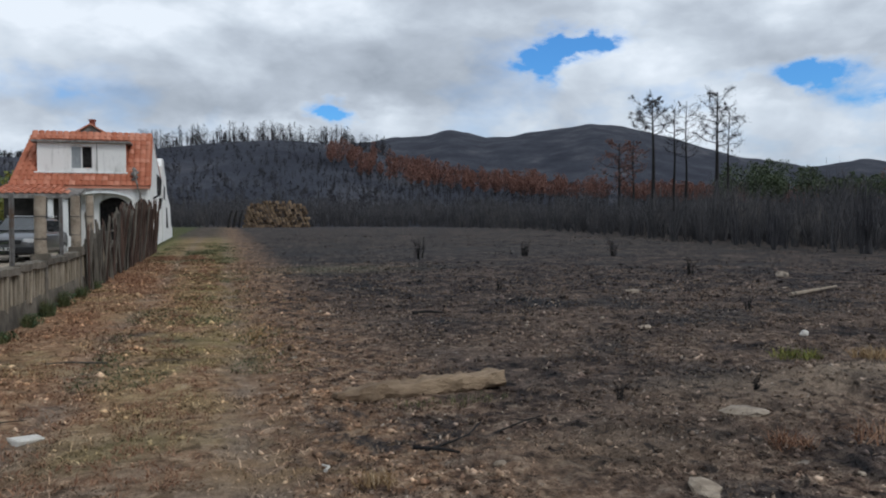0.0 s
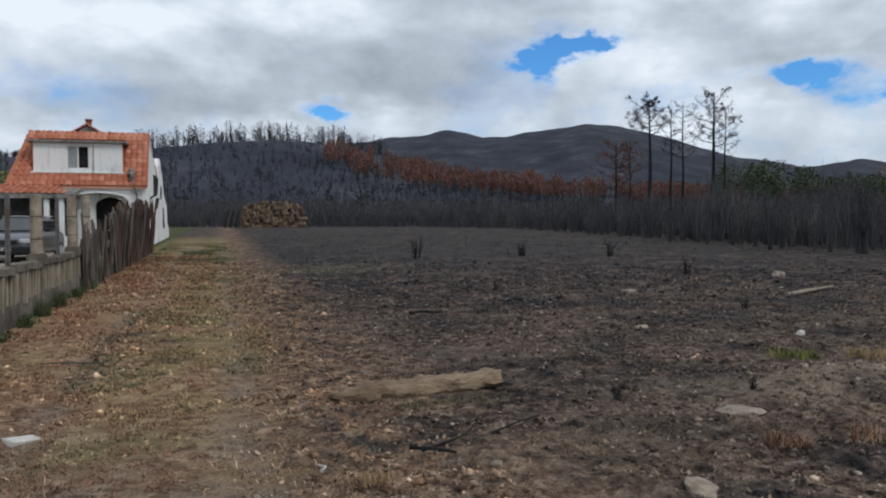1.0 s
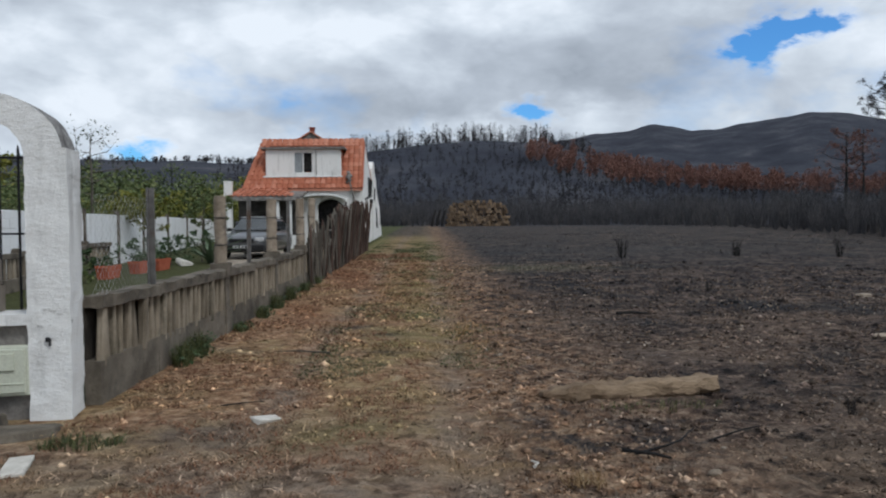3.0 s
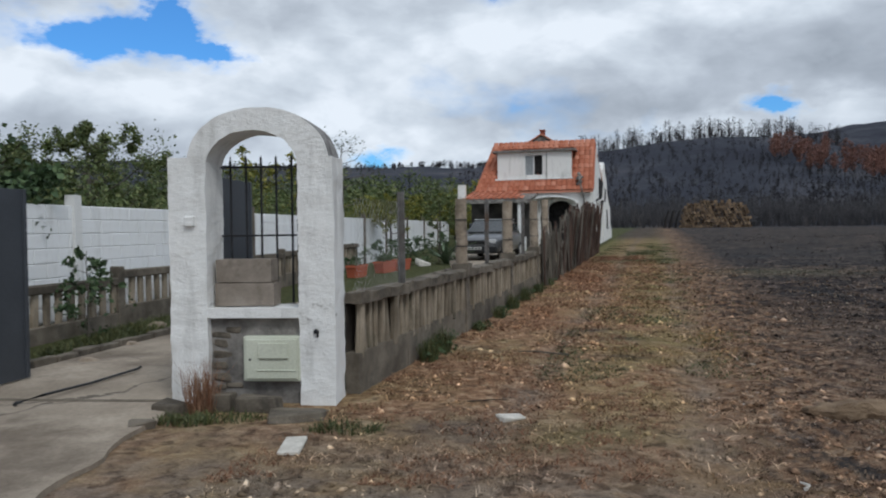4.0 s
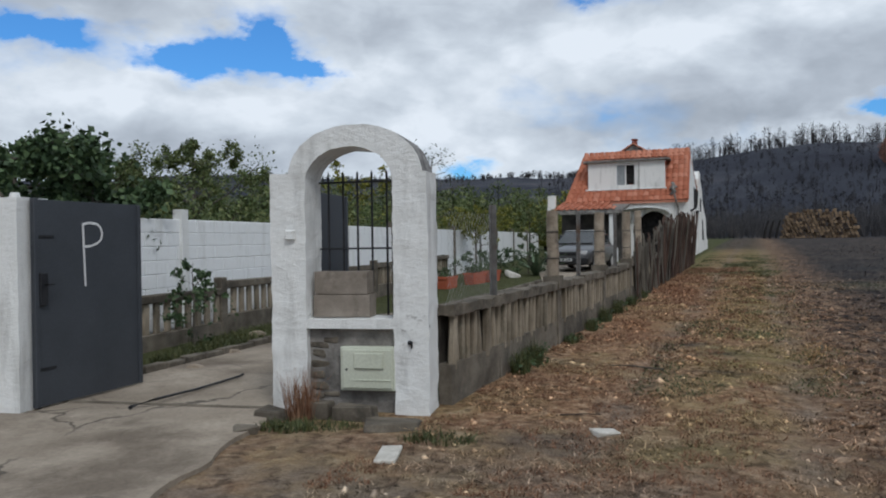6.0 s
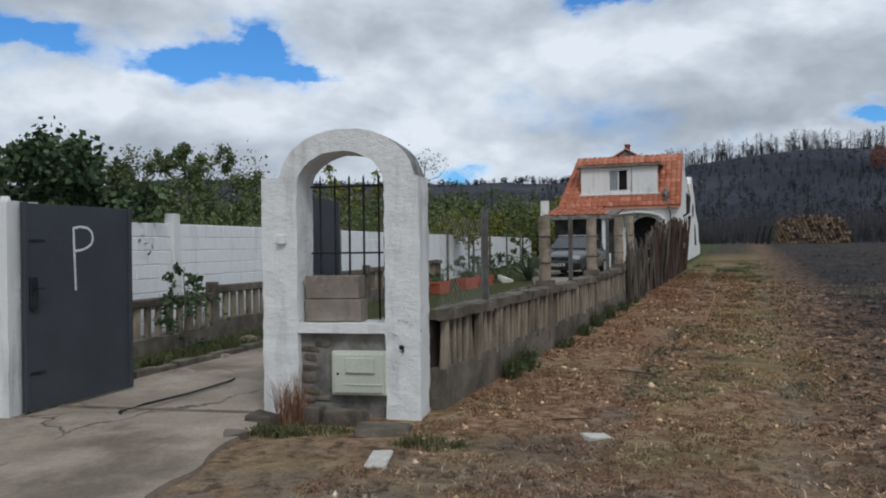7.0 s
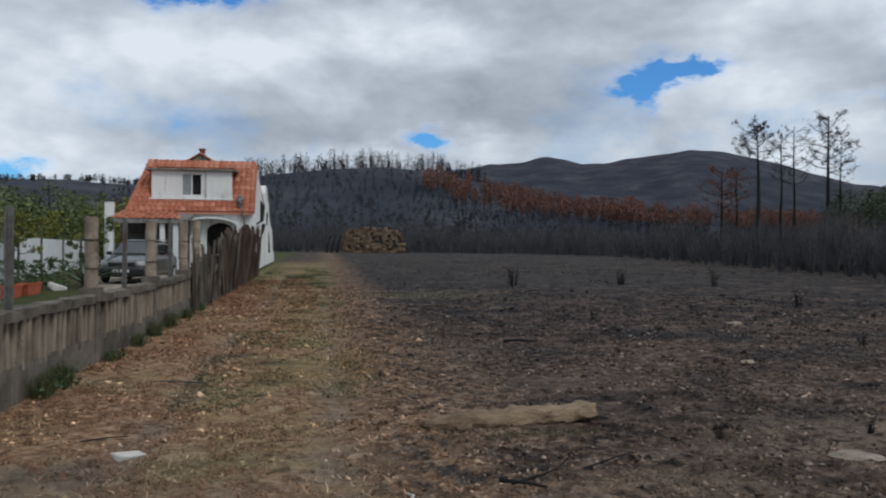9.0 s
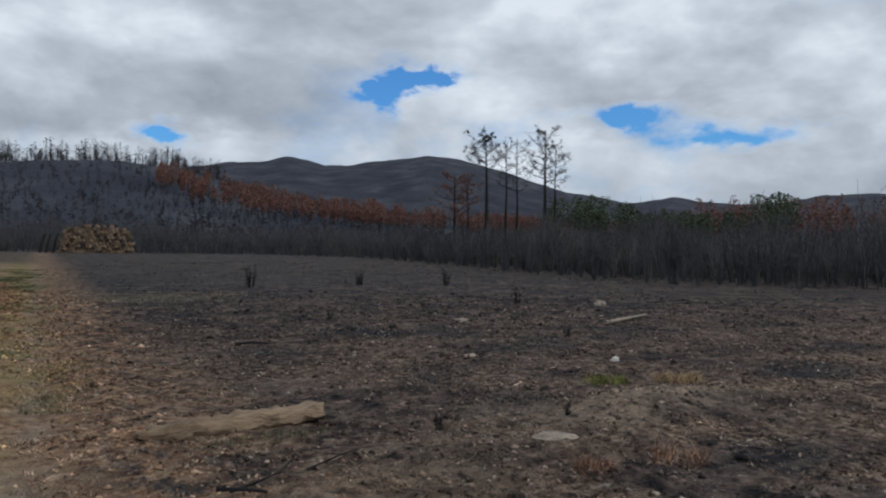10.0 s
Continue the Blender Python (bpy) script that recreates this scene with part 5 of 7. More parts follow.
    part("stack", bm, M_brickred, chim, "dull red brick stack")
    bm = bmesh.new()
    box(bm, (-W + 2.73, back + 1.17, top + 0.865), (-W + 3.03, back + 1.48, top + 0.94), 0.01)
    part("cap", bm, M_brickred, chim)
    # dark sheet behind the arch, stands for the dark inside of the doorway
    bm = bmesh.new()
    box(bm, (-2.4, 0.45, -0.4), (-0.7, 0.5, 2.34))
    part("doorway", bm, M_char, house, "dark sheet closing the doorway")
    # drainpipe and stain stripe on the corner
    bm = bmesh.new()
    tube(bm, [(-0.42, -0.07, 0.0), (-0.42, -0.07, 2.4), (-0.5, -0.2, eave - 0.1), (-0.62, -0.26, 3.3), (-0.66, -0.1, 3.5)], 0.045, 8)
    part("drainpipe", bm, M_render_dirty, house)
    bm = bmesh.new()
    for i, (x, z) in enumerate(((-0.66, 3.55), (-0.55, 3.4), (-0.72, 3.35), (-0.6, 3.2), (-0.68, 3.1))):
        r = bmesh.ops.create_icosphere(bm, subdivisions=2, radius=0.10)
        for v in r["verts"]:
            v.co = Vector((x, -0.05, z)) + v.co * (1 + 0.5 * noise.noise(v.co * 9 + Vector((i, 0, 0))))
    part("cement_patch", bm, M_render_dirty, house, "lumpy grey cement patch on the tiles", True)
    # window on the side wall
    side_win = thing("side_window", None)
    side_win.parent = house
    bm = bmesh.new()
    box(bm, (-0.22, 2.2, 0.7), (-0.18, 3.1, 2.2))
    part("pane", bm, M_char, side_win, "dark burnt opening")
    for lo, hi in (((-0.02, 2.12, 0.62), (0.09, 3.18, 0.70)), ((-0.01, 2.12, 2.2), (0.10, 3.18, 2.30))):
        bm = bmesh.new()
        box(bm, lo, hi, 0.01)
        part("surround", bm, M_plaster, side_win)
    bm = bmesh.new()
    tube(bm, [(0.0, 1.55, 2.3), (0.22, 1.55, 2.45), (0.25, 1.55, 2.62)], 0.05, 8)
    part("bracket", bm, M_bar, side_win)
    # burnt-out rear wing: stepped ruined wall along the track
    bm = bmesh.new()
    steps = [(D, 4.3), (D + 0.5, 4.75), (D + 1.6, 4.7), (D + 2.2, 4.2), (D + 3.4, 3.9), (D + 4.2, 3.1), (D + 6.0, 2.6), (D + 7.5, 2.3), (D + 8.0, 1.2), (D + 9.5, 0.9)]
    for (ya, za), (yb, zb) in zip(steps, steps[1:]):
        extrude_profile(bm, [(ya, -0.5), (yb, -0.5), (yb, zb), (ya, za)], -0.28, 0.03, R)
    bmesh.ops.remove_doubles(bm, verts=bm.verts, dist=0.001)
    part("ruined_wall", bm, M_housewall, house, "scorched white wall of the burnt-out rear wing")
    for ya, yb, z0, z1 in ((4.0, 6.9, 2.5, 3.6), (5.4, 7.0, 1.9, 2.5), (D + 1.2, D + 1.9, 2.5, 3.3), (D + 3.3, D + 4.2, 0.9, 2.1)):
        bm = bmesh.new()
        box(bm, (-0.1, ya, z0), (0.05, yb, z1), 0.02, jit=0.08)
        part("scorch_hole", bm, M_char, house, "sooty burnt hole")
    # porch on the left: tiled lean-to on white posts
    porch = thing("porch", None)
    porch.parent = house
    px0, px1, py0, pz0, pz1 = -W - 0.25, -W + 2.95, -2.6, 2.30, 2.86
    bm = bmesh.new()
    vs = [bm.verts.new(p) for p in ((px0, py0, pz0), (px1, py0, pz0), (px1, 0.0, pz1 - 0.15), (px0, 0.0, pz1), (px0, py0, pz0 - 0.1), (px1, py0, pz0 - 0.1), (px1, 0.0, pz1 - 0.25), (px0, 0.0, pz1 - 0.1))]
    for f in ((0, 1, 2, 3), (4, 5, 6, 7), (0, 1, 5, 4), (1, 2, 6, 5), (2, 3, 7, 6), (3, 0, 4, 7)):
        bm.faces.new([vs[i] for i in f])
    part("porch_roof", bm, M_render_dirty, porch)
    ps = math.degrees(math.atan2(pz1 - pz0 - 0.07, -py0))
    for r in range(6):
        for c in range(13):
            x = px0 + 0.13 + c * 0.262
            if x > px1 - 0.25 - 0.12 * r:
                continue
            ob = new("roof_tile", tile)
            ob.parent = porch
            ob.matrix_basis = pose(x, py0 + r * 0.43, pz0 + 0.02 + r * 0.43 * math.tan(radians(ps)), ps + random.uniform(-1, 1), 0, random.uniform(-2, 2))
    bm = bmesh.new()
    box(bm, (px0 - 0.04, py0 - 0.06, pz0 - 0.16), (px1 + 0.05, py0 - 0.003, pz0 + 0.02), 0.01)
    part("fascia", bm, M_render_dirty, porch, "weathered grey fascia board")
    for x in (px0 + 0.1, px1 - 1.0, px1 - 0.45):
        bm = bmesh.new()
        box(bm, (x - 0.10, py0 + 0.05, 0.55 if x > -W else -0.3), (x + 0.10, py0 + 0.25, pz0 - 0.1), 0.015)
        part("column", bm, M_plaster, porch, "white porch column")
    bm = bmesh.new()
    rough_block(bm, (px1 - 1.25, py0, -0.3), (px1 - 0.2, py0 + 0.3, 0.6), 0.15, 0.01)
    part("column_base", bm, M_plaster, porch, smooth=True)
    bm = bmesh.new()
    rough_block(bm, (px0 - 0.2, py0 + 0.3, -0.3), (px0 + 0.15, py0 + 0.55, 3.05), 0.2, 0.012)
    part("end_pier", bm, M_housewall, porch, smooth=True)
    # dark sheet before the front wall, the porch's shade put into its colour
    bm = bmesh.new()
    box(bm, (px0, -0.35, -0.3), (px1 - 0.2, -0.25, 2.5))
    part("porch_back", bm, M_dark_wall, porch, "dark sheet for the shade under the porch")
    return house


M_glass_grey = mottled("grey_glass", (0.22, 0.24, 0.25), (0.34, 0.36, 0.36), 2, 20, 0.15, 0.05, 0.002, spec=0.6)
M_brickred = mottled("red_brick", (0.20, 0.06, 0.045), (0.32, 0.11, 0.08), 7, 40, 0.9, 0.5, 0.01)
M_dark_wall = mottled("porch_shade", (0.05, 0.047, 0.045), (0.12, 0.11, 0.10), 2, 20, 0.95, 0.4, 0.01)
build_house()


# ---- parked car ----
def car_paint(name, c, rough):
    m = Mat(name, rough, 0.3, 0.5)
    n = m.noise(3.0, 4)
    m.color(m.mix(m.ramp(n, (0.4, 0.0), (0.75, 0.35)), c, (0.16, 0.15, 0.14)))
    m.bsdf.inputs["Coat Weight"].default_value = 0.5
    m.bsdf.inputs["Coat Roughness"].default_value = 0.15
    return m.m


def build_car():
    # paint raised to a lighter grey, the bonnet's sky reflection put into its colour
    M_paint = car_paint("dark_grey_paint", (0.075, 0.077, 0.08), 0.3)
    M_trim = mottled("black_trim", (0.012, 0.012, 0.013), (0.022, 0.022, 0.022), 5, 50, 0.6, 0.1, 0.002)
    M_glass = mottled("car_glass", (0.02, 0.024, 0.026), (0.05, 0.055, 0.058), 1.2, 8, 0.08, 0.02, 0.001, spec=0.8)
    M_lamp = mottled("lamp_glass", (0.45, 0.46, 0.46), (0.62, 0.62, 0.62), 5, 40, 0.15, 0.05, 0.002, spec=0.7)
    M_plate = mottled("plate_white", (0.60, 0.60, 0.58), (0.70, 0.70, 0.68), 5, 40, 0.5, 0.05, 0.001)
    car = thing("car", pose(-0.62, 27.6, float(ground_height(-0.3, 29.0)) + 0.03, 0, 0, -15), "dark grey hatchback parked facing the gate", "car")
    # cross-sections from nose to tail: y, half width, floor, shoulder height
    def loft(sections, n=9):
        bm = bmesh.new()
        rings = []
        for y, hw, z0, z1, round_ in sections:
            ring = []
            for q in range(4 * n):
                t = 6.28318 * q / (4 * n)
                c, s = math.cos(t), math.sin(t)
                e = round_
                x = hw * math.copysign(abs(c) ** e, c)
                z = (z0 + z1) / 2 + (z1 - z0) / 2 * math.copysign(abs(s) ** e, s)
                ring.append(bm.verts.new((x, y, z)))
            rings.append(ring)
        for a, b in zip(rings, rings[1:]):
            for q in range(4 * n):
                bm.faces.new((a[q], a[(q + 1) % (4 * n)], b[(q + 1) % (4 * n)], b[q]))
        bm.faces.new(rings[0][::-1])
        bm.faces.new(rings[-1])
        return bm
    part("body", loft([(-0.05, 0.62, 0.30, 0.62, 0.45), (0.05, 0.76, 0.24, 0.70, 0.4), (0.3, 0.82, 0.2, 0.80, 0.38), (0.9, 0.84, 0.2, 0.90, 0.36), (1.2, 0.84, 0.2, 0.95, 0.36), (3.4, 0.84, 0.2, 0.97, 0.36), (3.75, 0.80, 0.25, 0.95, 0.4), (3.9, 0.70, 0.35, 0.85, 0.5)]), M_paint, car, smooth=True)
    part("cabin", loft([(1.12, 0.74, 0.86, 0.93, 0.5), (1.5, 0.71, 0.86, 1.18, 0.42), (1.85, 0.67, 0.86, 1.38, 0.40), (2.4, 0.66, 0.86, 1.43, 0.38), (3.1, 0.66, 0.86, 1.40, 0.38), (3.6, 0.66, 0.86, 1.2, 0.42), (3.8, 0.66, 0.86, 0.95, 0.5)]), M_paint, car, smooth=True)
    bm = bmesh.new()
    v = [bm.verts.new(p) for p in ((-0.66, 1.17, 0.955), (0.66, 1.17, 0.955), (0.55, 1.80, 1.365), (-0.55, 1.80, 1.365), (-0.66, 1.20, 0.94), (0.66, 1.20, 0.94), (0.55, 1.83, 1.35), (-0.55, 1.83, 1.35))]
    for f in ((0, 1, 2, 3), (4, 5, 6, 7), (0, 1, 5, 4), (1, 2, 6, 5), (2, 3, 7, 6), (3, 0, 4, 7)):
        bm.faces.new([v[i] for i in f])
    for q in bm.verts:
        q.co += Vector((0, -0.035, 0.03))
    part("windscreen", bm, M_glass, car, "dark windscreen")
    for sx in (-1, 1):
        for y0, y1 in ((1.55, 2.35), (2.42, 3.2)):
            bm = bmesh.new()
            box(bm, (sx * 0.70 - 0.012, y0, 0.98), (sx * 0.70 + 0.012, y1, 1.30), 0.01)
            part("side_window", bm, M_glass, car)
        bm = bmesh.new()
        box(bm, (sx * 0.60 - 0.14, -0.03, 0.58), (sx * 0.60 + 0.14, 0.20, 0.72), 0.03, seg=2)
        part("headlight", bm, M_lamp, car, "clear headlight")
        bm = bmesh.new()
        box(bm, (sx * 0.88 - 0.09, 1.38, 0.93), (sx * 0.88 + 0.09, 1.48, 1.05), 0.03, seg=2)
        part("mirror", bm, M_trim, car)
        for y in (0.72, 3.15):
            wheel = thing("wheel", None)
            wheel.parent = car
            bm = bmesh.new()
            tube(bm, [(sx * 0.68, y, 0.29), (sx * 0.70, y, 0.29), (sx * 0.83, y, 0.29), (sx * 0.85, y, 0.29)], [0.26, 0.29, 0.29, 0.26], 22)
            part("tyre", bm, M_trim, wheel, smooth=False)
            bm = bmesh.new()
            tube(bm, [(sx * 0.80, y, 0.29), (sx * 0.858, y, 0.29)], [0.19, 0.175], 16)
            part("rim", bm, M_lamp, wheel)
    bm = bmesh.new()
    box(bm, (-0.80, -0.12, 0.24), (0.80, 0.16, 0.47), 0.05, seg=3)
    part("bumper", bm, M_trim, car, "black plastic bumper")
    bm = bmesh.new()
    box(bm, (-0.42, -0.075, 0.56), (0.42, 0.0, 0.68), 0.015)
    grille = part("grille", bm, M_trim, car)
    bm = bmesh.new()
    box(bm, (-0.26, -0.135, 0.36), (0.26, -0.118, 0.45), 0.004)
    plate = part("number_plate", bm, M_plate, car, "white plate with dark bars")
    for x in (-0.17, -0.05, 0.07, 0.17):
        bm = bmesh.new()
        box(bm, (x - 0.035, -0.140, 0.38), (x + 0.035, -0.1355, 0.43))
        part("bar", bm, M_trim, plate)
    # pale flat panel on the roof
    bm = bmesh.new()
    box(bm, (-0.60, 1.9, 1.425), (0.60, 3.2, 1.455), 0.01)
    part("roof_panel", bm, M_lamp, car, "pale flat roof panel")
    return car


build_car()


# ---- planters ----
def planter(x, y, ln, rot):
    p = thing("planter", pose(x, y, float(ground_height(x, y)), 0, 0, rot), "terracotta trough planter with green plants", "planter", "planters in the garden")
    bm = bmesh.new()
    outer = [(-ln / 2 * 0.86, -0.13), (ln / 2 * 0.86, -0.13), (ln / 2 * 0.86, 0.13), (-ln / 2 * 0.86, 0.13)]
    rings = []
    for s, z in ((1.0, 0.0), (1.16, 0.27), (1.22, 0.27), (1.22, 0.33), (1.08, 0.33), (1.02, 0.24)):
        rings.append([bm.verts.new((a * s, b * s, z)) for a, b in outer])
    for a, b in zip(rings, rings[1:]):
        for q in range(4):
            bm.faces.new((a[q], a[(q + 1) % 4], b[(q + 1) % 4], b[q]))
    bm.faces.new(rings[0][::-1])
    bm.faces.new(rings[-1])
    part("trough", bm, M_terracotta, p)
    n = 160
    c = np.stack([rng.uniform(-ln * 0.42, ln * 0.42, n), rng.uniform(-0.1, 0.1, n), 0.30 + rng.gamma(2.0, 0.07, n)], 1)
    stuff("plant", leaf_cards(c, rng.uniform(0.05, 0.11, n), 0.8), M_leaf_dark, "", "", p)
    return p


planter(-3.55, 20.9, 0.85, 80)
planter(-3.05, 22.6, 0.95, 75)
planter(-2.72, 23.6, 0.95, 78)
bm = bmesh.new()
box(bm, (-0.25, -0.15, 0), (0.25, 0.15, 0.2), 0.06, jit=0.06, seg=2)
solo("pale_boulder", bm, M_stone_white, "pale boulder on the garden edge", "stone", m=pose(-2.25, 25.3, gz(-2.25, 25.3) - 0.03, 0, 18, 40), smooth=False)


# ---- the beam, slabs, stones and sticks on the ground ----
def build_beam():
    bm = bmesh.new()
    n, k = 64, 20
    rings = []
    ln = 1.46
    for i in range(n + 1):
        t = i / n
        x = (t - 0.5) * ln
        hh = 0.075 * (0.35 + 0.65 * min(1, t * 3.5)) * (1.0 + 0.10 * math.sin(t * 11))
        hw = 0.12 * (0.5 + 0.5 * min(1, t * 4))
        ring = []
        for q in range(k):
            a = 6.28318 * q / k
            c, s = math.cos(a), math.sin(a)
            p = Vector((x, hw * math.copysign(abs(c) ** 0.55, c), hh * math.copysign(abs(s) ** 0.55, s)))
            p += noise.noise_vector(p * 5) * 0.030 + noise.noise_vector(p * 14) * 0.026 + noise.noise_vector(Vector((p.x * 9, p.y * 34, p.z * 34))) * 0.012
            ring.append(bm.verts.new(p))
        rings.append(ring)
    for a, b in zip(rings, rings[1:]):
        for q in range(k):
            bm.faces.new((a[q], a[(q + 1) % k], b[(q + 1) % k], b[q]))
    bm.faces.new(rings[0][::-1])
    bm.faces.new(rings[-1])
    solo("wooden_beam", bm, M_log, "weathered thick beam lying on burnt ground", "beam", m=pose(3.32, 6.20, gz(3.32, 6.2) + 0.055, 0, -2.0, -6), smooth=True)


build_beam()


def slab(name, x, y, w, d, h, rot, material, label, cat, tilt=(0, 0), jit=0.006, lift=0.0):
    bm = bmesh.new()
    box(bm, (-w / 2, -d / 2, 0), (w / 2, d / 2, h), min(0.012, h * 0.3), jit=jit)
    return solo(name, bm, material, label, cat, m=pose(x, y, gz(x, y) + lift, tilt[0], tilt[1], rot))


def stone(x, y, r, flat, material, label, name="stone", group="stones on the field", rot=0, seed=0):
    bm = bmesh.new()
    res = bmesh.ops.create_icosphere(bm, subdivisions=2, radius=1.0)
    for v in res["verts"]:
        p = v.co.copy()
        k = 1 + 0.35 * noise.noise(p * 1.3 + Vector((seed, 0, 0))) + 0.15 * noise.noise(p * 3.5 + Vector((0, seed, 0)))
        v.co = Vector((p.x * r * k, p.y * r * 0.7 * k, p.z * r * flat * k))
    return solo(name, bm, material, label, "stone", group, m=pose(x, y, gz(x, y) + r * flat * 0.35, 0, 0, rot), smooth=False)


slab("stone_slab", -0.975, 5.32, 0.145, 0.36, 0.035, 6, M_stone_white, "small pale rectangular stone slab on soil", "slab", (0, 0))
slab("flat_tile", 0.46, 6.19, 0.19, 0.13, 0.025, 20, M_stone_white, "broken white tile lying on the track", "tile", jit=0.02)
slab("footing_stone", -1.15, 6.12, 0.42, 0.34, 0.065, 12, M_concrete, "flat rough footing stone before the arch", "stone", jit=0.03, lift=-0.02)
slab("footing_stone", -1.52, 6.32, 0.34, 0.20, 0.13, -4, M_concrete, "flat rough footing stone before the arch", "stone", jit=0.02, lift=-0.02)
slab("footing_stone", -1.84, 6.34, 0.24, 0.22, 0.15, 6, M_concrete, "flat rough footing stone before the arch", "stone", jit=0.02, lift=-0.02)
slab("footing_stone", -2.20, 6.22, 0.24, 0.22, 0.10, -20, M_concrete, "flat rough footing stone before the arch", "stone", jit=0.03, lift=-0.02)
slab("footing_stone", -2.22, 5.78, 0.18, 0.22, 0.08, 30, M_concrete, "flat rough stone at the edge of the apron", "stone", jit=0.03, lift=-0.02)
stone(5.15, 4.48, 0.17, 0.22, M_stone_pale, "flat pale broken rock on burnt ground", rot=-30, seed=2)
stone(3.66, 3.40, 0.13, 0.3, M_stone, "flat grey-brown rock on burnt ground", rot=60, seed=5)
stone(8.95, 6.95, 0.06, 0.8, M_stone_white, "small white stone on burnt ground", seed=8)
stone(17.0, 13.9, 0.2, 0.5, M_stone_pale, "pale rock far out on the field", seed=9)
stone(10.9, 12.4, 0.17, 0.3, M_stone_pale, "flat pale rock on the field", seed=10)
stone(7.6, 8.3, 0.09, 0.4, M_stone, "grey stone on burnt ground", seed=11)
stone(-4.15, 9.5, 0.11, 0.5, M_stone, "stone beside the driveway kerb", group="garden stones", seed=12)
stone(-4.05, 8.35, 0.13, 0.4, M_stone, "stone beside the driveway kerb", group="garden stones", seed=13)
stone(-4.6, 11.2, 0.14, 0.5, M_stone, "stone in the garden bed", group="garden stones", seed=14)
for k in range(34):
    x, y = random.uniform(2.6, 16), random.uniform(3.2, 18)
    if x - fence_x(y) < 3.2 or math.hypot(x - 3.3, y - 6.2) < 1.2:
        continue
    stone(x, y, random.uniform(0.02, 0.055), 0.45, M_stone if k % 3 else M_stone_pale, "small loose stone on burnt ground", rot=random.uniform(0, 180), seed=20 + k)


def stick(pts, r, material, label):
    bm = bmesh.new()
    tube(bm, [(x, y, gz(x, y) + z) for x, y, z in pts], [r * (1 - 0.5 * i / (len(pts) - 1)) for i in range(len(pts))], 7)
    solo("stick", bm, material, label, "stick", "fallen sticks", smooth=True)


stick([(2.62, 4.62, 0.03), (2.85, 4.68, 0.05), (3.05, 4.86, 0.04), (3.25, 5.05, 0.05)], 0.010, M_char, "thin charred branch lying on the ground")
stick([(2.55, 4.66, 0.03), (2.72, 4.58, 0.03), (2.8, 4.52, 0.03)], 0.014, M_char, "thin charred branch lying on the ground")
stick([(3.25, 4.86, 0.02), (3.55, 4.93, 0.03), (3.75, 5.02, 0.03)], 0.007, M_char, "thin charred branch lying on the ground")
stick([(5.46, 11.0, 0.03), (5.7, 11.02, 0.05), (5.95, 10.98, 0.03)], 0.03, M_char, "thin charred branch lying on the ground")
stick([(13.1, 10.5, 0.03), (14.2, 10.8, 0.06), (15.3, 11.15, 0.04)], 0.045, M_stone, "bleached fallen branch on the field")
stick([(1.98, 4.60, 0.02), (2.02, 4.66, 0.03), (2.01, 4.75, 0.02)], 0.012, M_stone_white, "bleached bent twig on burnt soil")
stick([(0.1, 6.6, 0.015), (0.3, 6.7, 0.02), (0.42, 6.8, 0.015)], 0.006, M_char, "thin dark twig on the track")
stick([(1.1, 8.9, 0.02), (0.75, 9.05, 0.03), (0.55, 9.1, 0.02)], 0.011, M_grey_wood, "pale dry stick by the fence")


# ---- stack of felled logs at the far end of the field ----
def log_end_material():
    m = Mat("cut_log", 0.9)
    n = m.noise(5, 5, local=True)
    col = m.ramp(m.random(), (0.0, (0.07, 0.046, 0.032)), (0.35, (0.18, 0.122, 0.074)), (0.8, (0.32, 0.225, 0.14)), (1.0, (0.06, 0.044, 0.036)))
    m.color(m.mix(0.5, col, m.ramp(n, (0.3, 0.5), (0.7, 1.0)), "MULTIPLY"))
    return m.m


def build_log_pile():
    M_cut = log_end_material()
    x0, y0 = 25.7, 96.0
    face = math.degrees(math.atan2(-x0, y0))
    pile = thing("log_pile", pose(x0, y0, float(ground_height(x0, y0)) - 0.05, 0, 0, face), "stack of felled pine logs with orange cut ends", "log pile")
    meshes = []
    for k in range(3):
        bm = bmesh.new()
        tube(bm, [(0, 0, 0), (0, 0.05, 0), (0, 3.2, 0.02)], [0.19, 0.205, 0.18], 9)
        for v in bm.verts:
            v.co += noise.noise_vector(v.co * 2 + Vector((k * 5, 0, 0))) * 0.02
        meshes.append(finish(bm, "log", M_cut))
    rows = 10
    for r in range(rows):
        half = 4.2 - 0.06 * r - (0.5 if r > 7 else 0) - (1.2 if r > 8 else 0)
        n = int(2 * half / 0.40)
        for c in range(n):
            if r > 4 and random.random() < 0.06:
                continue
            ob = new("log", meshes[(r + c) % 3])
            ob.parent = pile
            s = random.uniform(0.8, 1.08)
            ob.matrix_basis = pose(-half + 0.2 + c * 0.40 + (0.2 if r % 2 else 0), random.uniform(-0.25, 0.25), 0.21 + r * 0.335, 0, random.uniform(0, 360), random.uniform(-3, 3)) @ Matrix.Diagonal((s, 1, s, 1))
    for x in (-4.6, -5.3, -5.9):
        bm = bmesh.new()
        tube(bm, [(x, 0.2, -0.1), (x + 0.2, 0.3, 1.2), (x + 0.5, 0.5, 2.2)], [0.16, 0.13, 0.1], 8)
        part("leaning_log", bm, M_char, pile)
    return pile


build_log_pile()


# ---- burnt scrub ----
# near edge of the burnt scrub: azimuth from +y and distance
SCRUB = [(2, 96), (8, 100), (14, 107), (18, 101), (24, 100), (28, 96), (33, 82), (36, 68), (40, 58), (44, 47), (48, 41), (54, 38), (60, 37), (66, 37), (72, 38), (80, 40)]


def scrub_edge(az):
    return np.interp(az, *zip(*SCRUB))


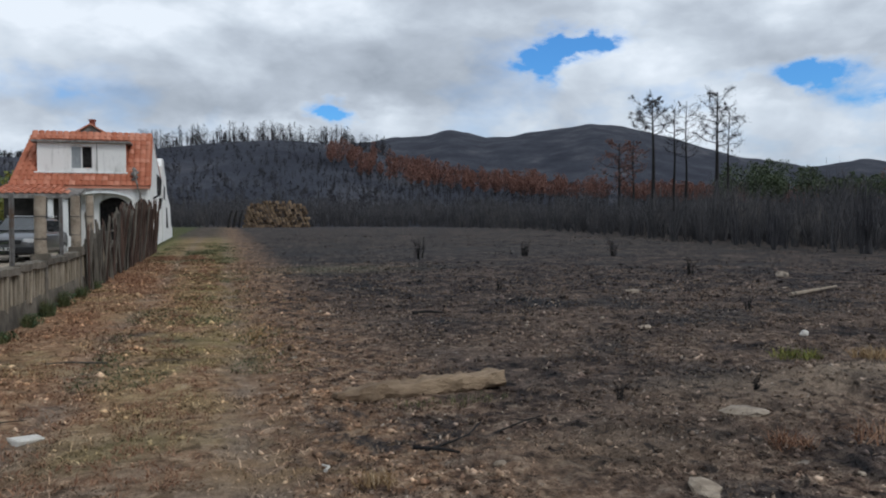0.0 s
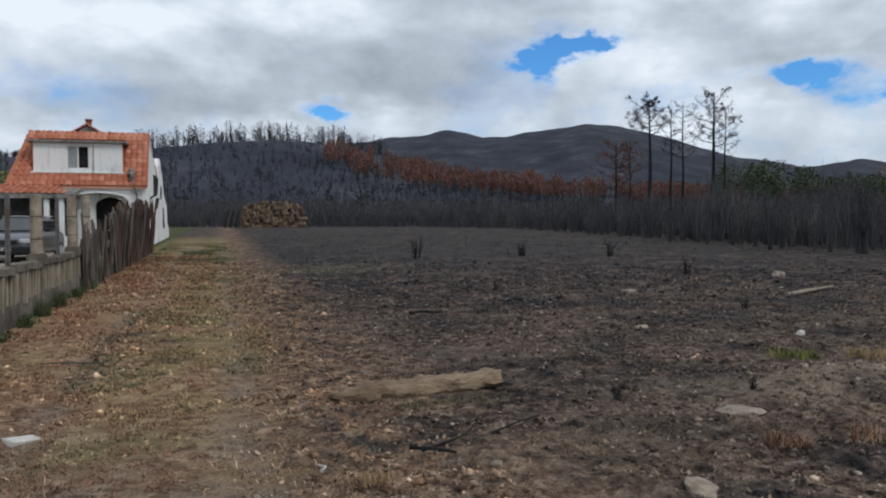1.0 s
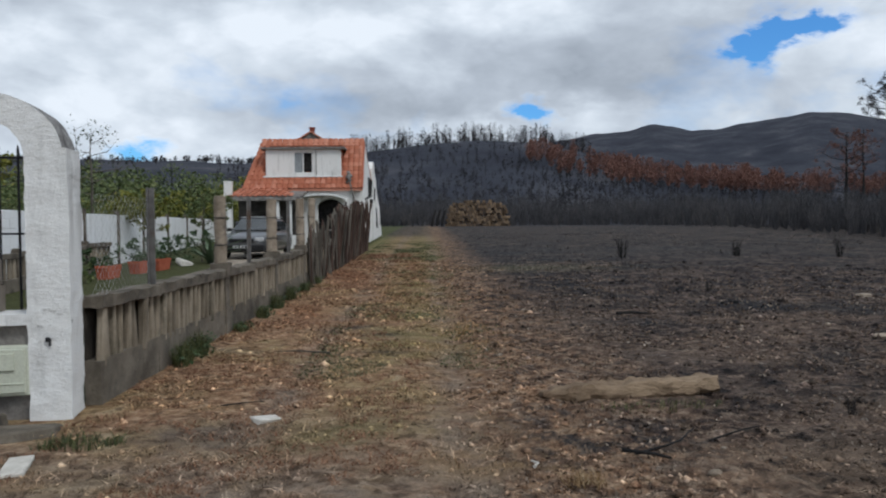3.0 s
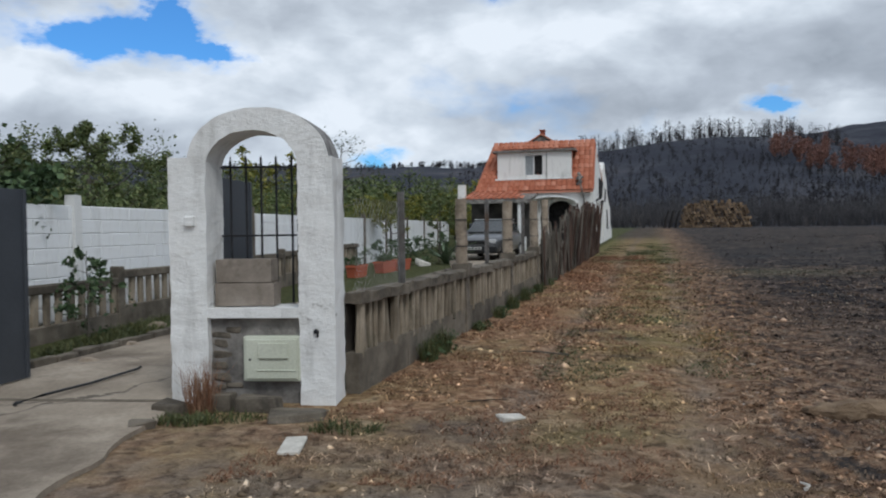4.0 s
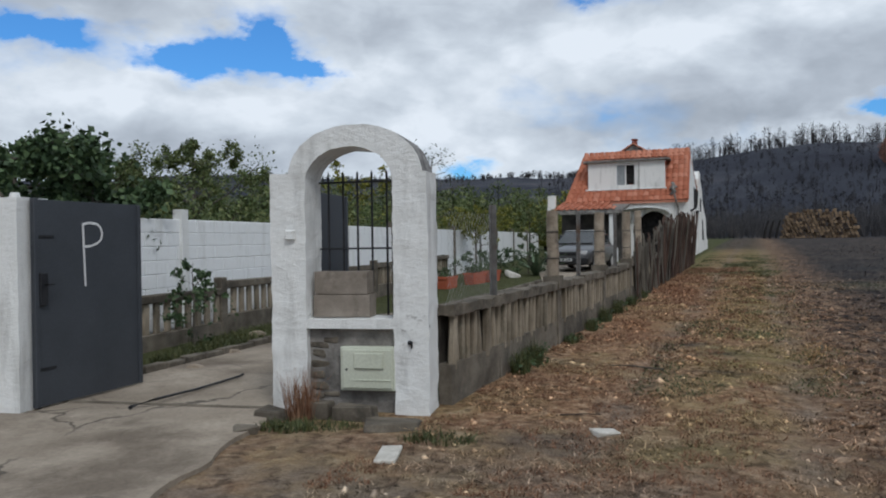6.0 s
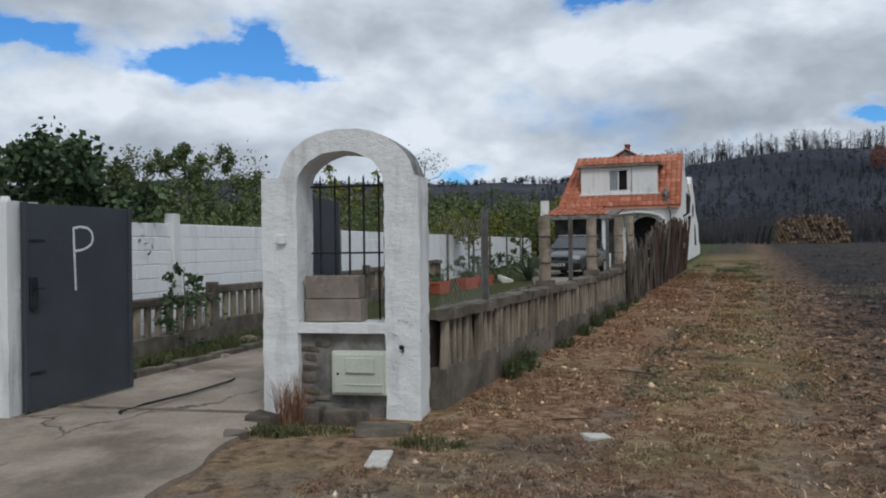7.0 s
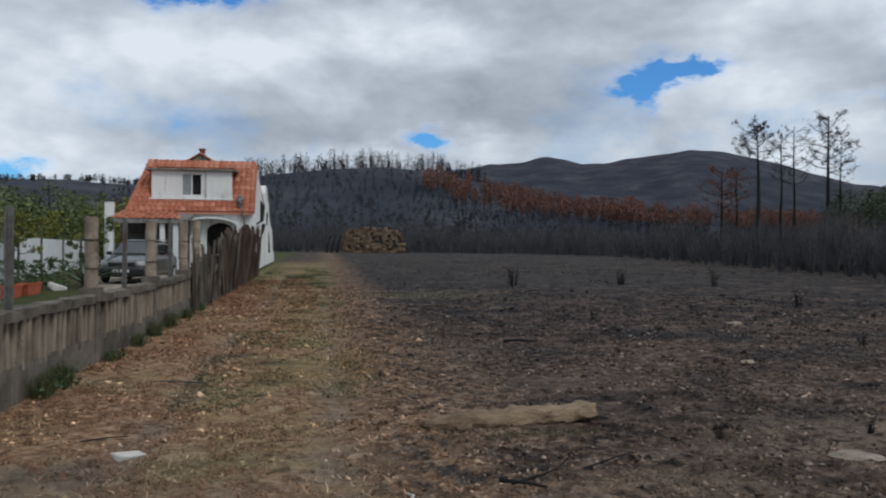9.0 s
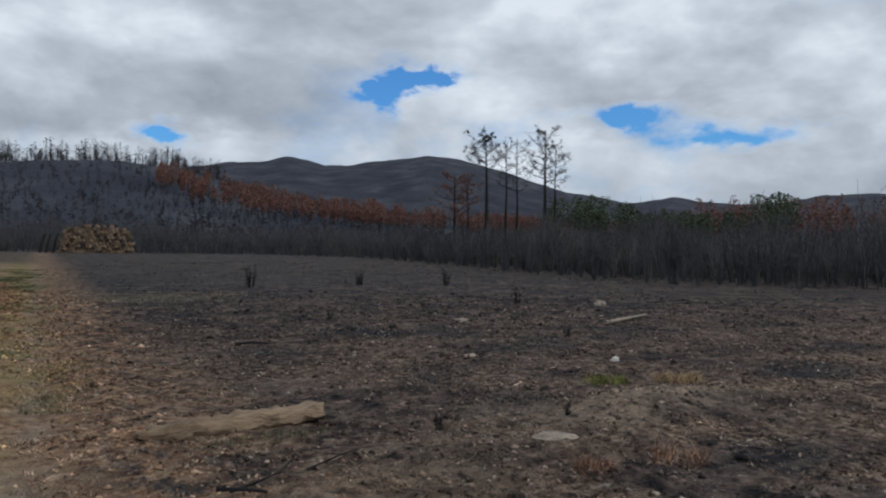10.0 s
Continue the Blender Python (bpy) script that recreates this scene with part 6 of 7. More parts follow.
def scrub_plants(base, height, stems, twigs, thick=0.022):
    """Bare burnt shrubs: several leaning stems in two lengths, each with thin side twigs."""
    n = len(base)
    b = np.repeat(base, stems, 0)
    h = np.repeat(height, stems) * rng.uniform(0.55, 1.05, n * stems)
    a = rng.uniform(0, 6.283, n * stems)
    lean = rng.uniform(0.05, 0.42, n * stems)
    out = np.stack([np.cos(a) * lean, np.sin(a) * lean, np.ones(n * stems)], 1)
    p0 = b + np.stack([np.cos(a), np.sin(a), np.zeros_like(a)], 1) * 0.08 - np.array([0, 0, 0.05])
    p1 = b + out * h[:, None] * 0.5 + rng.normal(0, 0.06, (n * stems, 3))
    p2 = b + out * np.array([0.8, 0.8, 1]) * h[:, None] + rng.normal(0, 0.14, (n * stems, 3))
    t0 = thick * rng.uniform(0.7, 1.6, n * stems)
    pairs = [sticks(p0, p1, t0 * 1.3, t0), sticks(p1, p2, t0, t0 * 0.35)]
    k = np.repeat(np.arange(n * stems), twigs)
    f = rng.uniform(0.15, 1.0, len(k))[:, None]
    q0 = np.where(f < 0.5, p0[k] + (p1[k] - p0[k]) * f * 2, p1[k] + (p2[k] - p1[k]) * (f * 2 - 1))
    d = unit(rng.normal(size=(len(k), 3)) + np.array([0, 0, 0.9]))
    q1 = q0 + d * (h[k] * rng.uniform(0.12, 0.34, len(k)))[:, None]
    pairs.append(sticks(q0, q1, thick * 0.45, thick * 0.2))
    return merge(*pairs)


def on_ground(x, y):
    return np.stack([x, y, ground_height(x, y)], 1)


# a mass of scrub that nobody could count, thinning with distance
n = 3600
az = rng.uniform(1.0, 80.0, n)
rad = scrub_edge(az) + 2.5 + rng.gamma(1.5, 22.0, n)
base = on_ground(rad * np.sin(np.radians(az)), rad * np.cos(np.radians(az)))
hgt = rng.uniform(2.2, 3.6, n) * (1 + 0.25 * np.sin(az * 0.9) * np.cos(rad * 0.07)) * np.where(az < 34, 1.12, 1.0)
stuff("burnt_scrub", scrub_plants(base, hgt, 5, 6, 0.026), M_scrub, "dense burnt black scrub with bare stems", "scrub")

# the front rank stands free, shrub by shrub
variants = []
for k in range(4):
    bs = np.array([[0.0, 0.0, 0.0]])
    v, f = scrub_plants(bs, np.array([2.9]), 7, 9, 0.028)
    variants.append(array_mesh("burnt_shrub", v, f, M_scrub))
for k in range(64):
    a = 2 + 78 * (k + random.uniform(0.1, 0.9)) / 64
    r = float(scrub_edge(a)) + random.uniform(-1.2, 3.0)
    x, y = r * math.sin(radians(a)), r * math.cos(radians(a))
    ob = new("burnt_shrub", variants[k % 4])
    s = random.uniform(0.55, 1.15)
    ob.matrix_basis = pose(x, y, float(ground_height(x, y)), 0, 0, random.uniform(0, 360)) @ Matrix.Diagonal((s, s, s * random.uniform(0.85, 1.15), 1))
    tagged(ob, "bare charred shrub at the edge of the field", "shrub", "charred shrubs along the field")
# single small burnt bushes out on the field
small = array_mesh("burnt_bush", *scrub_plants(np.array([[0.0, 0.0, 0.0]]), np.array([0.75]), 12, 8, 0.012), M_char)
for x, y, s in ((12.3, 25.3, 0.95), (16.4, 24.8, 0.8), (19.5, 23.5, 0.85), (15.6, 15.6, 0.62), (4.6, 5.2, 0.2), (5.7, 4.85, 0.2), (8.9, 14.2, 0.35), (10.5, 9.2, 0.3)):
    ob = new("burnt_bush", small)
    ob.matrix_basis = pose(x, y, gz(x, y) - 0.01, 0, 0, random.uniform(0, 360)) @ Matrix.Diagonal((s, s, s, 1))
    tagged(ob, "small charred bush standing on the burnt field", "bush", "charred bushes on the field")


# ---- trees ----
def tree(name, x, y, h, crown_from, spread, label, category, wood, leaf, leaf_n, leaf_size, limbs=14, trunk_r=0.16, lean=(0, 0), group="", tufts=0, narrow=0.5, droop=0.0, forks=1, sink=0.1):
    """Tapered trunk, limbs and twigs in one skin, and a crown of many small leaves in uneven clumps."""
    t = thing(name, pose(x, y, float(ground_height(x, y)) - sink), label, category, group)
    bm = bmesh.new()
    ends = []
    for fk in range(forks):
        off = Vector((random.uniform(-0.3, 0.3), random.uniform(-0.3, 0.3), 0)) * (1 if fk else 0)
        hh = h * (1 if fk == 0 else random.uniform(0.85, 1.0))
        pts = [Vector((lean[0] * s * s * hh, lean[1] * s * s * hh, hh * s)) + off * (0.3 + 2 * s) + noise.noise_vector(Vector((s * 3, fk, x))) * 0.02 * hh * s for s in [i / 8 for i in range(9)]]
        tube(bm, pts, [trunk_r * (1.25 - 1.1 * i / 8) if i else trunk_r * 1.5 for i in range(9)], 8)
        for k in range(limbs):
            s = crown_from + (0.98 - crown_from) * (k + random.random()) / limbs
            i = min(7, int(s * 8))
            p = pts[i].lerp(pts[i + 1], s * 8 - i)
            a = k * 2.4 + random.uniform(-0.5, 0.5)
            u = (s - crown_from) / (1 - crown_from)
            ln = spread * (0.45 + 0.75 * math.sin(math.pi * min(1, 0.25 + u * 0.75))) * random.uniform(0.6, 1.1)
            rise = random.uniform(0.15, 0.75) - droop
            q = p + Vector((math.cos(a), math.sin(a), rise * 0.6)) * ln * 0.55
            e = p + Vector((math.cos(a + 0.2), math.sin(a + 0.2), rise)) * ln
            r = trunk_r * (0.42 - 0.25 * s)
            tube(bm, [p, q, e], [r, r * 0.7, r * 0.25], 5)
            ends += [(q, ln * 0.45), (e, ln * 0.5), (q.lerp(e, 0.5), ln * 0.4)]
            for w in range(3):
                st = q.lerp(e, random.uniform(0, 0.9))
                en = st + Vector((random.gauss(0, 1), random.gauss(0, 1), random.gauss(0.5, 0.6))).normalized() * ln * random.uniform(0.25, 0.5)
                tube(bm, [st, en], [r * 0.35, r * 0.12], 4)
                ends.append((en, ln * 0.3))
    part("trunk", bm, wood, t, smooth=True)
    if leaf_n:
        c = np.array([list(e[0]) for e in ends])
        rad_ = np.array([e[1] for e in ends])
        # clumps of uneven fullness
        w = rng.uniform(0.1, 1.0, len(c)) ** 2
        pick = rng.choice(len(c), leaf_n, p=w / w.sum())
        pos = c[pick] + rng.normal(0, 0.21, (leaf_n, 3)) * rad_[pick][:, None]
        stuff("crown", leaf_cards(pos, rng.uniform(0.6, 1.3, leaf_n) * leaf_size, 0.2, narrow), leaf, "", "", t)
    return t


def polar(az, r):
    return r * math.sin(radians(az)), r * math.cos(radians(az))


# tall scorched pines that stand over the scrub
for az, r, top, c0, spread, leaf_n, mat, fk, tr in ((42.05, 70, 9.15, 0.72, 1.5, 1500, M_needle_dark, 1, 0.19), (43.5, 72, 8.5, 0.62, 1.3, 260, M_needle_dark, 1, 0.13), (44.3, 74, 8.8, 0.55, 1.2, 160, M_needle_dark, 1, 0.12),
                                              (46.35, 72, 9.35, 0.60, 2.1, 1300, M_needle_dark, 2, 0.20), (47.1, 73, 8.2, 0.62, 1.3, 300, M_needle_dark, 1, 0.12),
                                              (39.7, 76, 6.0, 0.45, 1.7, 1300, M_needle_rust, 1, 0.16), (40.7, 78, 6.2, 0.6, 1.3, 700, M_needle_rust, 1, 0.13)):
    x, y = polar(az, r)
    x, y = x + 0.6, y + 0.4
    h = 1.43 + r * math.tan(radians(top)) - float(ground_height(x, y))
    tree("burnt_pine", x, y, h, c0, spread, "tall pine with rust-brown scorched needles" if mat is M_needle_rust else "tall charred pine with a thin scorched crown", "tree", M_char, mat, leaf_n * 3, 0.13, limbs=20, trunk_r=tr, group="tall burnt pines", narrow=0.3)


def conifers(az, r, height, width, leaves, size, narrow=0.4, low=0.15, trunk=0.09, rounded=False):
    """Far pines: a bare stem and a ragged cone of needle tufts, for woods that nobody could count."""
    n = len(az)
    b = on_ground(r * np.sin(np.radians(az)), r * np.cos(np.radians(az)))
    top = b + np.array([0, 0, 1.0]) * height[:, None] + rng.normal(0, 0.02, (n, 3)) * height[:, None]
    st = sticks(b - np.array([0, 0, 0.3]), top, trunk * 1.6, trunk * 0.3)
    k = np.repeat(np.arange(n), leaves)
    s = low + (1 - low) * rng.beta(1.1, 1.3, len(k))
    a = rng.uniform(0, 6.283, len(k))
    taper = np.sin(np.pi * np.clip((s - low) / (1.02 - low), 0.06, 1)) ** 0.7 * (0.55 + 0.6 * np.sin(k * 12.9 + s * 9) ** 2) if rounded else 1.12 - s
    w = width[k] * taper * np.sqrt(rng.uniform(0.02, 1, len(k))) * rng.uniform(0.7, 1.3, len(k))
    pos = b[k] + np.stack([np.cos(a) * w, np.sin(a) * w, s * height[k]], 1)
    return st, leaf_cards(pos, rng.uniform(0.6, 1.4, len(k)) * size, 0.3, narrow)


def wood(name, az, r, height, width, leaves, size, leaf, label, low=0.15, trunk=0.09, rounded=False):
    st, lv = conifers(az, r, height, width, leaves, size, 0.55, low, trunk, rounded)
    grove = thing(name, None, label, "trees", kind="stuff")
    stuff("stems", st, M_char, "", "", grove)
    stuff("crowns", lv, leaf, "", "", grove)
    return grove


# belt of rust-brown scorched pines at the foot of the hill
n = 440
az = np.concatenate([rng.uniform(18.5, 50, n - 120), rng.uniform(50, 72, 120)])
r = np.where(az < 50, rng.uniform(262, 325, n), rng.uniform(215, 260, n))
hh = rng.uniform(4.6, 9.4, n) * np.where(az > 57, 1.75, 1.0) * np.where(az > 40, 0.82, 1.0)
wood("scorched_pine_wood", az, r, hh, hh * 0.27, 260, 0.55, M_needle_rust, "belt of rust-brown scorched pines below the hill", rounded=True)
# green pines that the fire spared
n = 75
az = rng.uniform(46.8, 63, n)
r = rng.uniform(190, 240, n)
hh = rng.uniform(8.0, 13.5, n) * np.where((az > 53) & (az < 60), 0.72, 1.05)
wood("green_pine_wood", az, r, hh, hh * 0.30, 420, 0.55, M_leaf_far, "green pines beyond the burnt scrub", 0.35, rounded=True)
# burnt trees on the ridge and over the hillside
n = 230
az = rng.beta(1.0, 1.25, n) * 21 + 2.5
r = rng.uniform(450, 490, n)
hh = np.minimum(rng.gamma(6.0, 1.3, n) + 2.0, 13.0)
wood("ridge_trees", az, r, hh, hh * 0.22, 90, 0.6, M_needle_dark, "charred pines standing along the ridge", 0.4, 0.17, True)
n = 2600
az = rng.uniform(-4, 62, n)
r = rng.uniform(130, 455, n)
hh = rng.uniform(1.5, 4.2, n)
wood("hillside_trees", az, r, hh, hh * 0.45, 26, 0.5, M_needle_haze, "charred young trees all over the hillside", 0.1, 0.07, True)
n = 260
az = rng.uniform(-36, 2, n)
r = rng.uniform(380, 480, n)
hh = rng.uniform(1.5, 4, n)
wood("left_ridge_trees", az, r, hh, hh * 0.5, 40, 0.8, M_needle_dark, "dark trees on the ridge behind the garden", 0.1, 0.12, True)
# green and yellowing woods behind the garden
n = 150
az = rng.uniform(-44, 1.5, n)
r = rng.uniform(58, 130, n)
hh = rng.uniform(3.0, 6.2, n) * (0.75 + r / 260)
wood("garden_woods", az, r, hh, hh * 0.55, 700, 0.30, M_leaf_light, "green broadleaf trees behind the garden wall", 0.08, rounded=True)
n = 26
az = rng.uniform(-30, 1.0, n)
r = rng.uniform(46, 75, n)
hh = rng.uniform(2.6, 4.2, n)
wood("yellowing_trees", az, r, hh, hh * 0.5, 800, 0.22, M_leaf_yellow, "yellowing young trees behind the garden wall", 0.1, rounded=True)

# trees close behind the white wall
tree("fig_tree", -7.9, 10.2, 2.9, 0.28, 1.55, "leafy dark green fig tree leaning over the wall", "tree", M_grey_wood, M_leaf_dark, 19000, 0.105, limbs=22, trunk_r=0.09, narrow=0.8)
tree("fig_tree", -6.85, 10.5, 2.35, 0.3, 1.15, "leafy dark green fig tree leaning over the wall", "tree", M_grey_wood, M_leaf_dark, 11000, 0.105, limbs=18, trunk_r=0.07, narrow=0.85, droop=0.25)
tree("apple_tree", -8.3, 12.9, 3.1, 0.2, 1.3, "olive green fruit tree with loose upright twigs", "tree", M_grey_wood, M_leaf_light, 14000, 0.07, limbs=24, trunk_r=0.09, narrow=0.55)
tree("apple_tree", -7.6, 14.8, 3.3, 0.2, 1.25, "olive green fruit tree with loose upright twigs", "tree", M_grey_wood, M_leaf_light, 16000, 0.07, limbs=24, trunk_r=0.09, narrow=0.55)
tree("apple_tree", -6.9, 17.5, 3.0, 0.2, 1.15, "olive green fruit tree with loose upright twigs", "tree", M_grey_wood, M_leaf_light, 11000, 0.07, limbs=22, trunk_r=0.08, narrow=0.55)
tree("young_tree", -6.3, 21.5, 3.2, 0.3, 1.2, "yellow-green young tree behind the wall", "tree", M_grey_wood, M_leaf_yellow, 1500, 0.12, limbs=18, trunk_r=0.06, narrow=0.55)
tree("bare_sapling", -5.0, 26.0, 4.1, 0.5, 1.3, "thin half-bare tree above the wall", "tree", M_grey_wood, M_leaf_far, 350, 0.09, limbs=12, trunk_r=0.07, narrow=0.5)
tree("lemon_tree", -3.6, 27.5, 2.3, 0.45, 0.8, "small round yellow-green garden tree", "tree", M_grey_wood, M_leaf_yellow, 1300, 0.13, limbs=14, trunk_r=0.05)
tree("lemon_tree", -2.2, 31.5, 2.5, 0.4, 0.9, "small dense green garden tree by the porch", "tree", M_grey_wood, M_leaf_light, 1500, 0.14, limbs=14, trunk_r=0.05)
tree("rose_bush", -5.05, 10.15, 1.25, 0.08, 0.42, "straggling green rose bush before the wall", "bush", M_grey_wood, M_leaf_dark, 620, 0.075, limbs=16, trunk_r=0.02, narrow=0.7)
for x, y, h, s, mtl in ((-3.3, 24.4, 0.95, 0.5, M_leaf_dark), (-2.7, 25.8, 0.9, 0.55, M_leaf_dark), (-4.0, 19.6, 0.5, 0.3, M_leaf_light), (-4.3, 22.0, 0.8, 0.25, M_leaf_dark), (-1.9, 27.3, 1.0, 0.6, M_leaf_dark)):
    tree("garden_shrub", x, y, h, 0.1, s, "dense green garden shrub in a flower bed", "shrub", M_grey_wood, mtl, 700, 0.10, limbs=14, trunk_r=0.02, group="garden shrubs")


def agave(x, y, s):
    p = thing("agave", pose(x, y, float(ground_height(x, y))), "pale green agave with long pointed leaves", "plant")
    for k in range(16):
        a = k * 2.399
        bm = bmesh.new()
        ln, up = s * random.uniform(0.7, 1.0), random.uniform(0.5, 1.3)
        rows = []
        for i in range(6):
            t = i / 5
            c = Vector((math.cos(a) * ln * t * (0.5 + 0.5 * t), math.sin(a) * ln * t * (0.5 + 0.5 * t), ln * up * t * (1 - 0.35 * t)))
            sd = Vector((-math.sin(a), math.cos(a), 0)) * 0.085 * s * math.sin(math.pi * min(1, 0.25 + 0.75 * (1 - t)) * 0.5 + 0.001) * (1 - t * 0.9)
            rows.append((bm.verts.new(c - sd + Vector((0, 0, 0.02))), bm.verts.new(c), bm.verts.new(c + sd + Vector((0, 0, 0.02)))))
        for r0, r1 in zip(rows, rows[1:]):
            bm.faces.new((r0[0], r0[1], r1[1], r1[0]))
            bm.faces.new((r0[1], r0[2], r1[2], r1[1]))
        part("leaf", bm, M_agave, p, smooth=True)


M_agave = mottled("agave_leaf", (0.07, 0.11, 0.06), (0.15, 0.20, 0.12), 4, 30, 0.6, 0.2, 0.004)
agave(-1.55, 26.2, 1.25)


# overgrown hedge behind the white wall
n = 15000
y = rng.uniform(11.0, 27.0, n)
u, v = rng.normal(0, 0.5, n), rng.beta(1.3, 1.6, n)
top = np.array([2.35 + 0.55 * noise.noise(Vector((q * 0.8, 2.0, 0))) + 0.25 * noise.noise(Vector((q * 3.1, 5.0, 0))) for q in y])
x = -5.85 + 0.08 * (y - 9) - 0.75 + u * 0.7
keep = x < -5.85 + 0.08 * (y - 9) - 0.12
pts = np.stack([x, y, ground_height(x, y) + 0.5 + v * (top - 0.5)], 1)[keep]
stuff("hedge", leaf_cards(pts, rng.uniform(0.05, 0.11, len(pts)), 0.2, 0.6), M_leaf_light, "overgrown olive green hedge behind the wall", "hedge")


# ---- grasses, weeds and litter ----
def patch_points(cx, cy, rx, ry, n):
    a, q = rng.uniform(0, 6.283, n), np.sqrt(rng.uniform(0, 1, n))
    return cx + rx * q * np.cos(a), cy + ry * q * np.sin(a)


def near_z(x, y):
    return np.array([gz(a, b) for a, b in zip(x, y)])


def tuft(name, x, y, rx, ry, n, h, w, material, label, lean=0.35):
    px, py = patch_points(x, y, rx, ry, n)
    b = np.stack([px, py, near_z(px, py) - 0.01], 1)
    return stuff(name, blades(b, rng.uniform(0.4, 1.15, n) * h, w, lean), material, label, "grass")


tuft("rust_grass", -1.95, 6.24, 0.12, 0.08, 260, 0.44, 0.003, M_rust_grass, "tall rust-brown dry grass clump by the arch", 0.22)
tuft("weeds", -1.78, 6.02, 0.42, 0.16, 420, 0.07, 0.005, M_grass, "low green weeds at the foot of the arch", 0.7)
tuft("weeds", -1.95, 5.9, 0.22, 0.12, 260, 0.10, 0.006, M_grass, "low green weeds at the foot of the arch", 0.7)
tuft("weeds", -0.72, 5.75, 0.3, 0.14, 260, 0.09, 0.005, M_grass, "low green weeds on the soil", 0.8)
for y, s in ((8.6, 0.26), (9.1, 0.30), (11.0, 0.12), (12.4, 0.2), (13.5, 0.28), (14.8, 0.30), (16.4, 0.22), (18.0, 0.2)):
    x = fence_x(y) + 0.22
    tuft("fence_weeds", x - 0.05, y, 0.10, 0.25, 260, s, 0.004, M_grass, "green weed clump at the foot of the slat fence", 0.35)
    m_ = 110
    px, py = patch_points(x - 0.02, y + 0.1, 0.15, 0.4, m_)
    stuff("fence_leaves", leaf_cards(np.stack([px, py, near_z(px, py) + rng.uniform(0.02, s * 0.7, m_)], 1), rng.uniform(0.02, 0.055, m_), 0.3, 0.6), M_leaf_dark, "broad green leaves growing along the fence", "weeds")


def in_track(n, y0, y1, d0, d1, power=2.0):
    y = y0 + (y1 - y0) * rng.uniform(0, 1, n) ** power
    d = rng.uniform(d0, d1, n)
    # a ragged edge towards the field
    wave = np.array([noise.noise(Vector((q * 0.45, 3.0, 0))) * 0.55 + noise.noise(Vector((q * 1.7, 9.0, 0))) * 0.3 for q in y])
    d = d + wave * np.clip((d - 1.5) / 1.5, 0, 1) + rng.normal(0, 0.22, n) * np.clip((d - 2.2) / 1.0, 0, 1)
    return FX + FS * (y - FY) + d, y


def clumpy(x, y, scale, cut, seed=0.0):
    keep = np.array([noise.noise(Vector((a * scale, b * scale, seed))) > cut for a, b in zip(x, y)])
    return x[keep], y[keep]


# dry straw and needles over the track
x, y = in_track(60000, 3.2, 26, 0.1, 3.5, 1.7)
x, y = clumpy(x, y, 1.3, 0.0, 2.0)
x, y = clumpy(x, y, 5.0, -0.12, 12.0)
keep = (x > -1.75) | (y > 6.9)
x, y = x[keep], y[keep]
b = np.stack([x, y, near_z(x, y) - 0.003], 1)
stuff("dry_straw", blades(b, rng.uniform(0.03, 0.10, len(b)) * (0.8 + y / 18), 0.0022 + y * 0.00025, 0.7, 0.45), M_loose, "trampled dry straw covering the track", "straw")
x, y = in_track(46000, 4.6, 30, 0.05, 2.6, 1.5)
x, y = clumpy(x, y, 1.1, -0.05, 7.0)
x, y = clumpy(x, y, 5.5, -0.05, 17.0)
b = np.stack([x, y, near_z(x, y) - 0.003], 1)
stuff("red_needles", blades(b, rng.uniform(0.03, 0.09, len(b)) * (0.8 + y / 18), 0.0024 + y * 0.00027, 0.7, 0.45), M_rust_grass, "reddish dead needles beside the fence", "litter")
x, y = in_track(15000, 7.5, 34, 1.4, 3.2, 1.4)
x, y = clumpy(x, y, 0.8, 0.05, 11.0)
b = np.stack([x, y, near_z(x, y) - 0.003], 1)
stuff("track_grass", blades(b, rng.uniform(0.03, 0.09, len(b)) * (0.8 + y / 25), 0.003 + y * 0.0003, 0.7, 0.45), M_grass, "short green grass on the middle of the track", "grass")
x, y = in_track(9000, 26, 42, 0.3, 3.2, 1.0)
b = np.stack([x, y, near_z(x, y) - 0.003], 1)
x, y = clumpy(x, y, 0.7, -0.1, 3.0)
b = np.stack([x, y, near_z(x, y) - 0.003], 1)
stuff("far_grass", blades(b, rng.uniform(0.04, 0.10, len(b)), 0.010, 0.6, 0.5), M_grass, "green grass along the house wall", "grass")


def over_field(n, r0, r1, a0, a1, power):
    r = r0 + (r1 - r0) * rng.uniform(0, 1, n) ** power
    a = np.radians(rng.uniform(a0, a1, n))
    x, y = r * np.sin(a), r * np.cos(a)
    edge = np.array([noise.noise(Vector((q * 0.45, 3.0, 0))) * 0.55 + noise.noise(Vector((q * 1.7, 9.0, 0))) * 0.3 for q in y])
    ok = x - (FX + FS * (y - FY)) - edge > 2.75 + np.abs(rng.normal(0, 0.5, n))
    return x[ok], y[ok]


# ash, charred stubble and pale litter over the field
x, y = over_field(70000, 3.0, 24, 8, 78, 1.5)
x, y = clumpy(x, y, 1.7, -0.15, 4.0)
b = np.stack([x, y, near_z(x, y) - 0.004], 1)
dist = np.hypot(x, y)
stuff("charred_stubble", blades(b, rng.uniform(0.015, 0.07, len(b)) * (0.7 + dist / 14), 0.0025 + dist * 0.00035, 0.8, 0.35), M_loose, "charred stubble and ash over the burnt field", "stubble")
x, y = over_field(52000, 3.0, 17, 10, 78, 1.3)
x, y = clumpy(x, y, 0.75, 0.0, 15.0)
x, y = clumpy(x, y, 3.6, -0.02, 25.0)
b = np.stack([x, y, near_z(x, y) - 0.004], 1)
dist = np.hypot(x, y)
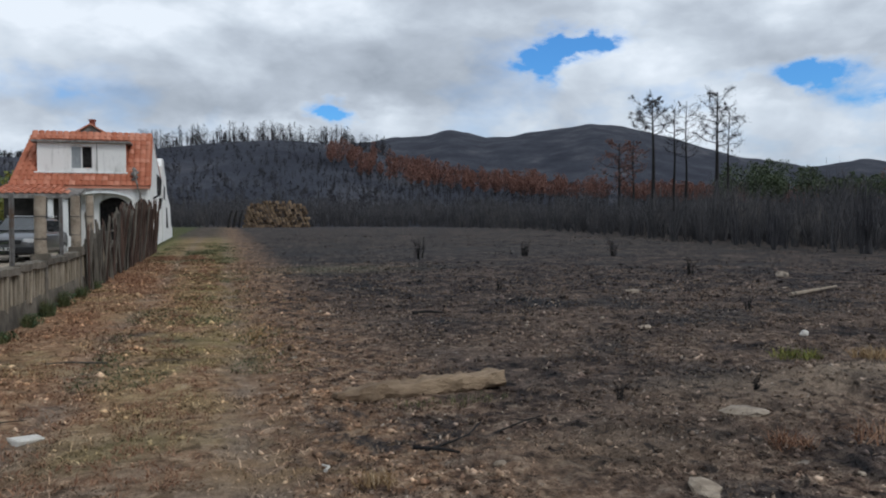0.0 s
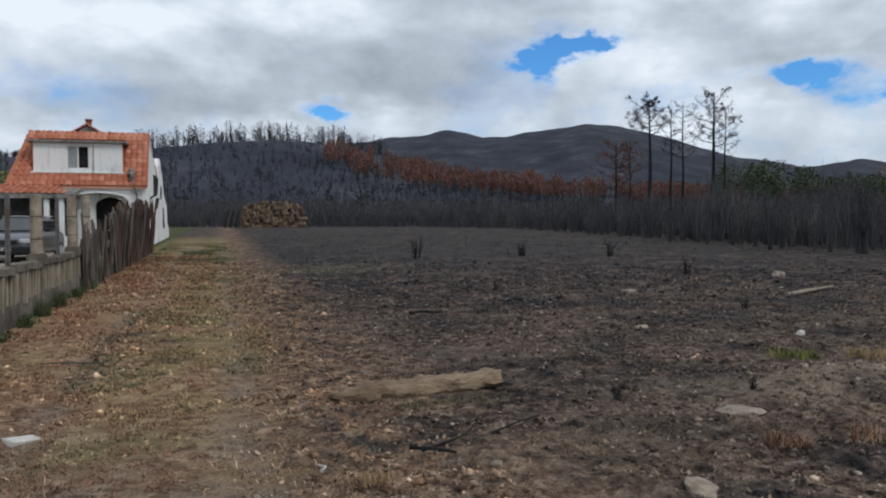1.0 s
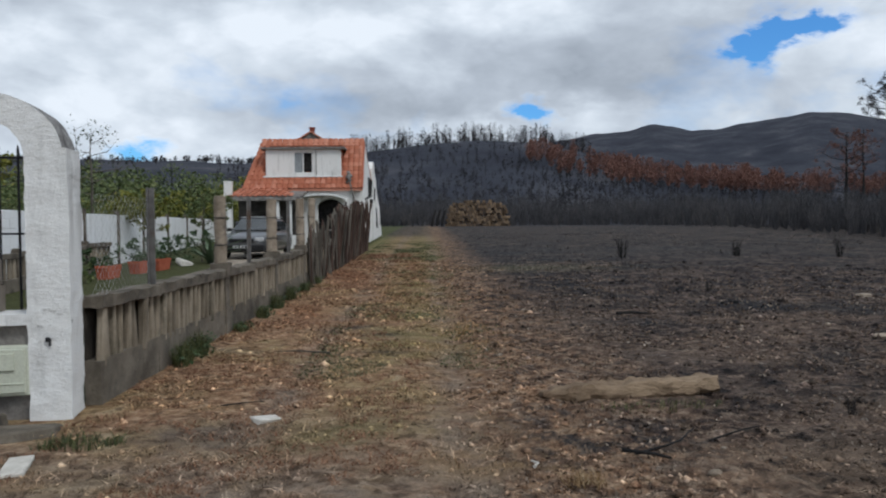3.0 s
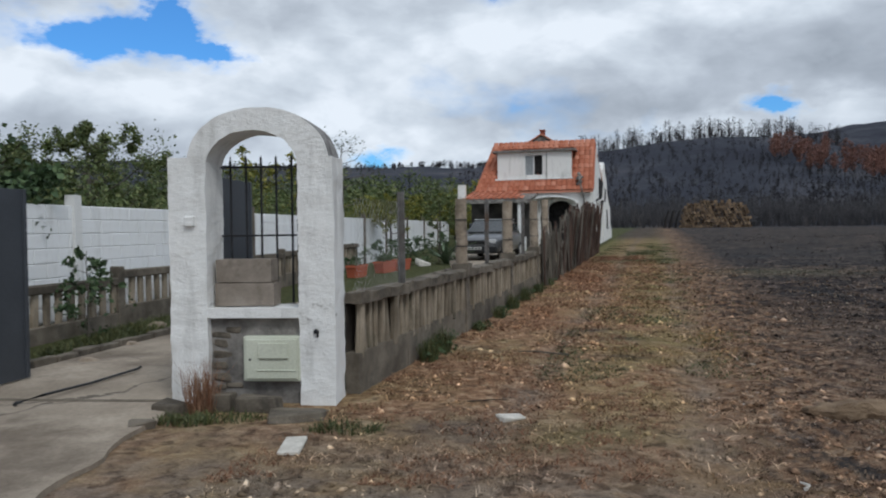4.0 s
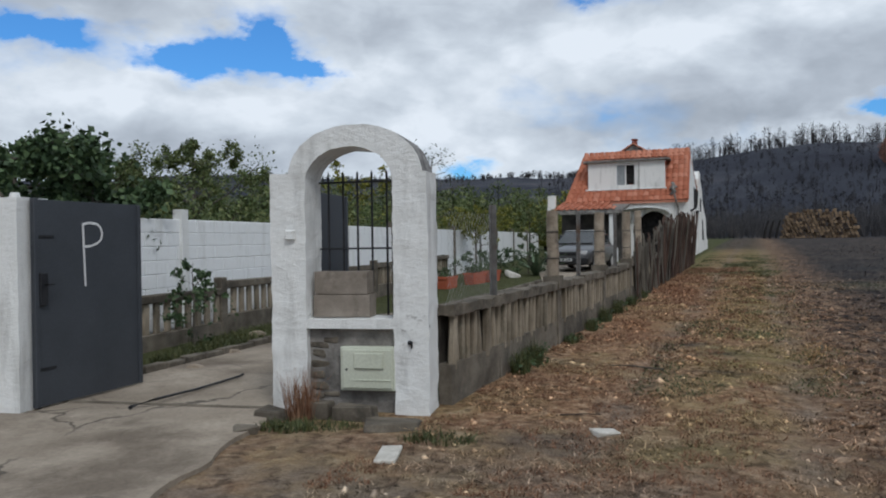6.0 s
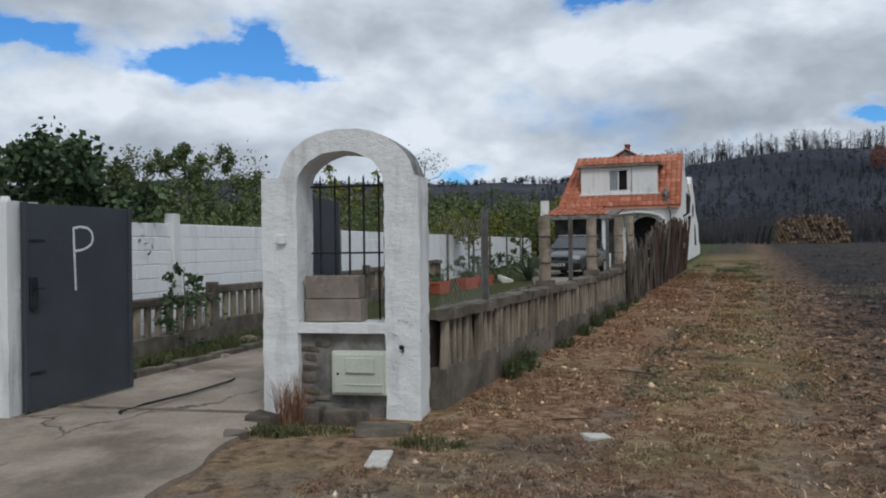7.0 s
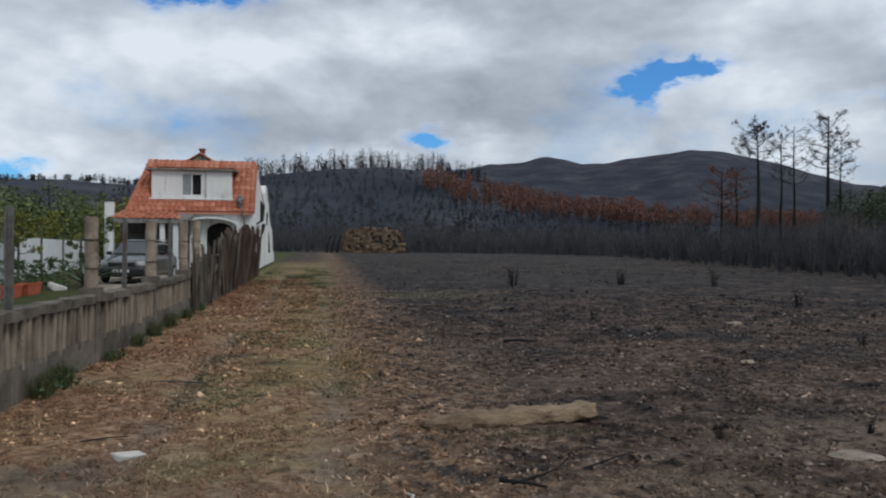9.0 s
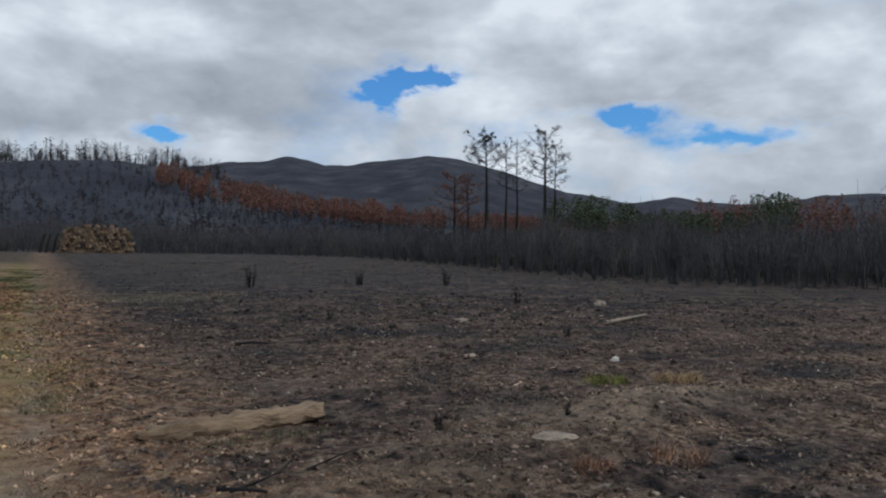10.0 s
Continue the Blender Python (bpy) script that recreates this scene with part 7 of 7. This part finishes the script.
stuff("brown_litter", blades(b, rng.uniform(0.025, 0.085, len(b)) * (0.7 + dist / 16), 0.0022 + dist * 0.0003, 0.7, 0.4), M_loose, "brown dead litter scattered on the burnt field", "litter")
x, y = over_field(9000, 22, 60, 10, 70, 1.2)
x, y = clumpy(x, y, 0.25, 0.0, 31.0)
b = np.stack([x, y, near_z(x, y) - 0.01], 1)
dist = np.hypot(x, y)
stuff("field_regrowth", blades(b, rng.uniform(0.05, 0.20, len(b)), 0.005 + dist * 0.0004, 0.8, 0.5), M_loose, "grey stubble on the far part of the field", "stubble")
# dry grass round the low mound and in the foreground corner
tuft("mound_grass", 7.5, 5.9, 0.28, 0.22, 260, 0.13, 0.004, M_leaf_yellow, "yellow-green grass tuft on the low mound", 0.6)
tuft("mound_grass", 8.1, 5.4, 0.3, 0.25, 300, 0.15, 0.004, M_straw, "dry grass tuft on the low mound", 0.6)
tuft("dry_tussock", 4.75, 3.75, 0.16, 0.14, 150, 0.13, 0.003, M_rust_grass, "rust-brown dry grass tussock on burnt soil", 0.8)
tuft("dry_tussock", 5.3, 3.5, 0.2, 0.2, 110, 0.18, 0.003, M_rust_grass, "rust-brown dry grass tussock on burnt soil", 0.8)
tuft("dry_tussock", 2.15, 4.25, 0.12, 0.1, 180, 0.10, 0.003, M_straw, "small straw-coloured grass tuft", 0.8)
tuft("beam_grass", 3.4, 5.75, 0.5, 0.12, 170, 0.08, 0.003, M_grass, "thin green shoots before the beam", 0.5)
x, y = patch_points(7.8, 21.8, 2.6, 1.7, 3200)
x, y = clumpy(x, y, 0.9, 0.12, 5.0)
stuff("pale_grass", blades(np.stack([x, y, near_z(x, y) - 0.01], 1), rng.uniform(0.05, 0.14, len(x)), 0.008, 0.9, 0.4), M_litter, "pale dry grass strip across the burnt field", "grass")
x, y = patch_points(-4.75, 10.6, 0.35, 2.0, 2400)
stuff("garden_grass", blades(np.stack([x, y, near_z(x, y) - 0.01], 1), rng.uniform(0.05, 0.16, len(x)), 0.006, 0.7), M_grass, "unmown grass between kerb and balustrade", "grass")


# ---- clods of burnt soil and curled dead leaves ----
def clods(x, y, size):
    """Small uneven lumps, each a squashed octahedron pressed into the ground."""
    n = len(x)
    c = np.stack([x, y, near_z(x, y) + size * 0.08], 1)
    a = rng.uniform(0, 6.283, n)
    u = np.stack([np.cos(a), np.sin(a), rng.normal(0, 0.15, n)], 1)
    w = np.stack([-np.sin(a), np.cos(a), rng.normal(0, 0.15, n)], 1)
    up = np.stack([rng.normal(0, 0.25, n), rng.normal(0, 0.25, n), np.ones(n)], 1)

    def k(lo, hi):
        return (size * rng.uniform(lo, hi, n))[:, None]
    v = np.stack([c + u * k(0.5, 1.1), c + w * k(0.35, 0.8), c - u * k(0.5, 1.1), c - w * k(0.35, 0.8), c + up * k(0.3, 0.75), c - up * k(0.3, 0.5)], 1).reshape(-1, 3)
    i = np.arange(n)[:, None] * 6
    tris = [[0, 1, 4], [1, 2, 4], [2, 3, 4], [3, 0, 4], [1, 0, 5], [2, 1, 5], [3, 2, 5], [0, 3, 5]]
    return v, np.concatenate([i + np.array([q]) for q in tris], 1).reshape(-1, 3)


x, y = over_field(34000, 3.0, 26, 8, 78, 1.35)
x, y = clumpy(x, y, 2.1, -0.05, 41.0)
stuff("clods", clods(x, y, rng.gamma(2.2, 0.008, len(x)) * (0.75 + np.hypot(x, y) / 22)), M_loose, "dark clods and burnt roots strewn over the field", "clods")
x, y = in_track(16000, 3.2, 24, 0.1, 3.4, 1.5)
keep = (x > -1.75) | (y > 6.9)
x, y = clumpy(x[keep], y[keep], 1.9, 0.0, 47.0)
stuff("track_clods", clods(x, y, rng.gamma(2.0, 0.007, len(x)) * (0.7 + y / 22)), M_loose, "clods and matted straw lumps on the track", "clods")
x, y = over_field(26000, 3.0, 20, 8, 78, 1.3)
x, y = clumpy(x, y, 1.2, 0.0, 53.0)
size = rng.uniform(0.012, 0.045, len(x)) * (0.8 + np.hypot(x, y) / 18)
stuff("curled_leaves", leaf_cards(np.stack([x, y, near_z(x, y) + size * 0.25], 1), size, 0.0, 0.5), M_litter, "curled brown dead leaves on the burnt field", "leaves")
